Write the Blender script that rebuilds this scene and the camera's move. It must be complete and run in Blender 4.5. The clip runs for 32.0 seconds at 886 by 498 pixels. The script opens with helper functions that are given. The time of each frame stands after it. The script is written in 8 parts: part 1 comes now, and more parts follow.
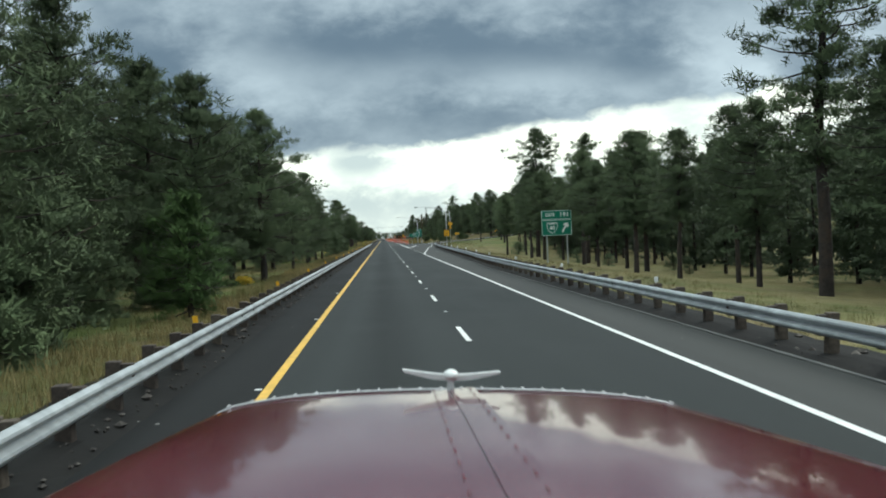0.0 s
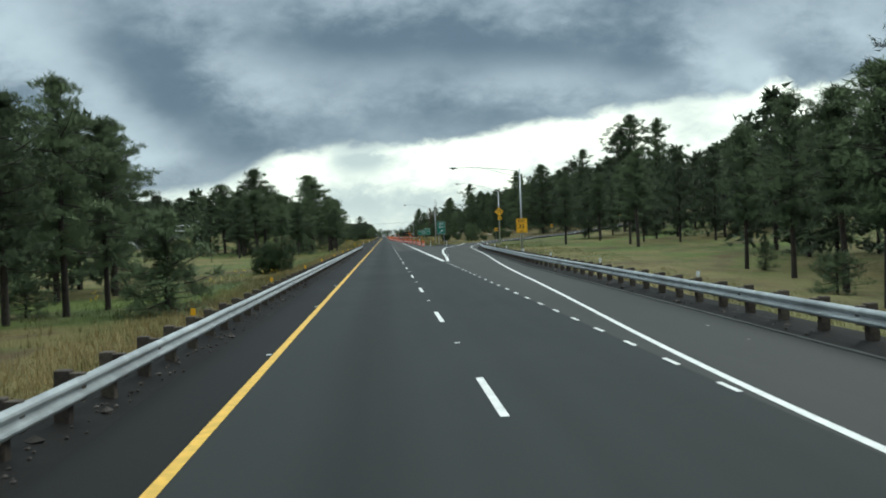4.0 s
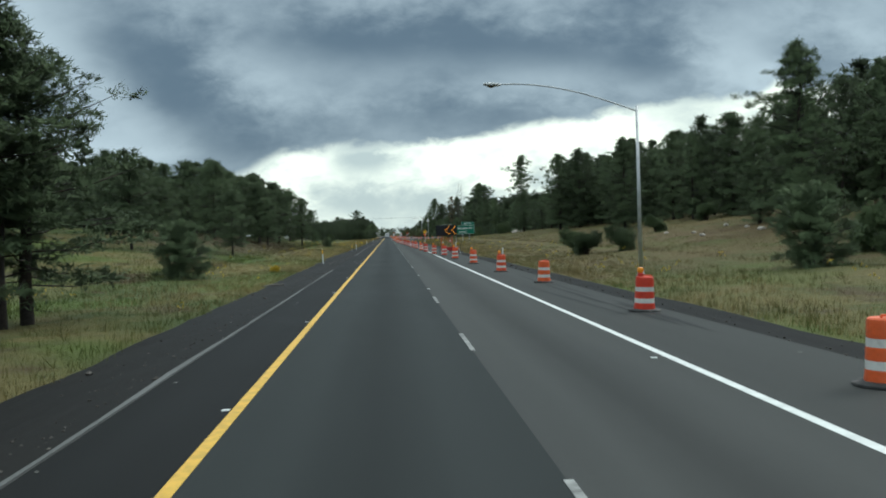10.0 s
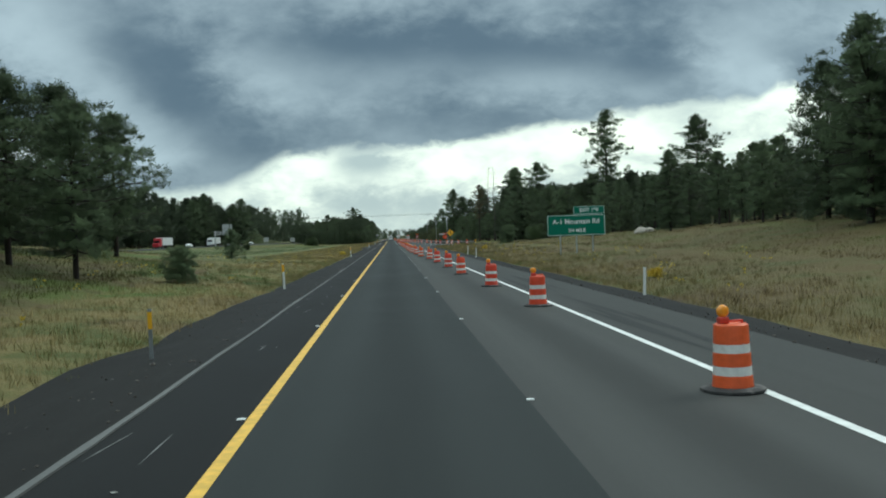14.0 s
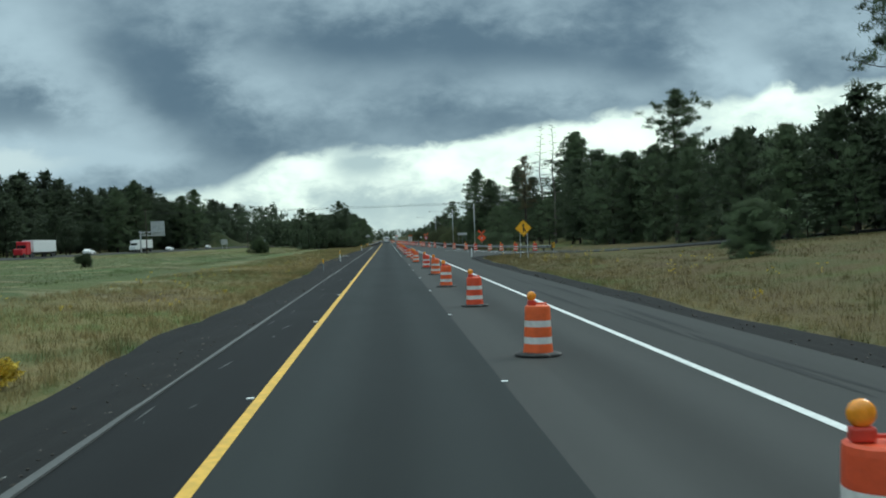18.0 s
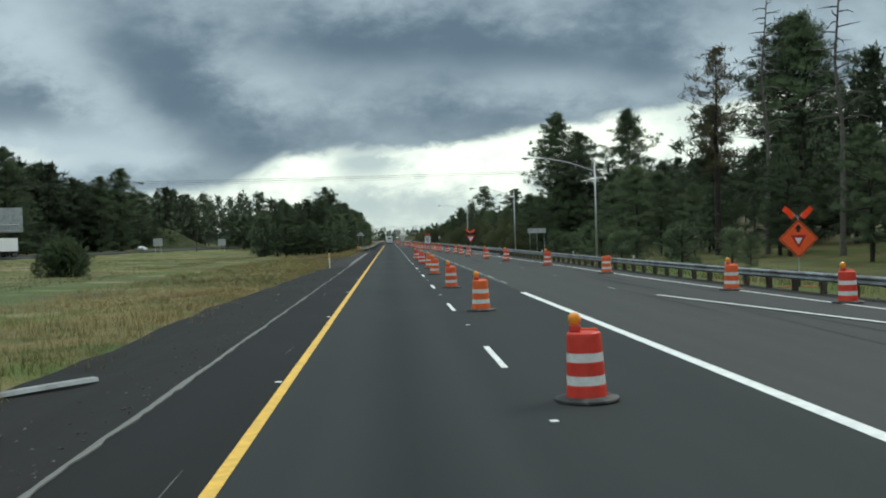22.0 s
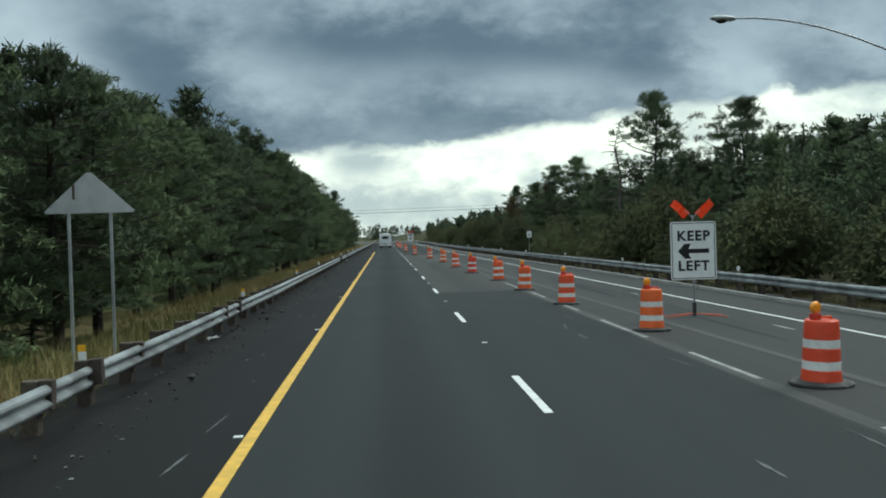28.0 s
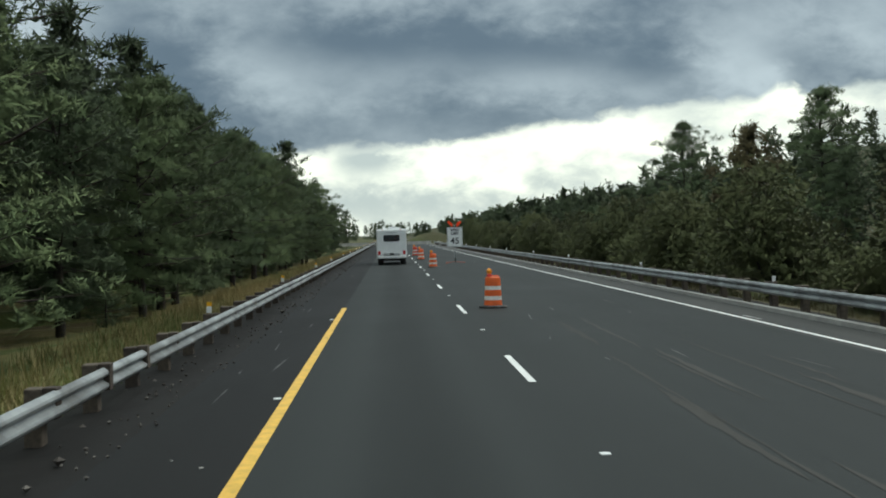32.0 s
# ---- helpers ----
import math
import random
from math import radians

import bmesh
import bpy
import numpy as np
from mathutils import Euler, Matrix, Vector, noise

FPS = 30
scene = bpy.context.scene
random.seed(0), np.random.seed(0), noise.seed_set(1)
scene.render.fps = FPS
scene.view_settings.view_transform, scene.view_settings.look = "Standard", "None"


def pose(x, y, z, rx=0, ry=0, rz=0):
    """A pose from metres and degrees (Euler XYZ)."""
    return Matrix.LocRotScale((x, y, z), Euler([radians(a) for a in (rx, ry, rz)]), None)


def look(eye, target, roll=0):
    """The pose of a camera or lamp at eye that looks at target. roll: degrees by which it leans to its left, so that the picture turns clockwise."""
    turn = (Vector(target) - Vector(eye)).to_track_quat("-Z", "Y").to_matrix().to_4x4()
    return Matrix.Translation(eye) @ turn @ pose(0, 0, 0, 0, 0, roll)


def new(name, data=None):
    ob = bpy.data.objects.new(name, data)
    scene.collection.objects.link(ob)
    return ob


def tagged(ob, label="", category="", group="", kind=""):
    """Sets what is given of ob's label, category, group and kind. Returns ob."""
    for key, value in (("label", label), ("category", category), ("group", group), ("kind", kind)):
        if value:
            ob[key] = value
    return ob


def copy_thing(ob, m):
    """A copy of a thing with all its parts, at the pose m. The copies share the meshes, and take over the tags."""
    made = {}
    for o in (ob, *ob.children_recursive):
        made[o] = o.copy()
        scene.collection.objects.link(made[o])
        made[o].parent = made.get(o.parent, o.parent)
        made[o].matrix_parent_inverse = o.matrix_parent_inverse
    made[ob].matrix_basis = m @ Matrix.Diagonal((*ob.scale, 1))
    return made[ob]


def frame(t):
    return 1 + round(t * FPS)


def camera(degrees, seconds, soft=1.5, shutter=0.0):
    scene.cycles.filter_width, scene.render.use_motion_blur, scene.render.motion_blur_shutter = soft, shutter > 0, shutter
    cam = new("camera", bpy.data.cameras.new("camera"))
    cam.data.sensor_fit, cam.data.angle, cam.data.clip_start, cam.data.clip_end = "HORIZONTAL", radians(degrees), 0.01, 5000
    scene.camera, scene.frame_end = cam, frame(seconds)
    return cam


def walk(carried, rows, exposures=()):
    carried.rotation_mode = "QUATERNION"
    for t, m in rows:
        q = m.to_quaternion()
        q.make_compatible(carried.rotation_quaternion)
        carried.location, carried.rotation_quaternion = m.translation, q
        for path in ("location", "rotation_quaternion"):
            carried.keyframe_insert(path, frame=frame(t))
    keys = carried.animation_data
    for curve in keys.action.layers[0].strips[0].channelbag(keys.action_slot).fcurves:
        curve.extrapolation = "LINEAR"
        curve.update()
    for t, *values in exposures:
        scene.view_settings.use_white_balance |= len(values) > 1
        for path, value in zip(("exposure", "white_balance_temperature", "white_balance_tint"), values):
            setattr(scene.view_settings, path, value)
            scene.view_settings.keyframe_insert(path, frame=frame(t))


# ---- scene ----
# ---------------------------------------------------------------- camera
EYE = 2.35
# seconds, x, y, yaw, pitch, roll
PATH = [
    (0.0, 0.03, -0.00, -3.88, -0.90, 2.38),
    (0.5, 0.08, 13.15, -3.92, -0.90, 2.43),
    (1.0, 0.15, 26.33, -3.97, -0.92, 2.48),
    (1.5, 0.22, 39.55, -4.01, -0.96, 2.52),
    (2.0, 0.28, 52.79, -4.02, -1.00, 2.53),
    (2.5, 0.34, 66.01, -4.00, -1.01, 2.51),
    (3.0, 0.38, 79.23, -3.94, -1.02, 2.45),
    (3.5, 0.40, 92.50, -3.83, -1.03, 2.32),
    (5.5, 0.39, 146.09, -3.70, -1.04, 2.15),
    (6.0, 0.37, 159.81, -3.63, -1.03, 2.03),
    (6.5, 0.35, 173.50, -3.61, -1.01, 1.98),
    (7.0, 0.34, 187.16, -3.62, -1.01, 1.96),
    (7.5, 0.34, 200.79, -3.62, -1.02, 1.93),
    (8.0, 0.34, 214.52, -3.62, -1.04, 1.91),
    (8.5, 0.33, 228.40, -3.61, -1.06, 1.88),
    (9.0, 0.30, 242.36, -3.59, -1.08, 1.85),
    (9.5, 0.26, 256.29, -3.57, -1.08, 1.80),
    (10.0, 0.24, 270.20, -3.58, -1.06, 1.78),
    (10.5, 0.22, 284.09, -3.63, -1.05, 1.80),
    (11.0, 0.22, 297.96, -3.67, -1.04, 1.84),
    (11.5, 0.21, 311.77, -3.69, -1.02, 1.87),
    (12.0, 0.17, 325.58, -3.66, -1.00, 1.87),
    (12.5, 0.11, 339.35, -3.57, -0.98, 1.87),
    (13.0, 0.06, 353.08, -3.47, -0.95, 1.86),
    (13.5, 0.01, 366.76, -3.41, -0.93, 1.85),
    (14.0, -0.01, 380.41, -3.39, -0.90, 1.85),
    (14.5, 0.01, 394.03, -3.45, -0.88, 1.87),
    (16.5, 0.06, 448.18, -3.57, -0.86, 1.92),
    (17.0, 0.09, 461.64, -3.65, -0.86, 1.98),
    (17.5, 0.09, 475.06, -3.66, -0.85, 2.01),
    (18.0, 0.08, 488.47, -3.65, -0.84, 2.01),
    (18.5, 0.07, 501.88, -3.63, -0.83, 2.00),
    (19.0, 0.06, 515.34, -3.59, -0.83, 1.96),
    (19.5, 0.04, 528.83, -3.54, -0.85, 1.91),
    (20.0, -0.01, 542.40, -3.48, -0.86, 1.85),
    (20.5, -0.06, 555.97, -3.44, -0.84, 1.77),
    (21.0, -0.09, 569.58, -3.43, -0.81, 1.70),
    (21.5, -0.11, 583.19, -3.44, -0.80, 1.67),
    (22.0, -0.14, 596.84, -3.47, -0.82, 1.68),
    (22.5, -0.18, 610.42, -3.51, -0.84, 1.73),
    (23.0, -0.21, 623.96, -3.53, -0.88, 1.79),
    (23.5, -0.23, 637.46, -3.56, -0.91, 1.84),
    (24.0, -0.25, 650.97, -3.57, -0.92, 1.86),
    (24.5, -0.27, 664.48, -3.59, -0.91, 1.84),
    (25.0, -0.30, 678.05, -3.60, -0.90, 1.81),
    (25.5, -0.31, 691.63, -3.64, -0.89, 1.74),
    (27.5, -0.28, 745.93, -3.70, -0.89, 1.66),
    (28.0, -0.24, 759.46, -3.76, -0.90, 1.59),
    (28.5, -0.21, 772.95, -3.78, -0.92, 1.55),
    (29.0, -0.18, 786.45, -3.77, -0.94, 1.52),
    (29.5, -0.17, 799.91, -3.73, -0.96, 1.51),
    (30.0, -0.18, 813.37, -3.66, -0.98, 1.51),
    (30.5, -0.22, 826.74, -3.59, -0.99, 1.52),
    (31.0, -0.27, 840.13, -3.53, -0.99, 1.52),
    (31.5, -0.32, 853.42, -3.49, -0.97, 1.52),
    (32.0, -0.35, 866.84, -3.46, -0.96, 1.52),
]

cam = camera(53.4, 32.0, soft=1.9, shutter=0.04)
walk(cam, [(t, pose(x, y, EYE, 90 + p, r, w)) for t, x, y, w, p, r in PATH], exposures=[(0.0, 0.34, 6280, 3), (3.0, 0.28, 6310, 3), (6.0, 0.05, 5920, -3), (9.0, 0.10, 6080, 2), (13.0, 0.01, 6070, -1), (17.0, -0.04, 5820, -5), (19.5, -0.06, 5870, -4), (22.0, 0.05, 6240, 2), (24.0, -0.05, 6120, 0), (28.0, 0.03, 6120, 0), (30.0, 0.11, 6520, 5), (32.0, 0.09, 6470, 4)])


# ---------------------------------------------------------------- sky and light
def link(tree, a, b):
    tree.links.new(a, b)


def mth(tree, op, a, b=None, c=None):
    n = tree.nodes.new("ShaderNodeMath")
    n.operation = op
    for i, v in enumerate((a, b, c)):
        if v is None:
            continue
        if isinstance(v, (int, float)):
            n.inputs[i].default_value = v
        else:
            link(tree, v, n.inputs[i])
    return n.outputs[0]


def smooth(tree, v, lo, hi):
    n = tree.nodes.new("ShaderNodeMapRange")
    n.interpolation_type = "SMOOTHSTEP"
    link(tree, v, n.inputs[0])
    n.inputs[1].default_value, n.inputs[2].default_value = lo, hi
    return n.outputs[0]


def mixc(tree, f, a, b):
    n = tree.nodes.new("ShaderNodeMix")
    n.data_type = "RGBA"
    if isinstance(f, (int, float)):
        n.inputs[0].default_value = f
    else:
        link(tree, f, n.inputs[0])
    for i, v in ((6, a), (7, b)):
        if isinstance(v, tuple):
            n.inputs[i].default_value = (*v, 1)
        else:
            link(tree, v, n.inputs[i])
    return n.outputs[2]


def tnoise(tree, vec, scale, detail=4.0, rough=0.55, dist=0.0):
    n = tree.nodes.new("ShaderNodeTexNoise")
    n.inputs["Scale"].default_value, n.inputs["Detail"].default_value = scale, detail
    n.inputs["Roughness"].default_value, n.inputs["Distortion"].default_value = rough, dist
    if vec is not None:
        link(tree, vec, n.inputs["Vector"])
    return n.outputs["Fac"]


SUN_EL, SUN_AZ = 42.0, 60.0
world = bpy.data.worlds.new("overcast_sky")
scene.world = world
world.use_nodes = True
wt = world.node_tree
wt.nodes.clear()
tc = wt.nodes.new("ShaderNodeTexCoord")
sep = wt.nodes.new("ShaderNodeSeparateXYZ")
link(wt, tc.outputs["Generated"], sep.inputs[0])
up = mth(wt, "MAXIMUM", sep.outputs[2], 0.0)
inv = mth(wt, "DIVIDE", 1.0, mth(wt, "ADD", up, 0.03))
px, py = mth(wt, "MULTIPLY", sep.outputs[0], inv), mth(wt, "MULTIPLY", sep.outputs[1], inv)
comb = wt.nodes.new("ShaderNodeCombineXYZ")
link(wt, px, comb.inputs[0])
link(wt, py, comb.inputs[1])
flat = comb.outputs[0]
stretch = wt.nodes.new("ShaderNodeCombineXYZ")
link(wt, sep.outputs[0], stretch.inputs[0])
link(wt, sep.outputs[1], stretch.inputs[1])
link(wt, mth(wt, "MULTIPLY", sep.outputs[2], 1.45), stretch.inputs[2])
big = tnoise(wt, flat, 0.32, 4.0, 0.5, 0.1)
fine = tnoise(wt, stretch.outputs[0], 8.0, 7.0, 0.56, 0.1)
soft_n = tnoise(wt, stretch.outputs[0], 4.2, 4.0, 0.5, 0.12)
# deck of dark cloud overhead, its far edge running across the view; beyond it the sky is pale
edge = mth(wt, "ADD", py, mth(wt, "MULTIPLY", px, 1.0))
edge = mth(wt, "ADD", edge, mth(wt, "MULTIPLY", mth(wt, "SUBTRACT", fine, 0.5), 4.6))
# a thin place in the deck, low on one side
gap = mth(wt, "ADD", mth(wt, "POWER", mth(wt, "ADD", px, 2.5), 2.0), mth(wt, "POWER", mth(wt, "MULTIPLY", mth(wt, "SUBTRACT", py, 7.0), 0.8), 2.0))
gap = mth(wt, "EXPONENT", mth(wt, "MULTIPLY", gap, -0.45))
edge = mth(wt, "ADD", edge, mth(wt, "MULTIPLY", gap, 2.2))
edge = mth(wt, "ADD", edge, mth(wt, "MULTIPLY", mth(wt, "SUBTRACT", big, 0.5), 2.0))
pale = smooth(wt, edge, 6.6, 8.0)
deck = mixc(wt, smooth(wt, mth(wt, "SUBTRACT", mth(wt, "ADD", mth(wt, "MULTIPLY", soft_n, 0.6), mth(wt, "MULTIPLY", fine, 0.4)), mth(wt, "MULTIPLY", sep.outputs[0], 0.16)), 0.36, 0.68),
            (0.128, 0.174, 0.225), (0.43, 0.505, 0.56))
light_sky = mixc(wt, smooth(wt, mth(wt, "ADD", mth(wt, "MULTIPLY", fine, 0.7), mth(wt, "MULTIPLY", big, 0.3)), 0.38, 0.60),
                 (0.50, 0.57, 0.58), (1.03, 1.08, 0.99))
clouds = mixc(wt, pale, deck, light_sky)
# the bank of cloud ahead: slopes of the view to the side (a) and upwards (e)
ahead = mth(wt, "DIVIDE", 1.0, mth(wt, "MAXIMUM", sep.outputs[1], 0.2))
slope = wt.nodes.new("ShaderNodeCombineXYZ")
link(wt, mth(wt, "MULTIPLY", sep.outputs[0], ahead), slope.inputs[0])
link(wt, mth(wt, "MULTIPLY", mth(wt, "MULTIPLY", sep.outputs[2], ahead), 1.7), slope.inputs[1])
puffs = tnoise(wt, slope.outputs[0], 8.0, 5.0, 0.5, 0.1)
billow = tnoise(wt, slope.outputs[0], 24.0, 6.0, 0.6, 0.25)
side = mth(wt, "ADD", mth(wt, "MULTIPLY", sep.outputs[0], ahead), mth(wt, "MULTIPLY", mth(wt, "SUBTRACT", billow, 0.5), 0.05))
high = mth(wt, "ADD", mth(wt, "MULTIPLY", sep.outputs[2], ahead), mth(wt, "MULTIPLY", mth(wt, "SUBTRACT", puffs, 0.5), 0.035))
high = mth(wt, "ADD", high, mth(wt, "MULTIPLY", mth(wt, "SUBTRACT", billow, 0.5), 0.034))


def lump(a0, e0, ra, re, amount, lean=0.0):
    """A soft round patch of cloud, lean: how it slants."""
    da = mth(wt, "SUBTRACT", side, a0)
    de = mth(wt, "SUBTRACT", mth(wt, "SUBTRACT", high, e0), mth(wt, "MULTIPLY", da, lean))
    q = mth(wt, "ADD", mth(wt, "POWER", mth(wt, "DIVIDE", da, ra), 2.0), mth(wt, "POWER", mth(wt, "DIVIDE", de, re), 2.0))
    return mth(wt, "MULTIPLY", mth(wt, "EXPONENT", mth(wt, "MULTIPLY", q, -1.0)), amount)


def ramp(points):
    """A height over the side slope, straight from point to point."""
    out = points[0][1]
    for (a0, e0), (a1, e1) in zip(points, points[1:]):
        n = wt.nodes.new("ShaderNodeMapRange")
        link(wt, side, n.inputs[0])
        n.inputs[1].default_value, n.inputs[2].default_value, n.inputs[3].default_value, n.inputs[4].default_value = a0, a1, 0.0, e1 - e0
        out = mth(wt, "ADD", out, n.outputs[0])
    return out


def total(first, *more):
    for m in more:
        first = mth(wt, "ADD", first, m)
    return first


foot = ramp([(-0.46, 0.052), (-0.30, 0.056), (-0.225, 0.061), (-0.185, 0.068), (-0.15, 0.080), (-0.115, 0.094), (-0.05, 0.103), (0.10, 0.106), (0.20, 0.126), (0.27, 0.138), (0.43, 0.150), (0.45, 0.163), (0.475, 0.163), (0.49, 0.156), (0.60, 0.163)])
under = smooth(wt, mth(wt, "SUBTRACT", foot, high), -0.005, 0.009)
tone = total(mth(wt, "ADD", 0.40, mth(wt, "MULTIPLY", mth(wt, "SUBTRACT", puffs, 0.5), 0.75)), mth(wt, "MULTIPLY", mth(wt, "SUBTRACT", billow, 0.5), 0.38),
             lump(-0.40, 0.245, 0.06, 0.05, 0.42), lump(-0.31, 0.165, 0.08, 0.035, 0.34, -0.5), lump(-0.145, 0.185, 0.06, 0.045, 0.17, -0.4), lump(0.02, 0.275, 0.09, 0.018, 0.12), lump(0.40, 0.19, 0.05, 0.05, 0.34), lump(0.22, 0.168, 0.10, 0.022, 0.16), lump(-0.06, 0.155, 0.06, 0.025, 0.14), lump(0.55, 0.23, 0.07, 0.04, 0.2), lump(0.445, 0.172, 0.024, 0.014, 0.4), lump(-0.42, 0.098, 0.13, 0.026, 1.0), lump(-0.27, 0.098, 0.05, 0.012, 0.25),
             lump(-0.245, 0.21, 0.06, 0.05, -0.30), lump(-0.22, 0.155, 0.075, 0.03, -0.26), lump(-0.39, 0.165, 0.05, 0.022, -0.22), lump(0.0, 0.222, 0.13, 0.024, -0.36), lump(0.20, 0.215, 0.12, 0.028, -0.30), lump(0.31, 0.187, 0.06, 0.022, -0.22), lump(-0.18, 0.108, 0.07, 0.026, -0.20), lump(0.05, 0.135, 0.16, 0.018, -0.12))
bank = mixc(wt, smooth(wt, tone, 0.0, 0.95), (0.124, 0.173, 0.226), (0.50, 0.58, 0.635))
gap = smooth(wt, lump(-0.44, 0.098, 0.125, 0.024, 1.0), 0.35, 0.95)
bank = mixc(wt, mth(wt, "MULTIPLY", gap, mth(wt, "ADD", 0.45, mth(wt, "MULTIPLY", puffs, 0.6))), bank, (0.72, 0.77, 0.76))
glow = total(mth(wt, "ADD", 0.42, mth(wt, "MULTIPLY", mth(wt, "SUBTRACT", puffs, 0.5), 1.3)), mth(wt, "MULTIPLY", mth(wt, "SUBTRACT", billow, 0.5), 0.9),
             lump(-0.10, 0.083, 0.05, 0.022, 0.42), lump(0.09, 0.082, 0.09, 0.026, 0.36), lump(0.22, 0.105, 0.14, 0.03, 0.42), lump(0.47, 0.155, 0.06, 0.04, 0.35), lump(-0.31, 0.105, 0.05, 0.02, 0.15),
             lump(-0.022, 0.087, 0.036, 0.013, -0.62), lump(-0.02, 0.036, 0.16, 0.016, -0.25), lump(-0.27, 0.075, 0.10, 0.016, -0.36), lump(-0.39, 0.09, 0.06, 0.014, -0.2))
clear = mixc(wt, smooth(wt, glow, 0.0, 1.0), (0.53, 0.60, 0.595), (1.22, 1.25, 1.08))
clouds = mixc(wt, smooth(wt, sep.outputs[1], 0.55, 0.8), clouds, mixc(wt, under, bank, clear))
rise = smooth(wt, sep.outputs[2], 0.28, 0.85)
gain = mth(wt, "ADD", 1.0, mth(wt, "MULTIPLY", rise, 2.2))
clouds = mixc(wt, rise, clouds, (0.40, 0.425, 0.42))
lift = wt.nodes.new("ShaderNodeVectorMath")
lift.operation = "SCALE"
link(wt, clouds, lift.inputs[0])
link(wt, gain, lift.inputs["Scale"])
nishita = wt.nodes.new("ShaderNodeTexSky")
nishita.sky_type, nishita.sun_disc = "NISHITA", False
nishita.sun_elevation, nishita.sun_rotation = radians(SUN_EL), radians(SUN_AZ)
both = wt.nodes.new("ShaderNodeMix")
both.data_type = "RGBA"
both.inputs[0].default_value = 0.96
dim = wt.nodes.new("ShaderNodeVectorMath")
dim.operation = "SCALE"
link(wt, nishita.outputs[0], dim.inputs[0])
dim.inputs["Scale"].default_value = 0.1
link(wt, dim.outputs[0], both.inputs[6])
link(wt, lift.outputs[0], both.inputs[7])
bg = wt.nodes.new("ShaderNodeBackground")
bg.inputs[1].default_value = 1.0
link(wt, both.outputs[2], bg.inputs[0])
wo = wt.nodes.new("ShaderNodeOutputWorld")
link(wt, bg.outputs[0], wo.inputs[0])

sun = new("sun", bpy.data.lights.new("sun", "SUN"))
sun.data.energy, sun.data.angle, sun.data.color = 1.1, radians(25), (1.0, 0.97, 0.92)
sun.matrix_world = look((0, 0, 60), (-60 * math.sin(radians(SUN_AZ)), -60 * math.cos(radians(SUN_AZ)), 60 - 60 * math.tan(radians(SUN_EL))))


# ---------------------------------------------------------------- materials
def material(name, colour, rough=0.6, metal=0.0, vary=0.25, scale=6.0, bump=0.0, bscale=40.0, second=None, sscale=0.6, srange=(0.45, 0.65), coat=0.0, per_object=0.0, world_space=False, emit=0.0, emit_colour=None, smudge=0.0):
    """Principled surface with colour varied at two scales, a second colour in blotches, and fine relief."""
    m = bpy.data.materials.new(name)
    m.use_nodes = True
    t = m.node_tree
    b = t.nodes["Principled BSDF"]
    if world_space:
        co = t.nodes.new("ShaderNodeNewGeometry").outputs["Position"]
    else:
        co = t.nodes.new("ShaderNodeTexCoord").outputs["Object"]
    f = tnoise(t, co, scale, 5.0, 0.6)
    dark = tuple(c * (1 - vary) for c in colour)
    lite = tuple(min(1.0, c * (1 + vary)) for c in colour)
    c = mixc(t, smooth(t, f, 0.3, 0.7), dark, lite)
    if second:
        g = tnoise(t, co, sscale, 5.0, 0.6, 0.3)
        c = mixc(t, smooth(t, g, *srange), c, second)
    if per_object:
        oi = t.nodes.new("ShaderNodeObjectInfo")
        h = t.nodes.new("ShaderNodeHueSaturation")
        link(t, mth(t, "ADD", 1.0 - per_object, mth(t, "MULTIPLY", oi.outputs["Random"], 2 * per_object)), h.inputs["Value"])
        link(t, mth(t, "ADD", 0.49, mth(t, "MULTIPLY", oi.outputs["Random"], 0.02)), h.inputs["Hue"])
        link(t, c, h.inputs["Color"])
        c = h.outputs[0]
    link(t, c, b.inputs["Base Color"])
    r = mth(t, "ADD", rough - 0.08, mth(t, "MULTIPLY", f, 0.16 + smudge))
    link(t, r, b.inputs["Roughness"])
    b.inputs["Metallic"].default_value = metal
    if coat:
        b.inputs["Coat Weight"].default_value, b.inputs["Coat Roughness"].default_value = coat, 0.04
    if bump:
        bn = t.nodes.new("ShaderNodeBump")
        bn.inputs["Strength"].default_value, bn.inputs["Distance"].default_value = bump, 0.02
        link(t, tnoise(t, co, bscale, 6.0, 0.65), bn.inputs["Height"])
        link(t, bn.outputs[0], b.inputs["Normal"])
    if emit:
        b.inputs["Emission Color"].default_value = (*(emit_colour or colour), 1)
        b.inputs["Emission Strength"].default_value = emit
    return m


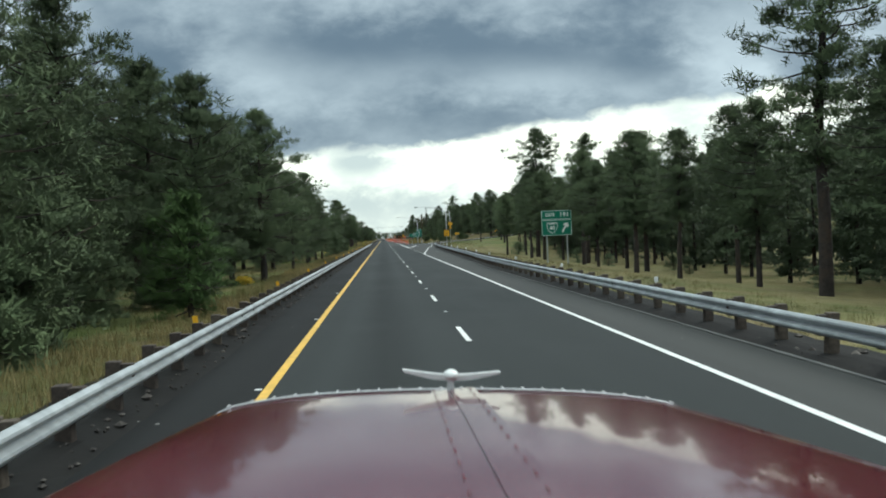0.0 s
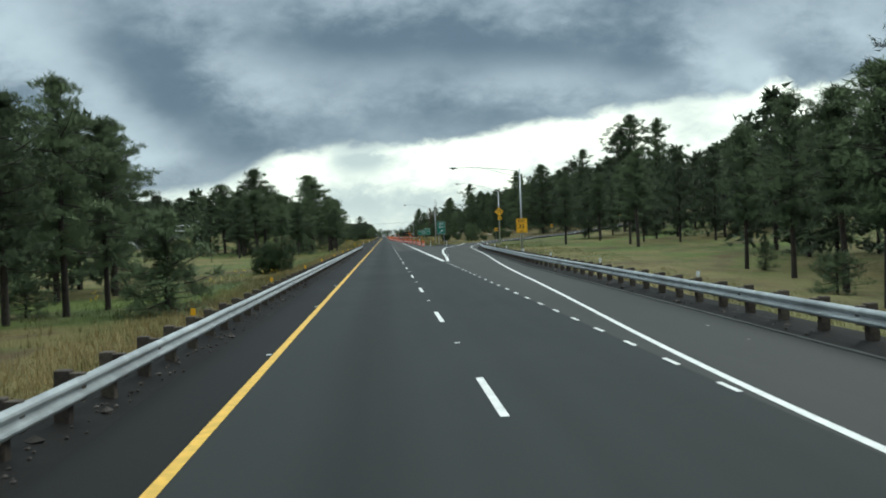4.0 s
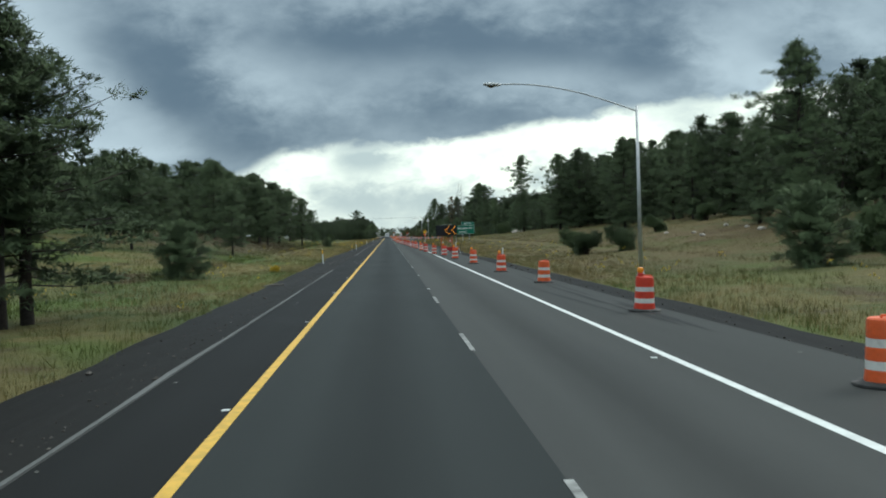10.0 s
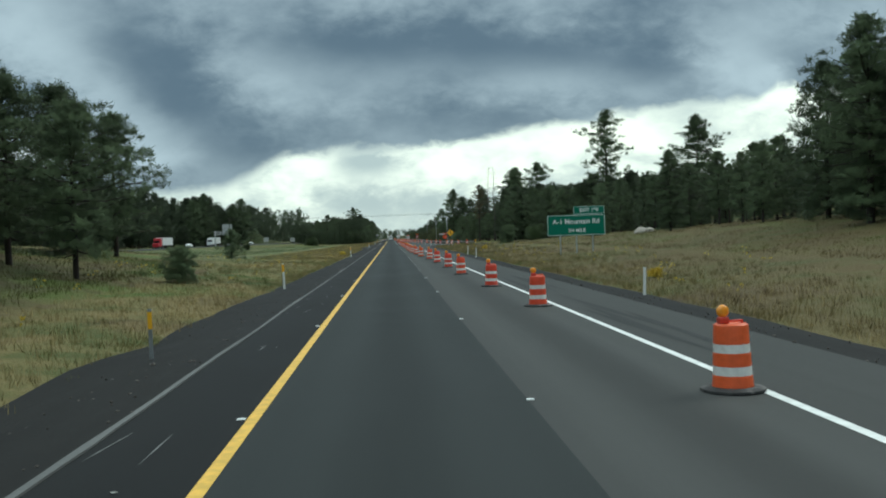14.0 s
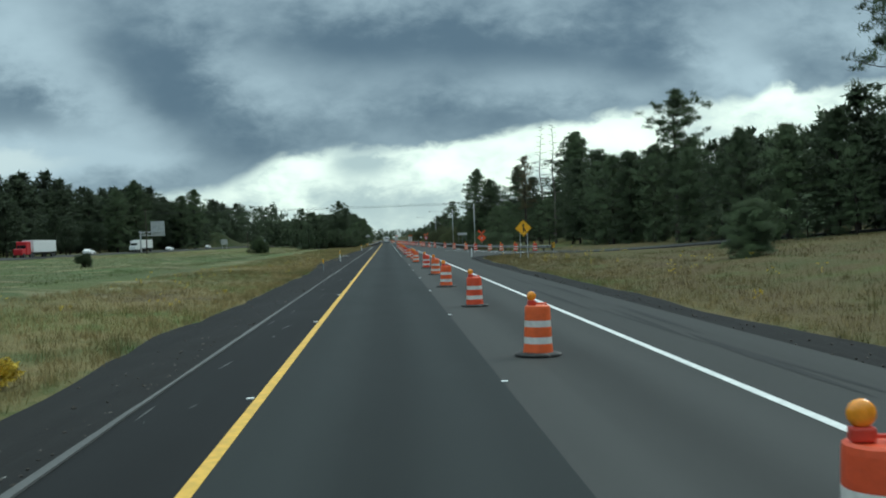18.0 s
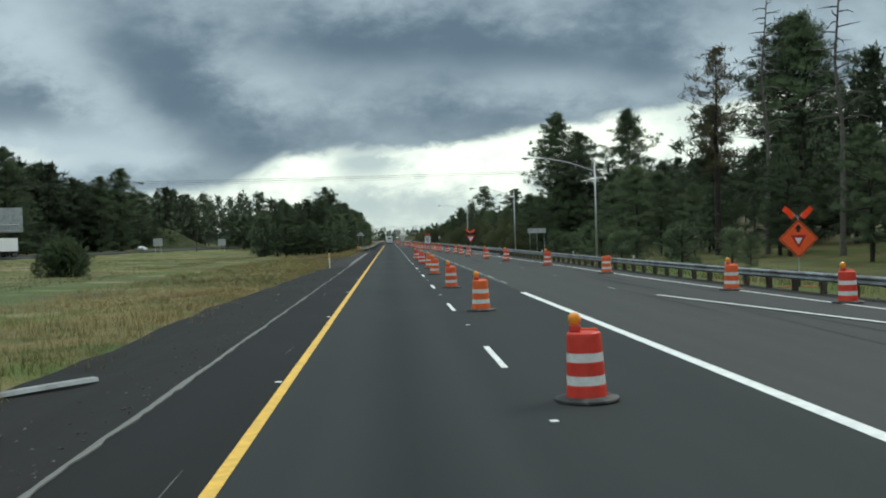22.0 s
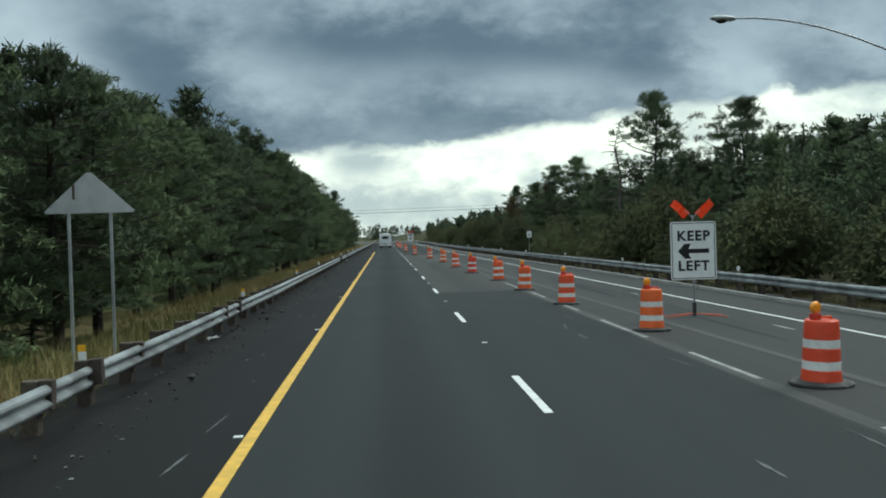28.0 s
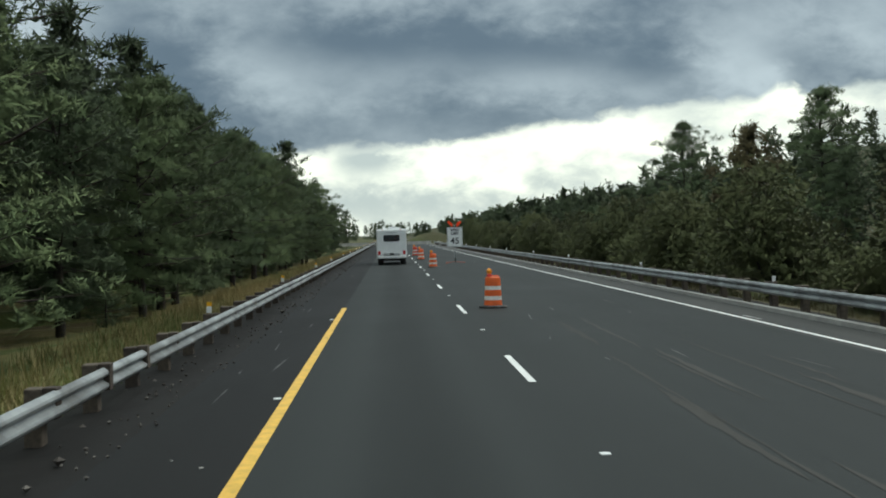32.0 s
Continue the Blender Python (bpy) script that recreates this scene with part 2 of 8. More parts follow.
def asphalt(name, colour, streak=0.12, seed=0.0, grit=0.5, oil=None):
    """Asphalt with wheel-path streaks along the road, patches and aggregate."""
    m = bpy.data.materials.new(name)
    m.use_nodes = True
    t = m.node_tree
    b = t.nodes["Principled BSDF"]
    pos = t.nodes.new("ShaderNodeNewGeometry").outputs["Position"]

    def scaled(x, y):
        mp = t.nodes.new("ShaderNodeMapping")
        mp.inputs["Scale"].default_value = (x, y, 1)
        mp.inputs["Location"].default_value = (seed, seed * 3, 0)
        link(t, pos, mp.inputs["Vector"])
        return mp.outputs[0]
    lanes = tnoise(t, scaled(1.1, 0.012), 1.0, 4.0, 0.6)
    blot = tnoise(t, scaled(0.25, 0.1), 1.0, 5.0, 0.6, 0.5)
    grain = tnoise(t, pos, 55.0, 3.0, 0.7)
    speck = tnoise(t, pos, 9.0, 4.0, 0.7)
    k = mth(t, "ADD", mth(t, "MULTIPLY", lanes, streak * 2), mth(t, "MULTIPLY", blot, streak * 1.6))
    k = mth(t, "ADD", k, mth(t, "MULTIPLY", grain, grit * 0.5))
    k = mth(t, "ADD", k, mth(t, "MULTIPLY", speck, grit * 0.24))
    k = mth(t, "ADD", k, 1.0 - streak * 1.8 - grit * 0.37)
    if oil is not None:
        # dark drip band along the middle of the lane, paler wheel paths beside it
        sx = t.nodes.new("ShaderNodeSeparateXYZ")
        link(t, pos, sx.inputs[0])
        d = mth(t, "ADD", mth(t, "SUBTRACT", sx.outputs[0], oil), mth(t, "MULTIPLY", mth(t, "SUBTRACT", blot, 0.5), 0.5))
        band = mth(t, "EXPONENT", mth(t, "MULTIPLY", mth(t, "MULTIPLY", d, d), -3.2))
        paths = mth(t, "EXPONENT", mth(t, "MULTIPLY", mth(t, "POWER", mth(t, "SUBTRACT", mth(t, "ABSOLUTE", d), 0.95), 2.0), -9.0))
        k = mth(t, "ADD", mth(t, "SUBTRACT", k, mth(t, "MULTIPLY", band, 0.26)), mth(t, "MULTIPLY", paths, 0.09))
    v = t.nodes.new("ShaderNodeVectorMath")
    v.operation = "SCALE"
    v.inputs[0].default_value = colour
    link(t, k, v.inputs["Scale"])
    link(t, v.outputs[0], b.inputs["Base Color"])
    link(t, mth(t, "ADD", 0.62, mth(t, "MULTIPLY", blot, 0.25)), b.inputs["Roughness"])
    b.inputs["Specular IOR Level"].default_value = 0.14
    bn = t.nodes.new("ShaderNodeBump")
    bn.inputs["Strength"].default_value, bn.inputs["Distance"].default_value = 0.35, 0.01
    link(t, grain, bn.inputs["Height"])
    link(t, bn.outputs[0], b.inputs["Normal"])
    return m


def field(name, blades=False, straw=False):
    """Meadow: green and straw patches over the land, browner and drier in places."""
    m = bpy.data.materials.new(name)
    m.use_nodes = True
    t = m.node_tree
    b = t.nodes["Principled BSDF"]
    pos = t.nodes.new("ShaderNodeNewGeometry").outputs["Position"]
    a = tnoise(t, pos, 0.055, 5.0, 0.6, 0.4)
    d = tnoise(t, pos, 0.35, 5.0, 0.65, 0.3)
    e = tnoise(t, pos, 3.5, 5.0, 0.7)
    k = mth(t, "ADD", mth(t, "MULTIPLY", a, 0.6), mth(t, "MULTIPLY", d, 0.4))
    c = mixc(t, smooth(t, k, 0.38, 0.58), (0.066, 0.097, 0.028), (0.185, 0.152, 0.062))
    # dry brown patches, and fresher ones where the ground holds water
    p1 = tnoise(t, pos, 0.16, 4.0, 0.6, 0.6)
    p2 = tnoise(t, pos, 0.09, 3.0, 0.5, 0.3)
    # a washed-out bank of reddish soil on the slope past the exit
    sx = t.nodes.new("ShaderNodeSeparateXYZ")
    link(t, pos, sx.inputs[0])
    bare = mth(t, "ADD", mth(t, "POWER", mth(t, "DIVIDE", mth(t, "SUBTRACT", sx.outputs[0], 33.0), 9.0), 2.0), mth(t, "POWER", mth(t, "DIVIDE", mth(t, "SUBTRACT", sx.outputs[1], 356.0), 20.0), 2.0))
    bare = mth(t, "ADD", mth(t, "SUBTRACT", 1.0, bare), mth(t, "MULTIPLY", mth(t, "SUBTRACT", d, 0.5), 3.0))
    c = mixc(t, smooth(t, p1, 0.53, 0.66), c, (0.098, 0.068, 0.038))
    c = mixc(t, mth(t, "MULTIPLY", smooth(t, p2, 0.50, 0.62), 0.8), c, (0.098, 0.145, 0.032))
    c = mixc(t, smooth(t, d, 0.58, 0.75), c, (0.075, 0.056, 0.036))
    c = mixc(t, mth(t, "MULTIPLY", smooth(t, e, 0.4, 0.75), 0.6), c, (0.108, 0.122, 0.046) if not blades else (0.122, 0.135, 0.05))
    c = mixc(t, mth(t, "MULTIPLY", smooth(t, bare, 0.2, 0.9), 0.7), c, (0.165, 0.098, 0.060))
    # fallen needles under the pines on the bank, the trees' shade painted in with them
    fall = mth(t, "ADD", mth(t, "POWER", mth(t, "DIVIDE", mth(t, "ADD", sx.outputs[0], 20.0), 11.0), 2.0), mth(t, "POWER", mth(t, "DIVIDE", mth(t, "SUBTRACT", sx.outputs[1], 392.0), 52.0), 2.0))
    fall = mth(t, "ADD", mth(t, "SUBTRACT", 1.0, fall), mth(t, "MULTIPLY", mth(t, "SUBTRACT", d, 0.5), 2.2))
    c = mixc(t, mth(t, "MULTIPLY", smooth(t, fall, 0.0, 0.9), 0.75), c, (0.068, 0.052, 0.033))
    # drier, browner grass on the slope before the entry ramp
    dry = mth(t, "MULTIPLY", smooth(t, sx.outputs[0], 8.0, 11.0), smooth(t, sx.outputs[1], 285.0, 330.0))
    dry = mth(t, "MULTIPLY", dry, mth(t, "SUBTRACT", 1.0, smooth(t, sx.outputs[1], 600.0, 640.0)))
    c = mixc(t, mth(t, "MULTIPLY", dry, mth(t, "ADD", 0.40, mth(t, "MULTIPLY", smooth(t, d, 0.35, 0.6), 0.45))), c, (0.118, 0.086, 0.039))
    late = mth(t, "MULTIPLY", smooth(t, mth(t, "MULTIPLY", sx.outputs[0], -1.0), 5.0, 6.0), smooth(t, sx.outputs[1], 290.0, 380.0))
    west = mth(t, "MULTIPLY", sx.outputs[0], -1.0)
    late = mth(t, "MULTIPLY", late, mth(t, "SUBTRACT", 1.0, smooth(t, mth(t, "ADD", west, mth(t, "MULTIPLY", mth(t, "SUBTRACT", d, 0.5), 9.0)), 10.0, 15.0)))
    c = mixc(t, mth(t, "MULTIPLY", late, mth(t, "MULTIPLY", smooth(t, d, 0.38, 0.6), 0.6)), c, (0.245, 0.190, 0.086))
    lush = mth(t, "MULTIPLY", mth(t, "MULTIPLY", smooth(t, west, 12.0, 19.0), smooth(t, sx.outputs[1], 455.0, 490.0)), mth(t, "SUBTRACT", 1.0, smooth(t, sx.outputs[1], 640.0, 690.0)))
    c = mixc(t, mth(t, "MULTIPLY", lush, 0.6), c, (0.098, 0.128, 0.054))
    # pale seed heads in the open meadow
    open_land = mth(t, "MULTIPLY", smooth(t, mth(t, "MULTIPLY", sx.outputs[0], -1.0), 9.0, 14.0), smooth(t, sx.outputs[1], 450.0, 490.0))
    seed = mth(t, "MULTIPLY", open_land, smooth(t, tnoise(t, pos, 0.21, 3.0, 0.55, 0.5), 0.54, 0.66))
    c = mixc(t, mth(t, "MULTIPLY", seed, 0.65), c, (0.31, 0.275, 0.165))
    first = mth(t, "MULTIPLY", smooth(t, sx.outputs[0], 7.5, 9.0), mth(t, "SUBTRACT", 1.0, smooth(t, sx.outputs[1], 150.0, 190.0)))
    c = mixc(t, mth(t, "MULTIPLY", first, mth(t, "ADD", 0.3, mth(t, "MULTIPLY", smooth(t, d, 0.35, 0.6), 0.4))), c, (0.245, 0.205, 0.100))
    # shade below the roadside oaks put into the ground colour, and dull rough ground far ahead
    oak_shade_mask = mth(t, "MULTIPLY", smooth(t, sx.outputs[0], 9.5, 12.0), smooth(t, sx.outputs[1], 690.0, 730.0))
    c = mixc(t, mth(t, "MULTIPLY", oak_shade_mask, 0.7), c, (0.058, 0.049, 0.030))
    c = mixc(t, mth(t, "MULTIPLY", smooth(t, sx.outputs[1], 1060.0, 1130.0), 0.7), c, (0.058, 0.060, 0.028))
    # darker green over the knoll beside the far road
    knoll = mth(t, "ADD", mth(t, "POWER", mth(t, "DIVIDE", mth(t, "ADD", sx.outputs[0], 93.0), 30.0), 2.0), mth(t, "POWER", mth(t, "DIVIDE", mth(t, "SUBTRACT", sx.outputs[1], 962.0), 26.0), 2.0))
    c = mixc(t, mth(t, "MULTIPLY", smooth(t, mth(t, "SUBTRACT", 1.0, knoll), 0.0, 0.3), 0.85), c, mixc(t, smooth(t, d, 0.4, 0.62), (0.019, 0.030, 0.010), (0.040, 0.051, 0.018)))
    if straw:
        c = mixc(t, smooth(t, k, 0.36, 0.6), (0.165, 0.142, 0.064), (0.315, 0.243, 0.115))
    if not blades:
        h = t.nodes.new("ShaderNodeHueSaturation")
        h.inputs["Value"].default_value = 1.0
        link(t, c, h.inputs["Color"])
        c = h.outputs[0]
    if blades:
        h = t.nodes.new("ShaderNodeHueSaturation")
        rnd = t.nodes.new("ShaderNodeNewGeometry").outputs["Random Per Island"]
        link(t, mth(t, "ADD", 0.75, mth(t, "MULTIPLY", rnd, 0.65)), h.inputs["Value"])
        link(t, c, h.inputs["Color"])
        c = h.outputs[0]
    link(t, c, b.inputs["Base Color"])
    b.inputs["Roughness"].default_value = 0.85
    b.inputs["Specular IOR Level"].default_value = 0.2
    if not blades:
        bn = t.nodes.new("ShaderNodeBump")
        bn.inputs["Strength"].default_value, bn.inputs["Distance"].default_value = 0.9, 0.25
        link(t, e, bn.inputs["Height"])
        link(t, bn.outputs[0], b.inputs["Normal"])
    return m


def needles(name, dark, light, radial=0.3):
    m = bpy.data.materials.new(name)
    m.use_nodes = True
    t = m.node_tree
    b = t.nodes["Principled BSDF"]
    geo = t.nodes.new("ShaderNodeNewGeometry")
    oi = t.nodes.new("ShaderNodeObjectInfo")
    # random darker and lighter clumps as painted shading within a crown, then spray by spray
    clump = tnoise(t, t.nodes.new("ShaderNodeTexCoord").outputs["Object"], 0.9, 3.0, 0.6)
    k = mth(t, "ADD", mth(t, "MULTIPLY", geo.outputs["Random Per Island"], 0.14), mth(t, "MULTIPLY", oi.outputs["Random"], 0.2))
    k = mth(t, "ADD", k, mth(t, "MULTIPLY", smooth(t, clump, 0.3, 0.7), 0.5))
    c = mixc(t, k, dark, light)
    h = t.nodes.new("ShaderNodeHueSaturation")
    link(t, mth(t, "ADD", 0.75, mth(t, "MULTIPLY", oi.outputs["Random"], 0.55)), h.inputs["Value"])
    link(t, c, h.inputs["Color"])
    link(t, h.outputs[0], b.inputs["Base Color"])
    b.inputs["Roughness"].default_value = 0.7
    b.inputs["Specular IOR Level"].default_value = 0.15
    # sprays are shaded as rounded masses: their normals lean outwards and up
    co = t.nodes.new("ShaderNodeTexCoord").outputs["Object"]
    out = t.nodes.new("ShaderNodeVectorMath")
    out.operation = "MULTIPLY"
    out.inputs[1].default_value = (radial, radial, 0.0)
    link(t, co, out.inputs[0])
    turn = t.nodes.new("ShaderNodeVectorTransform")
    turn.vector_type, turn.convert_from, turn.convert_to = "VECTOR", "OBJECT", "WORLD"
    link(t, out.outputs[0], turn.inputs[0])
    up_v = t.nodes.new("ShaderNodeVectorMath")
    up_v.inputs[1].default_value = (0, 0, 0.75)
    link(t, turn.outputs[0], up_v.inputs[0])
    mixn = t.nodes.new("ShaderNodeVectorMath")
    link(t, up_v.outputs[0], mixn.inputs[0])
    half_n = t.nodes.new("ShaderNodeVectorMath")
    half_n.operation = "SCALE"
    half_n.inputs["Scale"].default_value = 0.14
    link(t, geo.outputs["Normal"], half_n.inputs[0])
    link(t, half_n.outputs[0], mixn.inputs[1])
    nn = t.nodes.new("ShaderNodeVectorMath")
    nn.operation = "NORMALIZE"
    link(t, mixn.outputs[0], nn.inputs[0])
    link(t, nn.outputs[0], b.inputs["Normal"])
    return m


M_LANE = asphalt("asphalt_dark", (0.0312, 0.0350, 0.0350), 0.22, 0.0, 0.7, 0.0)
M_LANE_GREY = asphalt("asphalt_grey", (0.062, 0.063, 0.061), 0.22, 4.0, 0.7, 3.5)
M_LANE_MID = asphalt("asphalt_dusty", (0.062, 0.062, 0.058), 0.42, 6.0, 0.7, 3.5)
M_SHOULDER = asphalt("asphalt_shoulder", (0.056, 0.057, 0.055), 0.24, 9.0)
M_SHOULDER_DARK = asphalt("asphalt_shoulder_dark", (0.0150, 0.0155, 0.0158), 0.36, 15.0, 0.9)
M_RAMP = asphalt("asphalt_ramp", (0.054, 0.055, 0.055), 0.2, 21.0)
M_GRAVEL = asphalt("cinder_gravel", (0.0145, 0.0138, 0.0132), 0.3, 31.0, 1.3)
M_BERM = asphalt("scraped_berm", (0.13, 0.132, 0.13), 0.75, 41.0, 1.3)
M_STONES = material("cinder_stones", (0.06, 0.052, 0.046), 0.9, vary=0.5, scale=1.3, second=(0.15, 0.135, 0.12), sscale=2.7, srange=(0.52, 0.6), world_space=True)
M_SKID = asphalt("tyre_streaks", (0.037, 0.038, 0.038), 0.3, 51.0, 0.7)
M_GUTTER = asphalt("worn_gutter", (0.19, 0.19, 0.18), 0.5, 61.0, 1.5)
M_CINDER = asphalt("brown_cinder_gravel", (0.0175, 0.0168, 0.0160), 0.5, 71.0, 1.5)
M_TRACK = asphalt("worn_track_soil", (0.082, 0.060, 0.044), 0.6, 93.0, 1.2)
M_DIRT = asphalt("trodden_dirt", (0.034, 0.031, 0.028), 0.6, 91.0, 1.5)
M_LANE_PALE = asphalt("asphalt_ground_off", (0.080, 0.079, 0.074), 0.5, 7.0, 0.8, 3.0)
M_DUST = asphalt("dusty_asphalt", (0.053, 0.052, 0.048), 0.4, 81.0, 0.9)
M_SEAL = asphalt("scraped_asphalt", (0.095, 0.096, 0.093), 0.75, 37.0, 0.8)
M_GROUND = field("meadow_soil")
M_GRASS = field("grass_blades", True)
M_STRAW = field("dry_grass_blades", True, True)
M_YELLOW = material("yellow_road_paint", (0.72, 0.44, 0.07), 0.6, vary=0.16, scale=5, second=(0.3, 0.2, 0.06), sscale=3.0, srange=(0.6, 0.85), world_space=True)
M_WHITE = material("white_road_paint", (0.74, 0.75, 0.73), 0.6, vary=0.12, scale=4, second=(0.3, 0.3, 0.3), sscale=2.5, srange=(0.58, 0.85), world_space=True)
M_WORN = material("worn_white_paint", (0.3, 0.3, 0.29), 0.7, vary=0.3, scale=3, second=(0.05, 0.05, 0.05), sscale=2.2, srange=(0.44, 0.7), world_space=True)
M_GALV = material("galvanized_steel", (0.47, 0.5, 0.51), 0.48, 0.75, 0.14, 3.0, second=(0.35, 0.37, 0.38), sscale=0.8, world_space=True, smudge=0.15)
M_GALV_OLD = material("dull_galvanized_steel", (0.33, 0.35, 0.355), 0.55, 0.7, 0.2, 2.0, second=(0.2, 0.205, 0.205), sscale=1.1, world_space=True, smudge=0.15)
M_TIMBER = material("weathered_timber", (0.075, 0.058, 0.045), 0.85, vary=0.35, scale=12, bump=0.5, bscale=30, per_object=0.3)
M_ORANGE = material("orange_plastic", (0.69, 0.092, 0.03), 0.45, vary=0.1, scale=7, second=(0.50, 0.07, 0.032), sscale=2.5, srange=(0.55, 0.8), per_object=0.1)
M_BAND = material("reflective_white_band", (0.72, 0.71, 0.68), 0.4, vary=0.08, scale=9, second=(0.45, 0.42, 0.38), sscale=3.0, srange=(0.55, 0.8), per_object=0.08)
M_RUBBER = material("black_rubber", (0.03, 0.03, 0.03), 0.75, vary=0.3, scale=9, second=(0.1, 0.095, 0.09), sscale=4, bump=0.2)
M_AMBER = material("amber_lens", (0.9, 0.33, 0.02), 0.25, vary=0.1, scale=20, coat=0.5)
M_REDCASE = material("red_plastic_case", (0.5, 0.05, 0.03), 0.4, vary=0.1, scale=9)
M_GREENSIGN = material("green_sign_sheeting", (0.0, 0.16, 0.10), 0.35, vary=0.07, scale=3)
M_SIGNWHITE = material("white_sign_sheeting", (0.78, 0.79, 0.78), 0.35, vary=0.05, scale=4)
M_SIGNYELLOW = material("yellow_sign_sheeting", (0.9, 0.46, 0.02), 0.35, vary=0.06, scale=4)
M_SIGNORANGE = material("orange_sign_sheeting", (0.9, 0.12, 0.03), 0.4, vary=0.06, scale=4)
M_SIGNRED = material("red_sign_sheeting", (0.45, 0.02, 0.03), 0.35, vary=0.06, scale=4)
M_BLACK = material("black_paint", (0.012, 0.012, 0.013), 0.4, vary=0.2, scale=5)
M_ALUM = material("plain_aluminium", (0.55, 0.56, 0.57), 0.5, 0.55, 0.08, 2.0, second=(0.42, 0.43, 0.44), sscale=1.5)
M_TRUCKRED = material("dark_red_enamel", (0.105, 0.012, 0.021), 0.2, vary=0.06, scale=3, coat=0.6)
M_CREAM = material("pale_metal_paint", (0.72, 0.74, 0.72), 0.4, 0.2, 0.08)
M_TRAILER = material("red_trailer_paint", (0.42, 0.03, 0.03), 0.35, vary=0.12, scale=5, coat=0.3)
M_TRAILERORANGE = material("orange_frame_paint", (0.5, 0.08, 0.03), 0.4, vary=0.12, scale=6)
M_SCREEN = material("black_display_panel", (0.008, 0.009, 0.011), 0.35, vary=0.2, scale=3)
M_RVWHITE = material("white_fibreglass", (0.75, 0.77, 0.77), 0.35, vary=0.04, scale=1.5, coat=0.2)
M_GLASS = material("dark_tinted_glass", (0.02, 0.022, 0.025), 0.08, vary=0.1, scale=2, coat=0.6)
M_TAIL = material("red_lamp_lens", (0.5, 0.02, 0.02), 0.25, vary=0.1, scale=8)
M_CONCRETE = material("pale_concrete", (0.33, 0.325, 0.305), 0.85, vary=0.15, scale=2, second=(0.25, 0.245, 0.23), sscale=0.7, bump=0.2, world_space=True)
M_BARK = material("pine_bark", (0.034, 0.028, 0.025), 0.95, vary=0.4, scale=5, bump=0.9, bscale=9, second=(0.055, 0.038, 0.028), sscale=1.6, per_object=0.25)
M_DEAD = material("dead_grey_wood", (0.12, 0.104, 0.092), 0.9, vary=0.25, scale=5, per_object=0.15)
# needle greens lifted and blued: haze over the dark foliage is in the colour
M_NEEDLE = needles("pine_needles", (0.071, 0.103, 0.051), (0.143, 0.187, 0.087))
M_NEEDLE_FAR = needles("far_pine_needles", (0.052, 0.075, 0.038), (0.100, 0.131, 0.064), 0.0)
# lighter green copy of the needles, brightened against the shade of close-set neighbours
M_NEEDLE_BRIGHT = needles("brightened_pine_needles", (0.090, 0.128, 0.057), (0.172, 0.220, 0.096))
M_YOUNG = needles("young_pine_needles", (0.06, 0.115, 0.03), (0.125, 0.20, 0.06))
M_JUNIPER = needles("juniper_foliage", (0.04, 0.062, 0.026), (0.10, 0.135, 0.052))
M_OAK = needles("oak_leaves", (0.074, 0.089, 0.038), (0.150, 0.160, 0.068))
M_BROWN = needles("browned_pine_needles", (0.06, 0.055, 0.025), (0.13, 0.105, 0.05))
M_ROCK = material("pale_rock", (0.42, 0.38, 0.33), 0.9, vary=0.2, scale=3, bump=0.5, bscale=6)
M_WIRE = material("black_cable", (0.02, 0.02, 0.022), 0.6, vary=0.1)
M_WEED = material("yellow_weed_flowers", (0.55, 0.4, 0.04), 0.8, vary=0.3, scale=8)
M_AMBERLIT = material("lit_amber_bulb", (1.0, 0.38, 0.03), 0.3, vary=0.05, emit=2.4, emit_colour=(1.0, 0.33, 0.02))


# ---------------------------------------------------------------- mesh helpers
def part(name, bm, mat, parent=None, label="", smooth_faces=False):
    me = bpy.data.meshes.new(name)
    bm.to_mesh(me)
    bm.free()
    me.materials.append(mat)
    if smooth_faces:
        me.shade_smooth()
    ob = new(name, me)
    if parent is not None:
        ob.parent = parent
    if label:
        ob["label"] = label
    return ob


def put(name, me, mat, parent=None, m=None):
    """Another object on an existing mesh."""
    ob = new(name, me)
    if mat is not None and not me.materials:
        me.materials.append(mat)
    if parent is not None:
        ob.parent = parent
    if m is not None:
        ob.matrix_basis = m
    return ob


def raw(name, verts, faces, mat, parent=None, smooth_faces=False):
    me = bpy.data.meshes.new(name)
    me.from_pydata(verts, [], faces)
    me.materials.append(mat)
    if smooth_faces:
        me.shade_smooth()
    ob = new(name, me)
    if parent is not None:
        ob.parent = parent
    return ob


def thing(name, at=(0, 0, 0), turn=0.0):
    e = new(name)
    e.empty_display_size = 0.2
    e.matrix_basis = pose(*at, 0, 0, turn)
    return e


def box(bm, c, s, bevel=0.0, m=None):
    mat = Matrix.Translation(c) @ Matrix.Diagonal((*s, 1))
    if m is not None:
        mat = m @ mat
    r = bmesh.ops.create_cube(bm, size=1, matrix=mat)
    if bevel:
        es = {e for v in r["verts"] for e in v.link_edges}
        bmesh.ops.bevel(bm, geom=list(es), offset=bevel, segments=2, affect="EDGES", profile=0.5)
    return bm


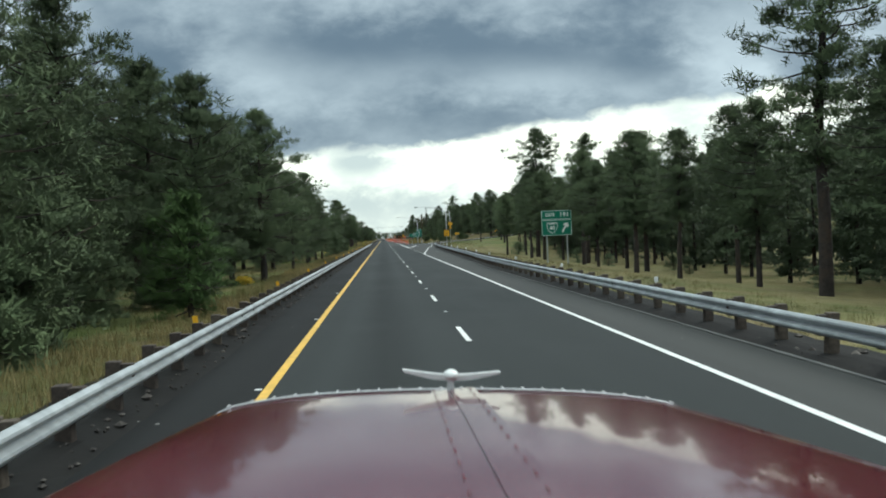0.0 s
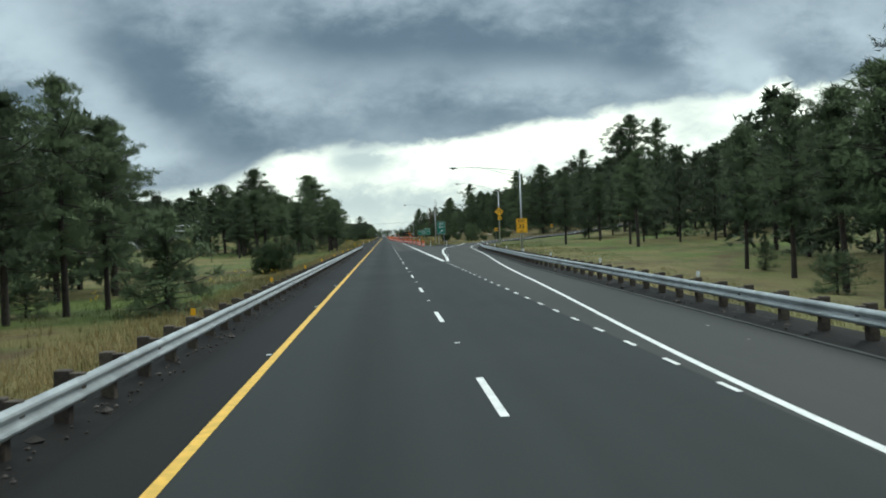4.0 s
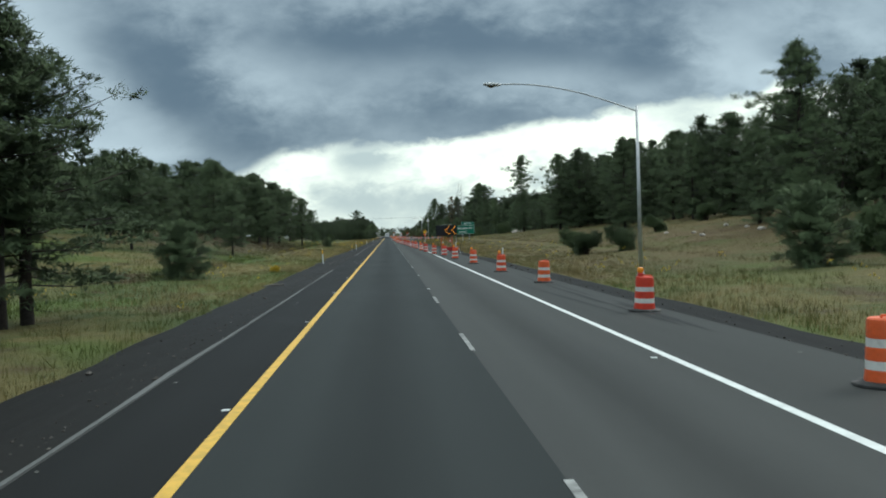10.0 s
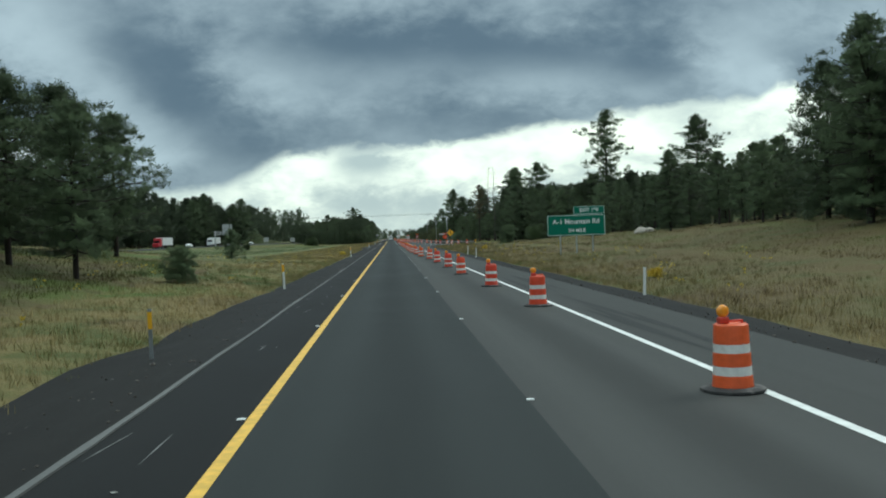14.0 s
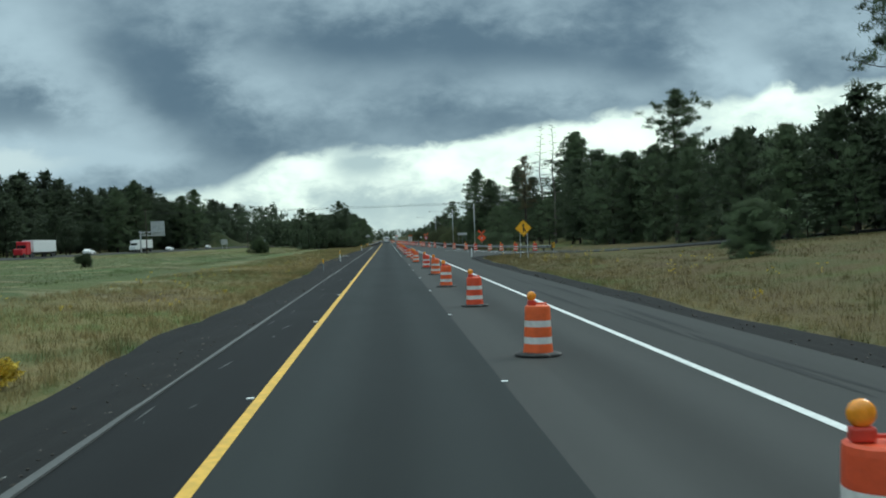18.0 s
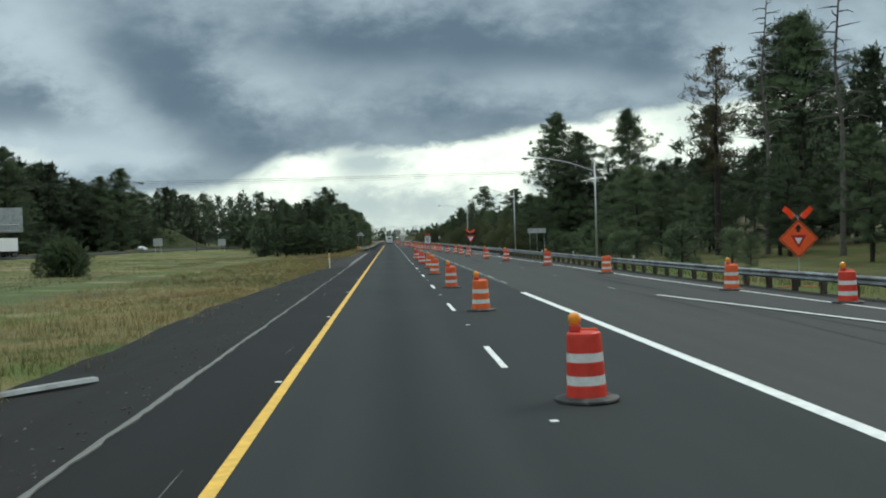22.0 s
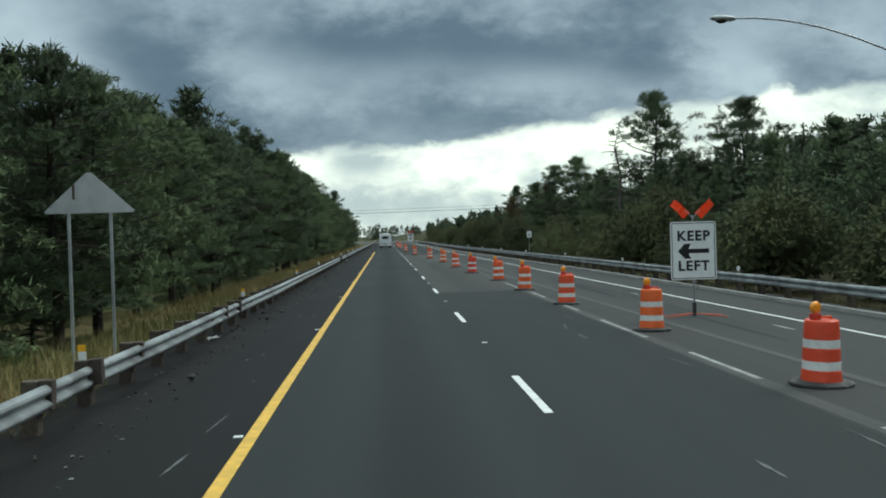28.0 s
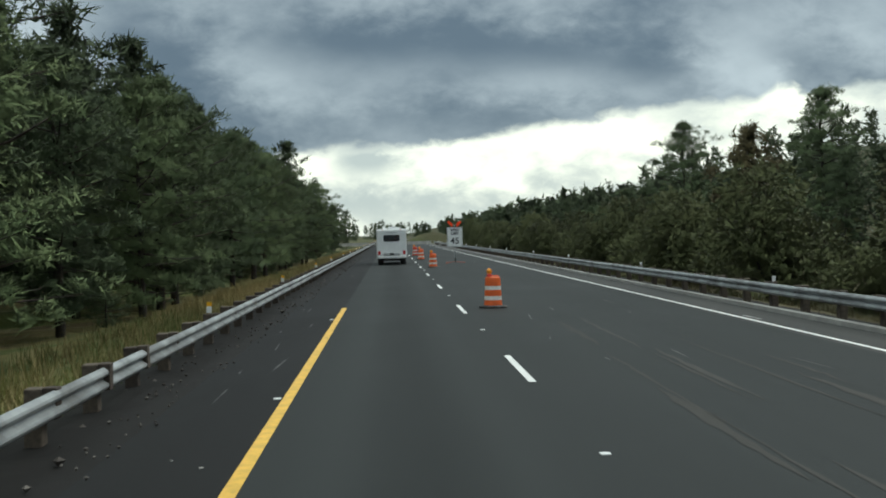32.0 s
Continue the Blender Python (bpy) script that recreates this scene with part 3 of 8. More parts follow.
def sweep(bm, pts, r, seg=8):
    """One bent round bar through points."""
    rings = []
    for i, p in enumerate(pts):
        d = (pts[min(i + 1, len(pts) - 1)] - pts[max(i - 1, 0)]).normalized()
        a = d.cross(Vector((0, 1, 0)))
        a = a.normalized() if a.length > 1e-4 else Vector((1, 0, 0))
        b = d.cross(a)
        rings.append([bm.verts.new(p + a * (r * math.cos(6.2832 * k / seg)) + b * (r * math.sin(6.2832 * k / seg))) for k in range(seg)])
    for u, v in zip(rings, rings[1:]):
        for k in range(seg):
            bm.faces.new((u[k], u[(k + 1) % seg], v[(k + 1) % seg], v[k]))
    bm.faces.new(rings[0][::-1])
    bm.faces.new(rings[-1])
    return bm


def tube(bm, a, b, r1, r2=None, seg=10, caps=True):
    a, b = Vector(a), Vector(b)
    d = b - a
    m = Matrix.Translation((a + b) / 2) @ d.to_track_quat("Z", "Y").to_matrix().to_4x4()
    bmesh.ops.create_cone(bm, cap_ends=caps, segments=seg, radius1=r1, radius2=r1 if r2 is None else r2, depth=d.length, matrix=m)
    return bm


def lathe(bm, profile, seg=24):
    rings = []
    for r, z in profile:
        rings.append([bm.verts.new((r * math.cos(2 * math.pi * i / seg), r * math.sin(2 * math.pi * i / seg), z)) for i in range(seg)])
    for a, b in zip(rings, rings[1:]):
        for i in range(seg):
            bm.faces.new((a[i], a[(i + 1) % seg], b[(i + 1) % seg], b[i]))
    bm.faces.new(rings[-1])
    bm.faces.new(rings[0][::-1])
    return bm


def plate(bm, pts, y0, y1):
    """A flat outline in x, z given thickness from y0 (front) to y1."""
    f = [bm.verts.new((x, y0, z)) for x, z in pts]
    k = [bm.verts.new((x, y1, z)) for x, z in pts]
    n = len(pts)
    bm.faces.new(f)
    bm.faces.new(k[::-1])
    for i in range(n):
        bm.faces.new((f[i], k[i], k[(i + 1) % n], f[(i + 1) % n]))
    bmesh.ops.recalc_face_normals(bm, faces=bm.faces)
    return bm


def rounded(w, h, r, cx=0.0, cz=0.0, n=5):
    pts = []
    for sx, sz, a0 in ((1, 1, 0), (-1, 1, 90), (-1, -1, 180), (1, -1, 270)):
        for i in range(n):
            a = radians(a0 + 90 * i / (n - 1))
            pts.append((cx + sx * (w / 2 - r) + r * math.cos(a), cz + sz * (h / 2 - r) + r * math.sin(a)))
    return pts


def ring_plate(bm, outer, inner, y0, y1):
    n = len(outer)
    o = [bm.verts.new((x, y0, z)) for x, z in outer]
    i_ = [bm.verts.new((x, y0, z)) for x, z in inner]
    ob_ = [bm.verts.new((x, y1, z)) for x, z in outer]
    ib = [bm.verts.new((x, y1, z)) for x, z in inner]
    for k in range(n):
        j = (k + 1) % n
        bm.faces.new((o[k], o[j], i_[j], i_[k]))
        bm.faces.new((o[k], ob_[k], ob_[j], o[j]))
        bm.faces.new((i_[k], i_[j], ib[j], ib[k]))
    bmesh.ops.recalc_face_normals(bm, faces=bm.faces)
    return bm


def lettering(text, size, x, y, z, mat, parent, name="lettering", spacing=1.0, squeeze=1.0, bold=0.012):
    cu = bpy.data.curves.new("letters", "FONT")
    cu.body, cu.size, cu.align_x, cu.align_y, cu.extrude, cu.space_character = text, size, "CENTER", "CENTER", 0.002, spacing
    cu.offset = bold
    tmp = new("letters", cu)
    dg = bpy.context.evaluated_depsgraph_get()
    me = bpy.data.meshes.new_from_object(tmp.evaluated_get(dg))
    bpy.data.objects.remove(tmp)
    me.materials.clear()
    me.materials.append(mat)
    ob = new(name, me)
    ob.parent = parent
    ob.matrix_basis = pose(x, y, z, 90, 0, 0) @ Matrix.Diagonal((squeeze, 1, 1, 1))
    return ob


def curve_x(stations):
    ys, xs = [s[0] for s in stations], [s[1] for s in stations]
    return lambda y: float(np.interp(y, ys, xs))


# ---------------------------------------------------------------- ground
# paved edge on the right of the road, along it
XR = curve_x([(-90, 7.0), (60, 7.2), (85, 7.9), (120, 8.6), (163, 9.7), (190, 11.0), (212, 12.0), (230, 13.4), (245, 15.2), (256, 16.4), (266, 15.2),
              (272, 11.8), (279, 8.2), (300, 7.9), (560, 7.9), (574, 8.2), (582, 9.2), (587, 11.5), (591, 15.5), (597, 18.0), (604, 16.4), (612, 15.6), (622, 14.3), (634, 13.6),
              (660, 13.1), (718, 12.6), (760, 12.3), (805, 11.9), (862, 10.7), (880, 10.2), (1000, 9.9), (1700, 9.9)])
XL = -3.65
# height of the land: at a station along the road, at distances from its middle
LEFT_AT = (5.5, 12, 25, 50, 80, 140, 300)
LEFT = {-90: (-0.1, -0.1, -0.3, 0, 0.5, 1, 4), 120: (-0.1, -0.2, -0.4, 0.2, 0.8, 1.5, 4), 190: (-0.1, -0.6, -0.8, 0.4, 1.6, 2.5, 6),
        255: (-0.1, -0.35, -0.5, 0.6, 1.8, 3, 6), 300: (0, 0, 0.2, 1.5, 2.4, 3, 6), 335: (0, 0.1, 1.5, 3.6, 3.6, 3, 6), 375: (0, 0.25, 3.4, 5.0, 4.6, 3.5, 6), 405: (0, 0.35, 3.0, 5.0, 4.4, 3.5, 6), 435: (0, 0.6, 2.6, 4.4, 3.6, 3, 6),
        490: (0, 0.2, 0.8, 0.9, 1.0, 2, 6), 580: (0, 0, 0.2, 0.4, 0.8, 2, 8), 710: (0, 0, 0.1, 0.3, 0.6, 2, 8), 780: (-0.1, -0.6, -0.8, -0.4, 0.4, 2, 8), 1000: (-0.1, -1, -1.4, -1, 0.5, 3, 12)}
RIGHT_AT = (9, 15, 25, 40, 80, 140, 300)
RIGHT = {-90: (-0.1, -0.7, -1.7, -2.6, -3, -2, 3), 140: (-0.1, -0.7, -1.8, -2.4, -2, 0, 6), 200: (-0.05, 0.1, 0.1, 0.2, 1.5, 4, 12), 250: (0, 0.1, 0.3, 0.8, 4, 8, 18),
         310: (0, 0, 0.3, 1.0, 5, 9, 22), 350: (0, 0.1, 0.7, 2.4, 5.5, 9, 24), 400: (0, 0.2, 1.1, 3.0, 6, 9, 24), 460: (0, 0.3, 1.2, 2.8, 6, 9, 20),
         530: (0, 0.2, 0.9, 2.0, 4, 8, 18), 585: (-0.05, -0.05, 0.2, 0.8, 3, 6, 16), 640: (-0.05, -0.1, -0.1, 0.2, 2, 5, 16), 760: (-0.1, -0.5, -0.7, 0.2, 4, 10, 30), 900: (-0.1, -0.7, -0.6, 1.5, 7, 16, 44), 1100: (-0.1, -0.5, 0, 3, 9, 20, 50)}


def table(stations, at):
    ys = np.array(sorted(stations))
    zs = np.array([stations[y] for y in ys])
    return ys, np.array(at, float), zs


LT, RT = table(LEFT, LEFT_AT), table(RIGHT, RIGHT_AT)


def cubic(u):
    return u * u * (3 - 2 * u)


def land(x, y):
    """Height of the land at x, y."""
    ys, at, zs = LT if x < 2 else RT
    d = abs(x)
    i = int(np.clip(np.searchsorted(ys, y) - 1, 0, len(ys) - 2))
    u = cubic(min(1, max(0, (y - ys[i]) / (ys[i + 1] - ys[i]))))
    row = zs[i] * (1 - u) + zs[i + 1] * u
    z = float(np.interp(d, at, row))
    inner = 5.4 if x < 2 else XR(y) + 0.9
    k = min(1.0, max(0.0, (d - inner) / 2.5))
    rough = 0.16 * noise.noise((x * 0.11, y * 0.11, 0)) + 0.06 * noise.noise((x * 0.5, y * 0.5, 3))
    if d > 150:
        rough += (d - 150) * 0.03 * (noise.noise((x * 0.004, y * 0.004, 7)))
    return (z + rough) * cubic(k) - 0.09 * (1 - cubic(k))


def build_ground():
    xs = [-2600, -1600, -1000, -700, -500, -380, -300, -240, -190, -150, -120, -100, -85, -72, -62, -54, -47, -41, -36, -32, -28.5, -25.5, -23, -20.5, -18.5, -16.5, -15, -13.5, -12, -10.8, -9.6, -8.6, -7.8, -7, -6.3, -5.6, -4.8, -3]
    xs += [0, 4, 7, 7.6, 8.2, 8.8, 9.5]
    xs += [-x for x in xs[::-1] if x <= -10.8 and x > -3000]
    ys = [-900, -400, -200, -120] + [-90 + 3.5 * i for i in range(400)] + [1330 + 40 * i for i in range(1, 12)] + [1900, 2200, 2700, 3500, 4600]
    verts = [(x, y, land(x, y)) for y in ys for x in xs]
    n = len(xs)
    faces = [(j * n + i, j * n + i + 1, (j + 1) * n + i + 1, (j + 1) * n + i) for j in range(len(ys) - 1) for i in range(n - 1)]
    ob = raw("ground", verts, faces, M_GROUND, smooth_faces=True)
    tagged(ob, "rolling meadow of green and straw-coloured grass beside the road", "ground", kind="structure")


build_ground()


def strip(name, label, mat, left, right, y0, y1, z=0.0, step=4.0, cols=2, drape=None, thick=0.12, category="road", kind="structure"):
    """A paved sheet between two edges that are functions of y, with thickness."""
    n = max(1, int(round((y1 - y0) / step)))
    verts, faces = [], []
    for j in range(n + 1):
        y = y0 + (y1 - y0) * j / n
        a, b = left(y), right(y)
        for i in range(cols):
            x = a + (b - a) * i / (cols - 1)
            verts.append((x, y, z if drape is None else drape(x, y)))
        verts.append((b, y, verts[-1][2] - thick))
        verts.append((a, y, verts[-1 - cols][2] - thick))
    w = cols + 2
    for j in range(n):
        for i in range(w):
            k = (i + 1) % w
            faces.append((j * w + i, j * w + k, (j + 1) * w + k, (j + 1) * w + i))
    ob = raw(name, verts, faces, mat)
    return tagged(ob, label, category, kind=kind)


def at_x(x):
    return lambda y: x


LANE_L, LANE_M, LANE_R = -1.9, 1.82, 5.2
strip("road_lane_left", "dark worn asphalt traffic lane with darker wheel tracks", M_LANE, at_x(LANE_L), at_x(LANE_M + 0.02), -90, 1700, 0.0, 20)
for a, b, m, txt in ((-90, 232, M_LANE, "dark worn asphalt traffic lane"), (232, 598, M_LANE_GREY, "grey resurfaced asphalt lane closed by drums"),
                     (598, 795.5, M_LANE, "dark asphalt lane beside the drum line"), (795.5, 836, M_LANE_MID, "pale grey scuffed asphalt lane"), (836, 868, M_LANE_PALE, "pale dusty asphalt where the old surface is ground off"), (868, 1700, M_LANE, "dark asphalt lane past the drums")):
    strip("road_lane_right", txt, m, at_x(LANE_M + 0.02), at_x(LANE_R), a, b, 0.0, 20)
strip("shoulder_left", "dark asphalt shoulder beside the yellow line", M_SHOULDER_DARK, at_x(XL), at_x(LANE_L), -90, 1700, 0.0, 20)
strip("shoulder_right", "grey asphalt shoulder and auxiliary lane with tyre streaks", M_SHOULDER, at_x(LANE_R), XR, -90, 868, 0.0, 2.5)
strip("road_lane_outer", "dark asphalt lane past the end of the roadworks", M_LANE, at_x(LANE_R), at_x(8.42), 868, 1700, 0.0, 20)
strip("shoulder_right", "grey asphalt shoulder beside the guardrail", M_SHOULDER, at_x(8.42), XR, 868, 1700, 0.0, 2.5)


def wavy(base, amp, seed):
    return lambda y: base + amp * noise.noise((seed, y * 0.12, 0)) + 0.4 * amp * noise.noise((seed, y * 0.6, 2))


VERGE_MID = curve_x([(255, -5.6), (350, -6.0), (376, -6.4), (390, -6.1), (430, -5.8), (503, -5.5), (511, -6.0), (525, -5.75), (555, -5.8), (566, -6.4), (580, -6.9), (612, -6.5), (629, -6.7), (655, -6.2), (674, -5.6)])


def verge_left(y):
    return VERGE_MID(y) + 0.28 * noise.noise((5.0, y * 0.2, 0)) + 0.16 * noise.noise((7.0, y * 0.9, 2))


def pull_off(y):
    return -5.5 - 3.1 * math.exp(-((y - 700) / 10) ** 2) + 0.7 * noise.noise((1, y * 0.15, 0)) + 0.5 * noise.noise((3, y * 0.6, 0))


def verge(name, label, inner, outer, y0, y1, mat=None):
    return strip(name, label, mat or M_GRAVEL, inner, outer, y0, y1, step=1.5, cols=7, thick=0.3, category="gravel",
                 drape=lambda x, y: max(-0.03 + 0.025 * noise.noise((x * 2, y * 2, 5)), land(x, y) + 0.02 if x > XR(y) + 0.8 else -1) if x > -5.3 else land(x, y) + 0.035 + 0.04 * noise.noise((x * 0.6, y * 0.6, 5)))


def berm(name, label, inner, outer, y0, y1, high):
    """Loose cinders heaped up along a guardrail's posts."""
    def drape(x, y):
        a, b = inner(y), outer(y)
        u = (x - a) / (b - a)
        return -0.004 + high * min(1.0, max(0.0, (y - y0) / 9), max(0.0, (y1 - y) / 9)) * cubic(min(1, u / 0.3)) * (1 - 0.75 * cubic(max(0, (u - 0.5) / 0.5))) * (0.75 + 0.5 * noise.noise((x * 1.3, y * 0.7, 5))) + 0.03 * noise.noise((x * 4, y * 4, 5)) * min(1, u / 0.2, max(0.0, (y - y0) / 9), max(0.0, (y1 - y) / 9))
    lo, hi = (outer, inner) if outer(y0) < inner(y0) else (inner, outer)
    return strip(name, label, M_GRAVEL, lo, hi, y0, y1, step=0.6, cols=7, thick=0.4, category="gravel", drape=drape)


berm("gravel_verge", "dark cinder gravel heaped under the guardrail", wavy(-3.28, 0.12, 6.0), wavy(-5.15, 0.25, 3.0), -60, 258, 0.17)
berm("gravel_verge", "dark gravel heaped under the guardrail", lambda y: XR(y) - 0.12 + 0.1 * noise.noise((4, y * 0.2, 0)), lambda y: XR(y) + 1.3, -60, 240, 0.12)
berm("gravel_verge", "dark gravel heaped under the guardrail", wavy(-3.5, 0.1, 7.0), wavy(-5.2, 0.25, 3.5), 762, 1120, 0.12)
verge("gravel_verge", "dark cinder gravel under the heap of the verge", wavy(-5.1, 0.25, 3.0), at_x(XL), -90, 255)
verge("gravel_verge", "dark cinder gravel verge beside the shoulder", verge_left, at_x(XL), 255, 674, M_CINDER)
verge("gravel_verge", "wide dark gravel pull-off beside the shoulder", pull_off, at_x(XL), 674, 760, M_DIRT)
strip("dirt_track", "worn brown dirt track leading from the pull-off into the meadow", M_TRACK, lambda y: -8.6 - 0.19 * (y - 698) + 0.6 * noise.noise((5, y * 0.3, 0)), lambda y: -6.6 - 0.19 * (y - 698) + 0.6 * noise.noise((6, y * 0.3, 0)), 696, 742, step=1.5, cols=5, thick=0.3, category="track", drape=lambda x, y: land(x, y) + 0.045 + 0.03 * noise.noise((x * 0.6, y * 0.6, 5)))
verge("gravel_verge", "dark gravel verge under the guardrail", wavy(-5.2, 0.3, 8.0), at_x(XL), 760, 1300)
verge("gravel_verge", "dark gravel verge beside the shoulder", XR, lambda y: XR(y) + 1.1 + 0.4 * noise.noise((9, y * 0.12, 0)), -90, 272)
verge("gravel_verge", "dark cinder gravel verge beside the shoulder", XR, lambda y: XR(y) + 1.25 + 0.5 * noise.noise((11, y * 0.12, 0)) + 2.4 * math.exp(-((y - 275) / 7) ** 2), 268, 588)
def gore_heap(x, y):
    u = min(1.0, max(0.0, (y - 266) / 3, 0.0), max(0.0, (279 - y) / 4))
    v = min(1.0, max(0.0, (x - GORE_IN(y)) / 0.8), max(0.0, (GORE_OUT(y) - x) / 0.9))
    return max(land(x, y), 0.0) + 0.01 + cubic(u) * cubic(v) * (0.11 + 0.08 * noise.noise((x * 0.9, y * 0.9, 4)) + 0.03 * noise.noise((x * 4, y * 4, 1)))


GORE_IN = curve_x([(266, 9.3), (268, 8.5), (272, 8.9), (279, 9.8)])
GORE_OUT = curve_x([(266, 9.8), (269, 12.3), (273.5, 13.8), (279, 12.2)])
strip("gravel_verge", "dark cinder gravel heaped round the posts of the exit gore", M_GRAVEL, lambda y: GORE_IN(y) + 0.25 * noise.noise((2, y * 0.9, 0)), lambda y: GORE_OUT(y) + 0.3 * noise.noise((8, y * 0.9, 0)), 266, 279, step=0.5, cols=12, thick=0.2, category="gravel", drape=gore_heap)
verge("gravel_verge", "dark gravel verge behind the kerb", XR, lambda y: XR(y) + 1.0 + 0.3 * noise.noise((13, y * 0.12, 0)), 606, 1300)
# asphalt kerb strip on the left shoulder's edge, scraped pale
strip("kerb_strip", "scraped pale asphalt berm along the shoulder edge", M_BERM, wavy(-3.68, 0.08, 2.0), wavy(-3.58, 0.05, 4.0), 262, 331, 0.03, 1.0, thick=0.03, category="kerb")
strip("kerb_strip", "scraped pale asphalt berm along the shoulder edge", M_BERM, wavy(-3.68, 0.08, 2.0), wavy(-3.58, 0.05, 4.0), 374, 590, 0.03, 1.0, thick=0.03, category="kerb")
strip("kerb_strip", "pale broken concrete gutter strip along the shoulder", M_GUTTER, lambda y: -3.70 - 0.3 * cubic(min(1, max(0, (y - 668) / 24))) + (0.16 * noise.noise((2.5, y * 0.5, 0)) + 0.07 * noise.noise((6.5, y * 2.1, 0))) * min(1, max(0.25, (y - 620) / 60)), lambda y: -3.62 + 0.05 * noise.noise((4.5, y * 0.6, 0)) + 0.05 * noise.noise((8.5, y * 2.7, 0)), 590, 738, 0.02, 0.3, thick=0.05, category="kerb")
strip("kerb_strip", "pale crumbling asphalt edge below the guardrail posts", M_SEAL, lambda y: XR(y) - 0.2 + 0.03 * noise.noise((3, y * 0.7, 0)), lambda y: XR(y) - 0.11 + 0.03 * noise.noise((7, y * 0.9, 0)), -60, 238, 0.03, 0.6, thick=0.06, category="kerb")
strip("kerb", "pale concrete kerb below the guardrail", M_CONCRETE, lambda y: XR(y) - 0.22, lambda y: XR(y), 700, 1300, 0.11, 4.0, thick=0.16, category="kerb")


def ribbon(name, label, mat, left_pts, right_pts, z0, z1, n=60, cols=9, lift=0.13, thick=0.3):
    """A curved ramp between two edge lines, laid on the land."""
    def spread(pts):
        p = np.array(pts, float)
        s = np.concatenate([[0], np.cumsum(np.hypot(*np.diff(p, axis=0).T))])
        u = np.linspace(0, s[-1], n)
        q = np.stack([np.interp(u, s, p[:, 0]), np.interp(u, s, p[:, 1])], 1)
        for _ in range(4):
            q[1:-1] = 0.25 * q[:-2] + 0.5 * q[1:-1] + 0.25 * q[2:]
        return q
    a, b = spread(left_pts), spread(right_pts)
    verts, faces = [], []
    for j in range(n):
        blend = min(1, max(0, (j / (n - 1) - z0) / max(1e-6, z1 - z0)))
        for i in range(cols):
            p = a[j] + (b[j] - a[j]) * i / (cols - 1)
            zz = max(0.0, max(land(p[0] + dx, p[1] + dy) for dx in (-1.5, 0, 1.5) for dy in (-1.5, 0, 1.5)) + lift)
            verts.append((p[0], p[1], -0.006 * (1 - blend) + zz * blend))
        verts.append((*b[j], verts[-1][2] - thick))
        verts.append((*a[j], verts[-1 - cols][2] - thick))
    w = cols + 2
    for j in range(n - 1):
        for i in range(w):
            k = (i + 1) % w
            faces.append((j * w + i, j * w + k, (j + 1) * w + k, (j + 1) * w + i))
    ob = raw(name, verts, faces, mat)
    tagged(ob, label, "road", kind="structure")
    mid = [verts[j * w:j * w + cols] for j in range(n)]
    return mid


EXIT_L = [(9.0, 240), (11.6, 255), (13.4, 265), (15.0, 272), (17.2, 279), (21, 287), (28, 296.5), (38, 304.5), (60, 312), (95, 316)]
EXIT_R = [(16.2, 240), (17.6, 255), (19.2, 263), (21.5, 269), (25, 276), (31, 283.5), (41, 291.5), (60, 299), (95, 304)]
ribbon("gravel_verge", "dark gravel verge beside the exit ramp", M_GRAVEL, [(x - 0.35, y + 0.35) for x, y in EXIT_L[2:]], [(x + 0.9, y - 0.9) for x, y in EXIT_R[1:]], 0.0, 0.12, lift=0.09)
exit_ramp = ribbon("exit_ramp", "grey asphalt exit ramp curling off to the side", M_RAMP, EXIT_L, EXIT_R, 0.06, 0.3)
ENTRY_L = [(95, 545), (60, 558), (40, 567), (26, 577), (18.2, 585), (14.8, 598), (12.5, 610)]
ENTRY_R = [(97, 556), (62, 568), (43, 577), (30, 587), (22.0, 597), (17.6, 607), (15.4, 616)]
entry_ramp = ribbon("entry_ramp", "grey asphalt entry ramp joining the road", M_RAMP, ENTRY_L[::-1], ENTRY_R[::-1], 0.1, 0.4)


# ---------------------------------------------------------------- road paint
def paint(name, label, mat, path, width, z=0.006, step=3.0):
    """A painted line along points (x, y[, z]); resampled so that it follows curves."""
    p = np.array([(*q, 0.0) if len(q) == 2 else q for q in path], float)
    d = np.gradient(p[:, :2], axis=0)
    nrm = np.stack([d[:, 1], -d[:, 0]], 1) / np.maximum(np.hypot(d[:, 0], d[:, 1]), 1e-6)[:, None]
    verts, faces = [], []
    for q, k in zip(p, nrm):
        verts += [(q[0] - k[0] * width / 2, q[1] - k[1] * width / 2, q[2] + z), (q[0] + k[0] * width / 2, q[1] + k[1] * width / 2, q[2] + z)]
    for j in range(len(p) - 1):
        faces.append((2 * j, 2 * j + 1, 2 * j + 3, 2 * j + 2))
    ob = raw(name, verts, faces, mat)
    return tagged(ob, label, "road marking", kind="structure")


def along(stations, step=3.0):
    f = curve_x(stations)
    y0, y1 = stations[0][0], stations[-1][0]
    n = max(1, int((y1 - y0) / step))
    ys = [y0 + (y1 - y0) * i / n for i in range(n + 1)]
    xs = np.array([f(y) for y in ys])
    for _ in range(3):
        if len(xs) > 2:
            xs[1:-1] = 0.25 * xs[:-2] + 0.5 * xs[1:-1] + 0.25 * xs[2:]
    return list(zip(xs, ys))


paint("yellow_line", "solid yellow edge line, a little worn", M_YELLOW, along([(-90, LANE_L), (896, LANE_L)], 15), 0.16)


def on_ramp(x, y):
    """Height of the exit ramp's surface near x, y."""
    near = sorted(((q[0] - x) ** 2 + (q[1] - y) ** 2, max(0.0, q[2])) for p in exit_ramp for q in p)[:6]
    return sum(z / (d + 0.2) for d, z in near) / sum(1 / (d + 0.2) for d, z in near)


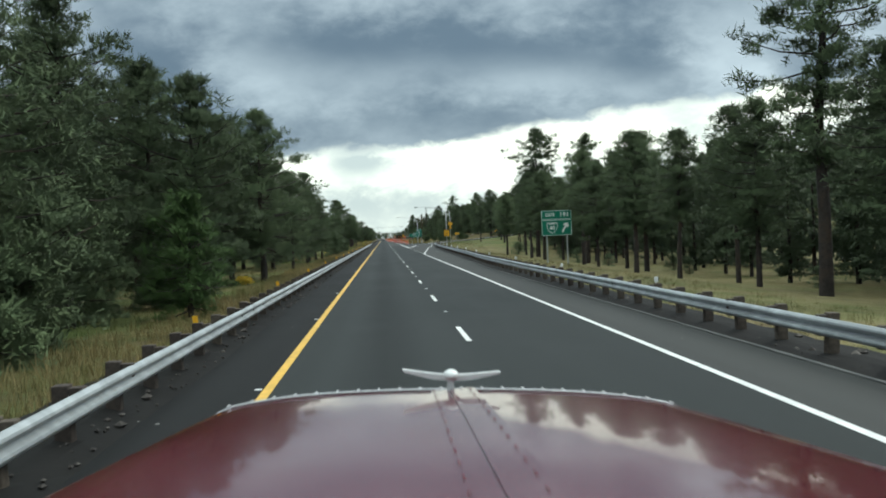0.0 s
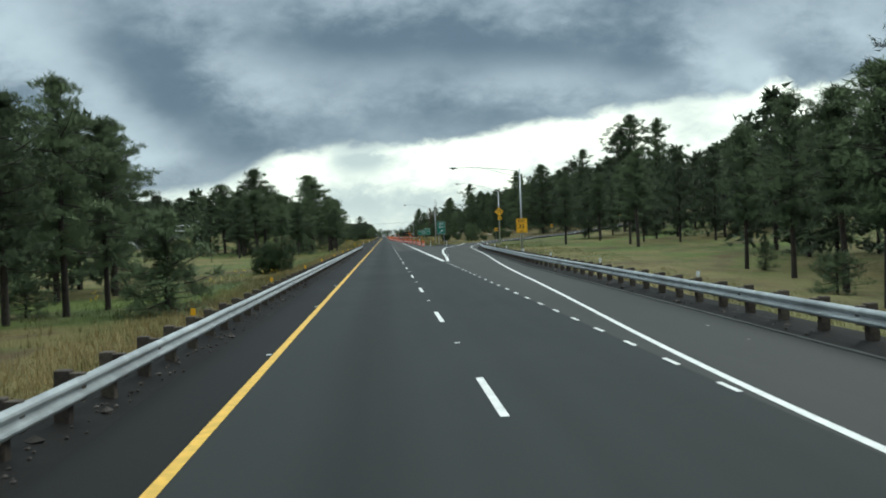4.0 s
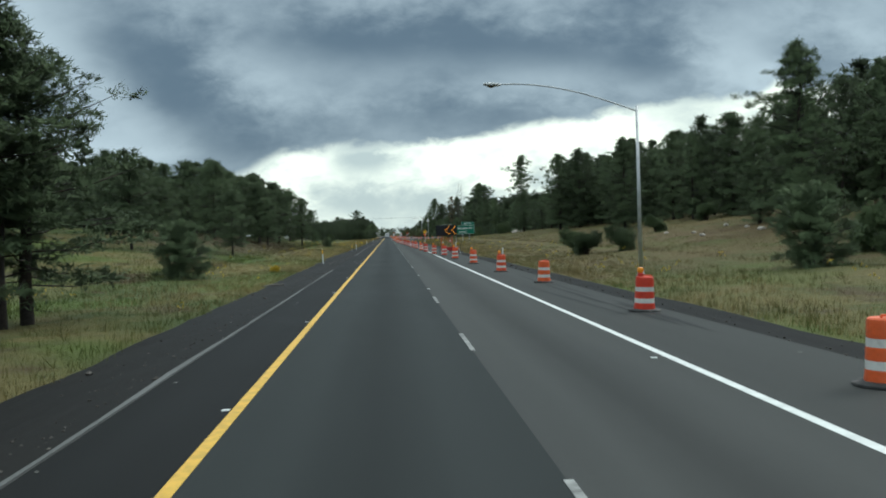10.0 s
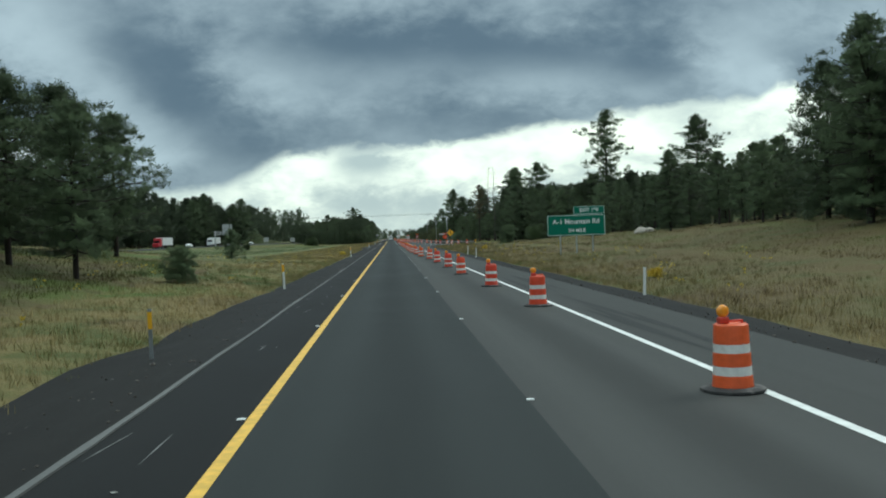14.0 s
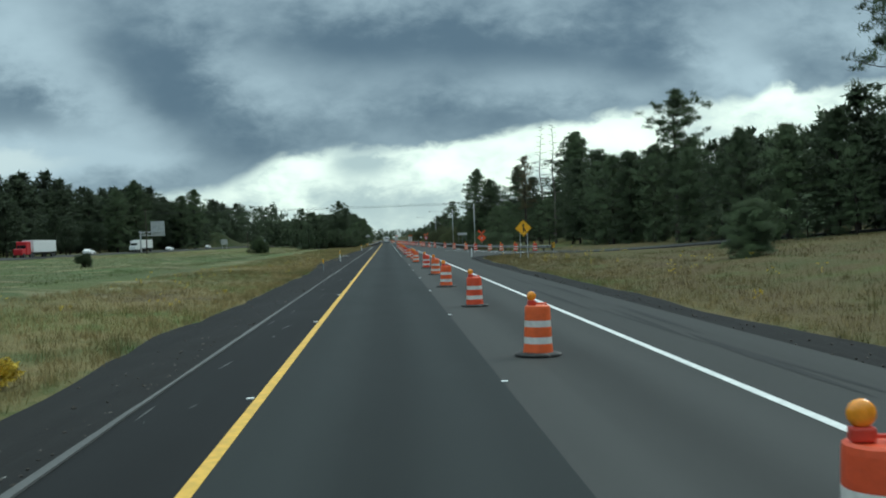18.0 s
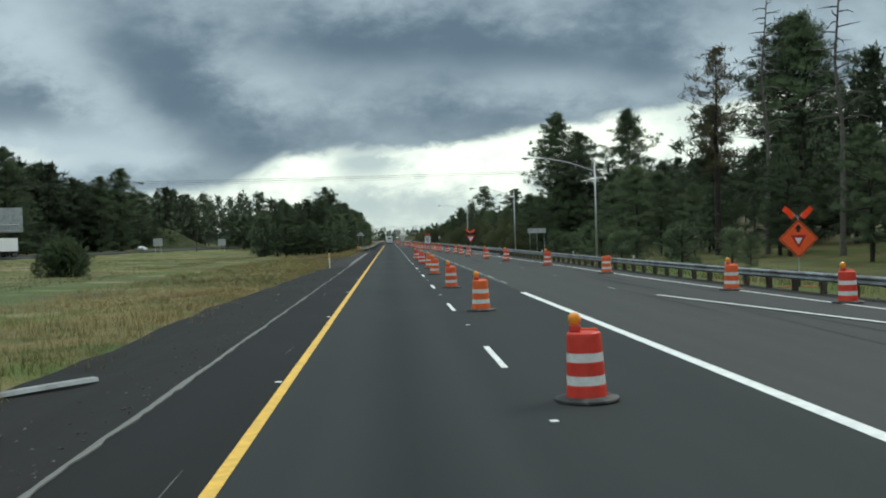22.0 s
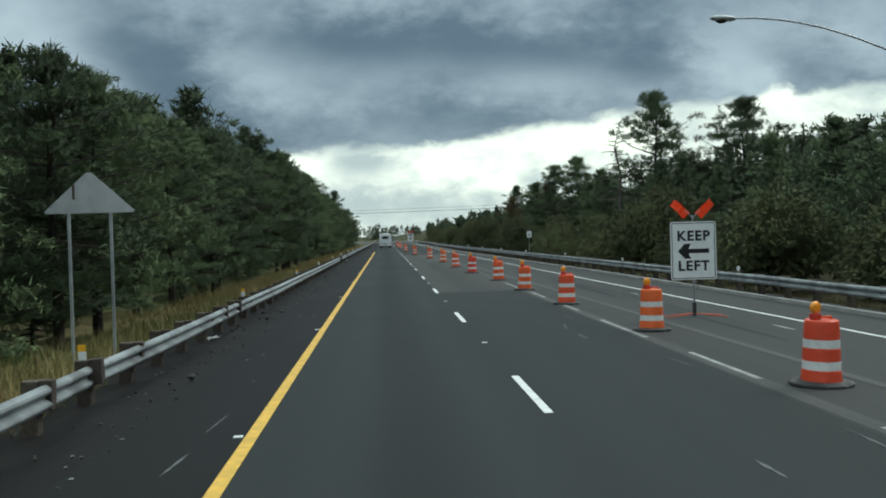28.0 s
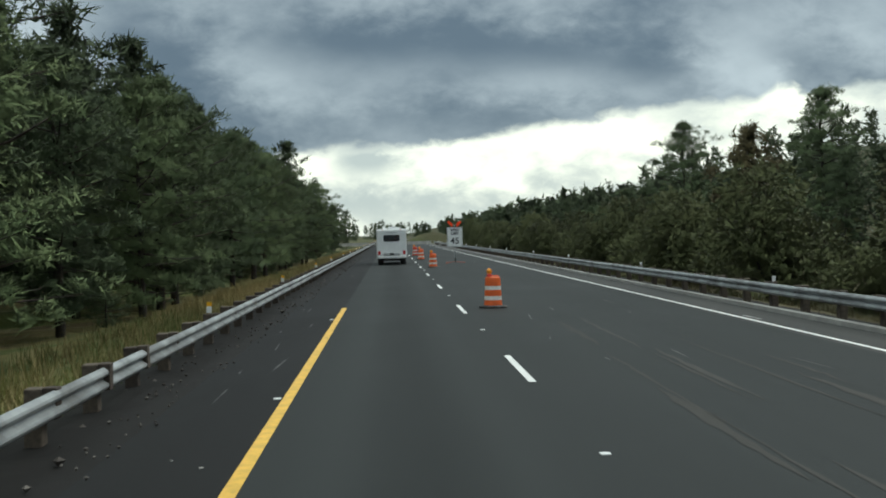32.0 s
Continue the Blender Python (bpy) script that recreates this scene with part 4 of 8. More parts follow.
def eased(pts, step=1.2, passes=25):
    """The same line resampled evenly and smoothed."""
    p = np.array(pts, float)
    s = np.concatenate([[0], np.cumsum(np.hypot(*np.diff(p, axis=0).T))])
    u = np.linspace(0, s[-1], int(s[-1] / step))
    q = np.stack([np.interp(u, s, p[:, 0]), np.interp(u, s, p[:, 1])], 1)
    for _ in range(passes):
        q[1:-1] = 0.25 * q[:-2] + 0.5 * q[1:-1] + 0.25 * q[2:]
    return [(x, y, on_ramp(x, y) + 0.025 if y > 238 else 0.0) for x, y in q]


paint("white_line", "solid white edge line running out along the exit ramp", M_WHITE, eased(
    [(LANE_R, -90), (LANE_R, 108), (5.3, 116), (5.65, 123), (6.3, 132), (7.0, 143), (7.9, 159), (9.0, 175), (10.2, 190), (11.3, 206), (11.9, 216), (12.7, 230), (13.6, 242), (14.7, 252), (15.9, 259.4), (17.9, 267), (20.6, 273.3)]
    + [(p[-2][0] * 0.6 + p[-1][0] * 0.4, p[-2][1] * 0.6 + p[-1][1] * 0.4) for p in exit_ramp if p[-1][1] > 278]), 0.14)
paint("white_line", "wide white gore line between road and exit", M_WHITE, along([(179, LANE_R), (262, LANE_R)], 10), 0.30)
paint("white_line", "wide white gore line leading into the exit", M_WHITE, eased([(5.55, 179), (6.1, 188), (6.6, 198), (7.2, 210), (8.2, 226), (9.0, 236), (9.9, 244)]
    + [(p[0][0] * 0.55 + p[1][0] * 0.45, p[0][1] * 0.55 + p[1][1] * 0.45) for p in exit_ramp[1:18] if p[0][1] > 252]), 0.24)
paint("yellow_line", "yellow line on the inner edge of the exit ramp", M_YELLOW, [(p[0][0] * 0.55 + p[1][0] * 0.45, p[0][1] * 0.55 + p[1][1] * 0.45, p[0][2]) for p in exit_ramp[17:]], 0.12, 0.04)
paint("white_line", "solid white edge line along the closed lane", M_WHITE, along([(262, LANE_R), (600, LANE_R)], 15), 0.16)
paint("white_line", "wide white line where the entry ramp joins", M_WHITE, along([(600, 5.25), (632, 5.15)], 8), 0.24)
paint("white_line", "white edge line between the joining ramp and the road", M_WHITE, [(p[0][0] * 0.5 + p[1][0] * 0.5, p[0][1] * 0.5 + p[1][1] * 0.5, p[0][2]) for p in entry_ramp[:-1]][::-1] + [(11.2, 618), (9.4, 628)], 0.15, 0.03)
paint("white_line", "thin white edge line beside the guardrail", M_WHITE, along([(602, 15.3), (607, 14.7), (620, 13.3), (640, 12.4), (667, 12.0), (690, 11.5), (726, 10.7), (780, 9.9), (805, 9.55), (832, 9.1), (870, 8.7), (960, 8.4), (1400, 8.4)]), 0.12)

CYCLE = 12.192
dash_mesh = {}


def dash(y, x=None, length=3.05, width=0.12, mat=None, label="white lane dash on dark asphalt"):
    mat = mat or M_WHITE
    key = (length, width, mat.name)
    if key not in dash_mesh:
        bm = bmesh.new()
        box(bm, (0, 0, 0), (width, length, 0.004))
        me = bpy.data.meshes.new("lane_dash")
        bm.to_mesh(me)
        bm.free()
        me.materials.append(mat)
        dash_mesh[key] = me
    ob = put("lane_dash", dash_mesh[key], None, None, pose(LANE_M if x is None else x, y, 0.005))
    return tagged(ob, label, "road marking", "lane dashes", "structure")


def stud_mesh():
    bm = bmesh.new()
    box(bm, (0, 0, 0.008), (0.11, 0.1, 0.016), 0.006)
    me = bpy.data.meshes.new("road_stud")
    bm.to_mesh(me)
    bm.free()
    me.materials.append(M_SIGNWHITE)
    return me


STUD = stud_mesh()


def stud(x, y):
    tagged(put("road_stud", STUD, None, None, pose(x, y, 0.0)), "small white raised road stud on asphalt", "road stud", "road studs")


for k in range(-5, 22):
    dash(8.592 + CYCLE * k)
    stud(LANE_M + 0.02, 8.592 + CYCLE * (k + 0.5))
for k in range(22, 25):
    dash(8.592 + CYCLE * k, LANE_M + 0.03, 3.0, 0.1, M_WORN, "faded lane dash partly ground away")
for k in range(49, 105):
    dash(4.185 + CYCLE * k)
    stud(LANE_M + 0.02, 4.185 + CYCLE * (k + 0.5))
for k in range(0, 74):
    stud(LANE_L - 0.16, 2.0 + CYCLE * k)
for k in range(24, 49):
    stud(LANE_M + 0.05, 8.6 + CYCLE * (k + 0.5))
for k in range(24):
    dash(118.0 + 2.55 * k, LANE_R, 0.8, 0.09, None, "short dotted white line across the exit opening")
# worn traces of a removed line right of the middle of the closed carriageway
for k in range(27):
    dash(640 + 6.1 * k, 5.42 + 0.05 * math.sin(k * 2.1), 2.2 + 1.8 * (k % 3) / 2, 0.10 + 0.02 * (k % 2), M_WORN, "ground-off trace of an old white line")
for k in range(22):
    dash(633 + 12.19 * k, 9.0 - 0.02 * k if k < 8 else 8.9, 1.1, 0.09, M_WORN, "faint worn lane dash on the auxiliary lane")
paint("scraped_line", "pale scraped band where a line was removed", M_SEAL, along([(640, 5.35), (800, 5.4), (812, 5.45), (838, 5.6), (868, 5.9)], 6), 0.30, 0.005)
paint("scraped_line", "pale scraped band where a line was removed", M_SEAL, along([(770, 6.9), (800, 6.6), (822, 6.1), (838, 5.95)], 5), 0.2, 0.0055)


# ---------------------------------------------------------------- guardrails
def guardrail(label, stations, y0, y1, side, reflect, ref_mat, ref_phase, post_h=0.775, dents=(), extra=(), steel=None, two_tone=False):
    """W-shaped steel beam on timber posts with blocks. side: +1 when the road lies at smaller x."""
    fx = curve_x(stations)
    e = thing("guardrail", (0, 0, 0))
    tagged(e, label, "guardrail")
    prof = [(0.0, 0.155), (0.028, 0.15), (0.07, 0.115), (0.082, 0.085), (0.07, 0.055), (0.012, 0.02), (0.0, 0.0), (0.012, -0.02), (0.07, -0.055), (0.082, -0.085), (0.07, -0.115), (0.028, -0.15), (0.0, -0.155)]
    n = int((y1 - y0) / 0.9525)
    verts, faces = [], []
    zc = 0.56
    for j in range(n + 1):
        y = y0 + (y1 - y0) * j / n
        x = fx(y)
        lean = 0.0
        for yd, wd, amt in dents:
            lean += amt * math.exp(-((y - yd) / wd) ** 2)
        jig = 0.008 * noise.noise((y * 0.4, x, 0))
        for d, z in prof:
            verts.append((x - side * (d + jig) + side * lean, y, zc + z + 0.01 * noise.noise((y * 0.2, 4, 0)) - abs(lean) * 0.35))
        for d, z in prof[::-1]:
            verts.append((x - side * (d + jig - 0.006) + side * lean, y, zc + z + 0.01 * noise.noise((y * 0.2, 4, 0)) - abs(lean) * 0.35))
    w = 2 * len(prof)
    for j in range(n):
        for i in range(w):
            k = (i + 1) % w
            faces.append((j * w + i, (j + 1) * w + i, (j + 1) * w + k, j * w + k))
    faces.append(tuple(range(w)))
    faces.append(tuple(n * w + i for i in range(w))[::-1])
    rail = raw("w_beam", verts, faces, steel or M_GALV, e, smooth_faces=False)
    bm = bmesh.new()
    box(bm, (side * 0.27, 0, post_h / 2 - 0.25), (0.2, 0.18, post_h + 0.5), 0.018)
    pm = bpy.data.meshes.new("post")
    bm.to_mesh(pm)
    bm.free()
    pm.materials.append(M_TIMBER)
    bm = bmesh.new()
    box(bm, (side * 0.085, 0, 0.56), (0.165, 0.15, 0.36), 0.01)
    blk = bpy.data.meshes.new("block")
    bm.to_mesh(blk)
    bm.free()
    blk.materials.append(M_TIMBER)
    bm = bmesh.new()
    box(bm, (side * 0.27, 0, post_h + (0.17 if two_tone else 0.1)), (0.11, 0.012, 0.10 if two_tone else 0.15), 0.004)
    box(bm, (side * 0.27, 0.012, post_h + 0.02), (0.03, 0.012, 0.2))
    rm = bpy.data.meshes.new("reflector")
    bm.to_mesh(rm)
    bm.free()
    rm.materials.append(ref_mat)
    tab = None
    if two_tone:
        bm = bmesh.new()
        box(bm, (side * 0.27, -0.002, post_h + 0.05), (0.112, 0.014, 0.15), 0.004)
        tab = bpy.data.meshes.new("reflector_plate")
        bm.to_mesh(tab)
        bm.free()
        tab.materials.append(M_SIGNWHITE)
    count = int((y1 - y0) / 1.905)
    for k in range(count + 1):
        y = y0 + 0.2 + 1.905 * k
        if y > y1:
            break
        x = fx(y)
        post = put("post", pm, None, e, pose(x, y, 0, random.uniform(-1.5, 1.5), random.uniform(-2, 2), random.uniform(-3, 3)))
        put("block", blk, None, post)
        if (reflect and abs(((y - ref_phase) % reflect)) < 1.905) or any(abs(y - q) < 0.953 for q in extra):
            at = pose(0, 0, random.uniform(-0.02, 0.03), 0, random.uniform(-3, 3), random.uniform(-6, 6))
            put("reflector", rm, None, post, at)
            if tab is not None:
                put("reflector_plate", tab, None, post, at)
    return e


guardrail("long galvanized guardrail on dark timber posts with yellow reflectors", [(-90, -3.55), (258, -3.55)], -60, 258.2, -1, 13.335, M_SIGNYELLOW, 44.0, extra=(250.4, 254.4, 230.5))
guardrail("galvanized guardrail on timber posts following the exit ramp", [(-90, 7.25), (47, 7.3), (65, 7.45), (85, 8.1), (120, 8.85), (163, 10.0), (190, 11.2), (212, 12.3), (230, 13.8), (243, 15.4)], -60, 243, 1, 13.335, M_SIGNWHITE, 37.0)
guardrail("dented galvanized guardrail on timber posts in tall dry grass", [(752, -5.7), (768, -4.3), (790, -4.15), (1300, -4.1)], 753, 1150, -1, 14.3, M_SIGNYELLOW, 771.0, post_h=0.73, dents=((772, 1.6, 0.22), (783, 2.5, 0.12), (838, 2.0, 0.2), (850, 3.0, 0.1), (880, 2.0, 0.12)), steel=M_GALV_OLD, two_tone=True)
guardrail("long galvanized guardrail behind a concrete kerb", [(598, 20.6), (601, 19.4), (606, 17.7), (612, 16.3), (622, 15.0), (634, 14.2), (660, 13.5), (718, 12.9), (760, 12.5), (805, 12.1), (862, 10.9), (880, 10.4), (1000, 10.1), (1300, 10.1)], 598, 1075, 1, 14.3, M_SIGNWHITE, 604.0, post_h=0.73, steel=M_GALV_OLD)


# ---------------------------------------------------------------- trees
def tufts(rng, centres, dirs, size, blades, width):
    """Sprays of narrow pointed blades round each centre."""
    n = len(centres)
    c = np.repeat(centres, blades, 0)
    d = np.repeat(dirs, blades, 0) + rng.normal(0, 0.75, (n * blades, 3))
    d /= np.maximum(np.linalg.norm(d, axis=1), 1e-6)[:, None]
    s = np.repeat(size, blades) * rng.uniform(0.6, 1.2, n * blades)
    side = np.cross(d, rng.normal(0, 1, (n * blades, 3)))
    side /= np.maximum(np.linalg.norm(side, axis=1), 1e-6)[:, None]
    c = c + rng.normal(0, 0.42, (n * blades, 3)) * s[:, None]
    base = c - d * (s * 0.35)[:, None]
    w = (s * width)[:, None]
    v = np.empty((n * blades, 3, 3))
    v[:, 0] = base + side * w
    v[:, 1] = base - side * w
    v[:, 2] = c + d * s[:, None]
    return v.reshape(-1, 3)


def tri_mesh(name, v, mat):
    me = bpy.data.meshes.new(name)
    k = len(v) // 3
    me.vertices.add(len(v))
    me.vertices.foreach_set("co", np.ascontiguousarray(v, dtype=np.float32).ravel())
    me.loops.add(len(v))
    me.loops.foreach_set("vertex_index", np.arange(len(v), dtype=np.int32))
    me.polygons.add(k)
    me.polygons.foreach_set("loop_start", np.arange(0, len(v), 3, dtype=np.int32))
    me.update(calc_edges=True)
    me.materials.append(mat)
    return me


def pine_shape(seed, h, crown_from, radius, limbs, per_limb, blades, tuft, lean=0.0, per_pad=5, pad=0.58, fat=0.15, gaps=0.15, bark=None, foliage=None, peak=0.42, skirt=0.72, dome=1.8, inner=3):
    """Trunk with limbs as one mesh, crown of needle sprays as another."""
    rng = np.random.default_rng(seed)
    bm = bmesh.new()
    r0 = 0.015 * h + 0.05
    bend = rng.normal(0, 0.012 * h, (6, 2))
    pts = [Vector((bend[i][0] * (i / 5) + lean * h * i / 5, bend[i][1] * (i / 5), h * i / 5 * 0.99)) for i in range(6)]
    pts[0] = Vector((0, 0, -0.5))
    for i in range(5):
        k1, k2 = 1 - i / 5.4, 1 - (i + 1) / 5.4
        tube(bm, pts[i], pts[i + 1], r0 * k1, r0 * k2, 8, False)

    def axis(z):
        u = min(4.999, max(0.0, z / (h * 0.99) * 5))
        i = int(u)
        return pts[i].lerp(pts[i + 1], u - i)
    centres, dirs, size = [], [], []
    for j in range(limbs):
        f = crown_from + (1 - crown_from) * ((j + rng.uniform(-0.4, 0.4)) / limbs)
        f = min(max(f, crown_from * 0.9), 0.985)
        u = (f - crown_from) / (1 - crown_from)
        prof = (min(1, skirt + u / peak * (1 - skirt)) if u < peak else max(0.13, 1 - ((u - peak) / (1 - peak)) ** dome))
        length = radius * prof * rng.uniform(0.55, 1.18)
        if rng.random() < gaps:
            length *= 0.45
        a = j * 2.399 + rng.uniform(-0.5, 0.5)
        rise = rng.uniform(-0.2, 0.2) - 0.12 * (1 - u) + 0.6 * u
        base = np.array(axis(f * h))
        d = np.array((math.cos(a), math.sin(a), rise))
        tip = base + d * length
        mid = base + d * length * 0.5 - np.array((0, 0, 0.06 * length))
        rb = 0.012 + 0.016 * length
        tube(bm, base, mid, rb, rb * 0.6, 3, False)
        tube(bm, mid, tip, rb * 0.6, 0.008, 3, False)
        pads = max(1, int(round(per_limb * (0.45 + 0.7 * prof))))
        for q in range(pads):
            u2 = 1.0 - 0.62 * (q + rng.uniform(0, 0.7)) / pads
            swing = rng.normal(0, 0.2, 3) * length * np.array((1, 1, 0.45)) * (1 if q else 0.3)
            hub = base + d * length * u2 + swing
            for w in range(per_pad):
                o = rng.normal(0, 1, 3)
                o[2] = abs(o[2]) * 0.7
                o /= np.linalg.norm(o)
                centres.append(hub + o * np.array((1, 1, 0.6)) * pad * rng.uniform(0.35, 1.0))
                o = o + d * 0.4 + np.array((0, 0, 0.3))
                dirs.append(o / np.linalg.norm(o))
                size.append(tuft * rng.uniform(0.7, 1.3))
        # older, shaded sprays close to the trunk
        for w in range(inner):
            hub = base + d * length * rng.uniform(0.08, 0.5) + rng.normal(0, 0.18, 3) * length
            centres.append(hub)
            o = d + rng.normal(0, 0.5, 3)
            dirs.append(o / np.linalg.norm(o))
            size.append(tuft * rng.uniform(0.9, 1.4))
    top = np.array(axis(h))
    for q in range(6):
        centres.append(top + np.array((rng.normal(0, 0.12), rng.normal(0, 0.12), -rng.uniform(0, 0.8))))
        dirs.append(np.array((0, 0, 1.0)))
        size.append(tuft)
    # dead stubs below the crown
    for q in range(5):
        z = crown_from * h * rng.uniform(0.5, 1.0)
        a = rng.uniform(0, 6.28)
        b0 = axis(z)
        tube(bm, b0, b0 + Vector((math.cos(a), math.sin(a), rng.uniform(-0.2, 0.2))) * rng.uniform(0.4, 1.2), 0.02, 0.006, 4, False)
    tm = bpy.data.meshes.new("trunk")
    bm.to_mesh(tm)
    bm.free()
    tm.materials.append(bark or M_BARK)
    tm.shade_smooth()
    cm = tri_mesh("crown", tufts(rng, np.array(centres), np.array(dirs), np.array(size), blades, fat), foliage or M_NEEDLE)
    return tm, cm


def bush_shape(seed, h, radius, clumps, blades, tuft, mat, width=0.2):
    """Many-stemmed shrub or small oak: short forking stems and a broken leafy shell."""
    rng = np.random.default_rng(seed)
    bm = bmesh.new()
    lobes = []
    for q in range(7):
        a = q * 0.9 + rng.uniform(-0.3, 0.3)
        d = Vector((math.cos(a) * rng.uniform(0.15, 0.55) * radius, math.sin(a) * rng.uniform(0.15, 0.55) * radius, h * rng.uniform(0.2, 0.78)))
        tube(bm, (0, 0, -0.3), d * 0.5, 0.035 * h ** 0.5, 0.02 * h ** 0.5, 5, False)
        tube(bm, d * 0.5, d, 0.02 * h ** 0.5, 0.006, 5, False)
        lobes.append(np.array(d))
    tm = bpy.data.meshes.new("stem")
    bm.to_mesh(tm)
    bm.free()
    tm.materials.append(M_BARK)
    c, o, s = [], [], []
    for q in range(clumps):
        l = lobes[rng.integers(len(lobes))]
        d = rng.normal(0, 1, 3)
        d /= np.linalg.norm(d)
        rr = radius * rng.uniform(0.3, 0.62) * (1 + 0.25 * math.sin(5 * d[0] + seed) * math.cos(4 * d[1]))
        p = l + d * np.array((rr, rr, rr * 0.62 * h / max(radius * 1.4, 0.1)))
        p[2] = max(0.12, min(h * 1.05, p[2]))
        c.append(p)
        o.append(d)
        s.append(tuft * rng.uniform(0.7, 1.3))
    return tm, tri_mesh("foliage", tufts(rng, np.array(c), np.array(o), np.array(s), blades, width), mat)


NEAR = [pine_shape(11, 13, 0.10, 3.7, 62, 3, 9, 0.34, fat=0.15), pine_shape(12, 15, 0.18, 3.6, 62, 3, 9, 0.35, 0.01, fat=0.15), pine_shape(13, 11, 0.06, 3.4, 58, 3, 9, 0.33, fat=0.15),
        pine_shape(14, 16, 0.24, 3.8, 60, 3, 9, 0.35, -0.01, gaps=0.22, fat=0.15), pine_shape(15, 14, 0.08, 4.1, 66, 3, 9, 0.35, fat=0.15), pine_shape(16, 12, 0.14, 3.3, 56, 3, 9, 0.34, fat=0.15)]
NEAR_H = [13, 15, 11, 16, 14, 12]
FINE = [pine_shape(81, 12, 0.17, 3.5, 68, 3, 14, 0.21, per_pad=10, pad=0.68, fat=0.11), pine_shape(82, 10, 0.14, 3.3, 66, 3, 14, 0.21, per_pad=10, pad=0.66, fat=0.11), pine_shape(83, 14, 0.26, 3.6, 68, 3, 14, 0.22, 0.01, gaps=0.22, per_pad=10, pad=0.68, fat=0.11)]
FINE_H = [12, 10, 14]
BUSHY = [pine_shape(84, 10, 0.17, 3.3, 72, 3, 14, 0.21, per_pad=10, pad=0.72, fat=0.11, skirt=0.85, gaps=0.1, dome=1.9), pine_shape(85, 9, 0.20, 3.1, 68, 3, 14, 0.21, 0.01, per_pad=10, pad=0.72, fat=0.11, skirt=0.85, gaps=0.12, dome=2.1)]
BUSHY_H = [10, 9]
BARE = [pine_shape(17, 14, 0.36, 3.1, 64, 3, 11, 0.30, per_pad=7, pad=0.66, fat=0.11, skirt=0.66), pine_shape(18, 15, 0.42, 3.0, 62, 3, 11, 0.31, 0.012, per_pad=7, pad=0.66, fat=0.11, skirt=0.66), pine_shape(19, 13, 0.31, 3.1, 64, 3, 11, 0.30, -0.01, per_pad=7, pad=0.66, fat=0.11, skirt=0.66)]
BARE_H = [14, 15, 13]
YOUNG = [pine_shape(31, 4.5, 0.03, 1.8, 54, 2, 11, 0.22, per_pad=7, pad=0.32, peak=0.25, fat=0.09, foliage=M_YOUNG), pine_shape(32, 3.2, 0.03, 1.6, 46, 2, 11, 0.2, per_pad=7, pad=0.3, peak=0.25, fat=0.09)]
TALL = [pine_shape(41, 22, 0.30, 4.6, 72, 4, 12, 0.31, 0.01, gaps=0.3, peak=0.5, per_pad=7, pad=0.7, fat=0.11, skirt=0.5), pine_shape(42, 20, 0.36, 4.5, 66, 4, 12, 0.31, -0.015, gaps=0.35, peak=0.55, per_pad=7, pad=0.7, fat=0.11, skirt=0.5), pine_shape(43, 20, 0.08, 4.6, 128, 4, 12, 0.31, gaps=0.10, per_pad=7, pad=0.70, fat=0.11, peak=0.40, dome=2.1)]
TALL_H = [22, 20, 20]
DENSE = [TALL[2], pine_shape(44, 15, 0.06, 4.2, 96, 4, 11, 0.31, gaps=0.1, per_pad=7, pad=0.7, fat=0.12, peak=0.42, dome=2.2), NEAR[0], NEAR[4]]
DENSE_H = [20, 15, 13, 14]
ROUND = pine_shape(33, 3.4, 0.05, 1.75, 74, 3, 12, 0.19, per_pad=8, pad=0.38, peak=0.38, skirt=0.8, dome=2.6, fat=0.10, gaps=0.02)
SAPLING = [pine_shape(35, 3.0, 0.03, 1.5, 30, 2, 9, 0.22, per_pad=4, pad=0.34, peak=0.3, fat=0.11, inner=2), pine_shape(36, 2.4, 0.02, 1.5, 26, 2, 9, 0.22, per_pad=4, pad=0.34, peak=0.4, fat=0.11, inner=2)]
# forest wall shapes, the first two in the brightened needle colour
BRIGHTENED = [pine_shape(91, 11, 0.13, 3.6, 72, 3, 14, 0.21, per_pad=10, pad=0.7, fat=0.11, foliage=M_NEEDLE_BRIGHT, skirt=0.8), pine_shape(92, 10, 0.16, 3.4, 70, 3, 14, 0.21, 0.01, per_pad=10, pad=0.68, fat=0.11, foliage=M_NEEDLE_BRIGHT), FINE[0], FINE[1]]
BRIGHTENED_H = [11, 10, 12, 10]
BROWNED = [pine_shape(51, 12, 0.2, 3.4, 56, 3, 7, 0.42, foliage=M_BROWN), pine_shape(52, 16, 0.42, 3.0, 44, 3, 9, 0.26, 0.01, per_pad=4, pad=0.5, fat=0.11, gaps=0.35, foliage=M_BROWN)]
# coarse shapes for the joined woods behind
MASS = [pine_shape(21, 14, 0.08, 3.8, 34, 2, 5, 0.54, per_pad=4, pad=0.85, fat=0.34, inner=1), pine_shape(22, 16, 0.12, 3.8, 36, 2, 5, 0.54, 0.01, per_pad=4, pad=0.85, fat=0.34, inner=1), pine_shape(23, 12, 0.06, 3.5, 32, 2, 5, 0.5, per_pad=4, pad=0.8, fat=0.34, inner=1)]
MASS_H = [14, 16, 12]
JUNIPER = [bush_shape(61, 2.8, 1.7, 1000, 9, 0.2, M_JUNIPER, 0.16), bush_shape(62, 3.4, 2.1, 1200, 9, 0.21, M_JUNIPER, 0.16)]
OAKS = [bush_shape(71, 5.0, 2.9, 2100, 9, 0.17, M_OAK, 0.26), bush_shape(72, 6.0, 3.2, 2300, 9, 0.18, M_OAK, 0.26)]
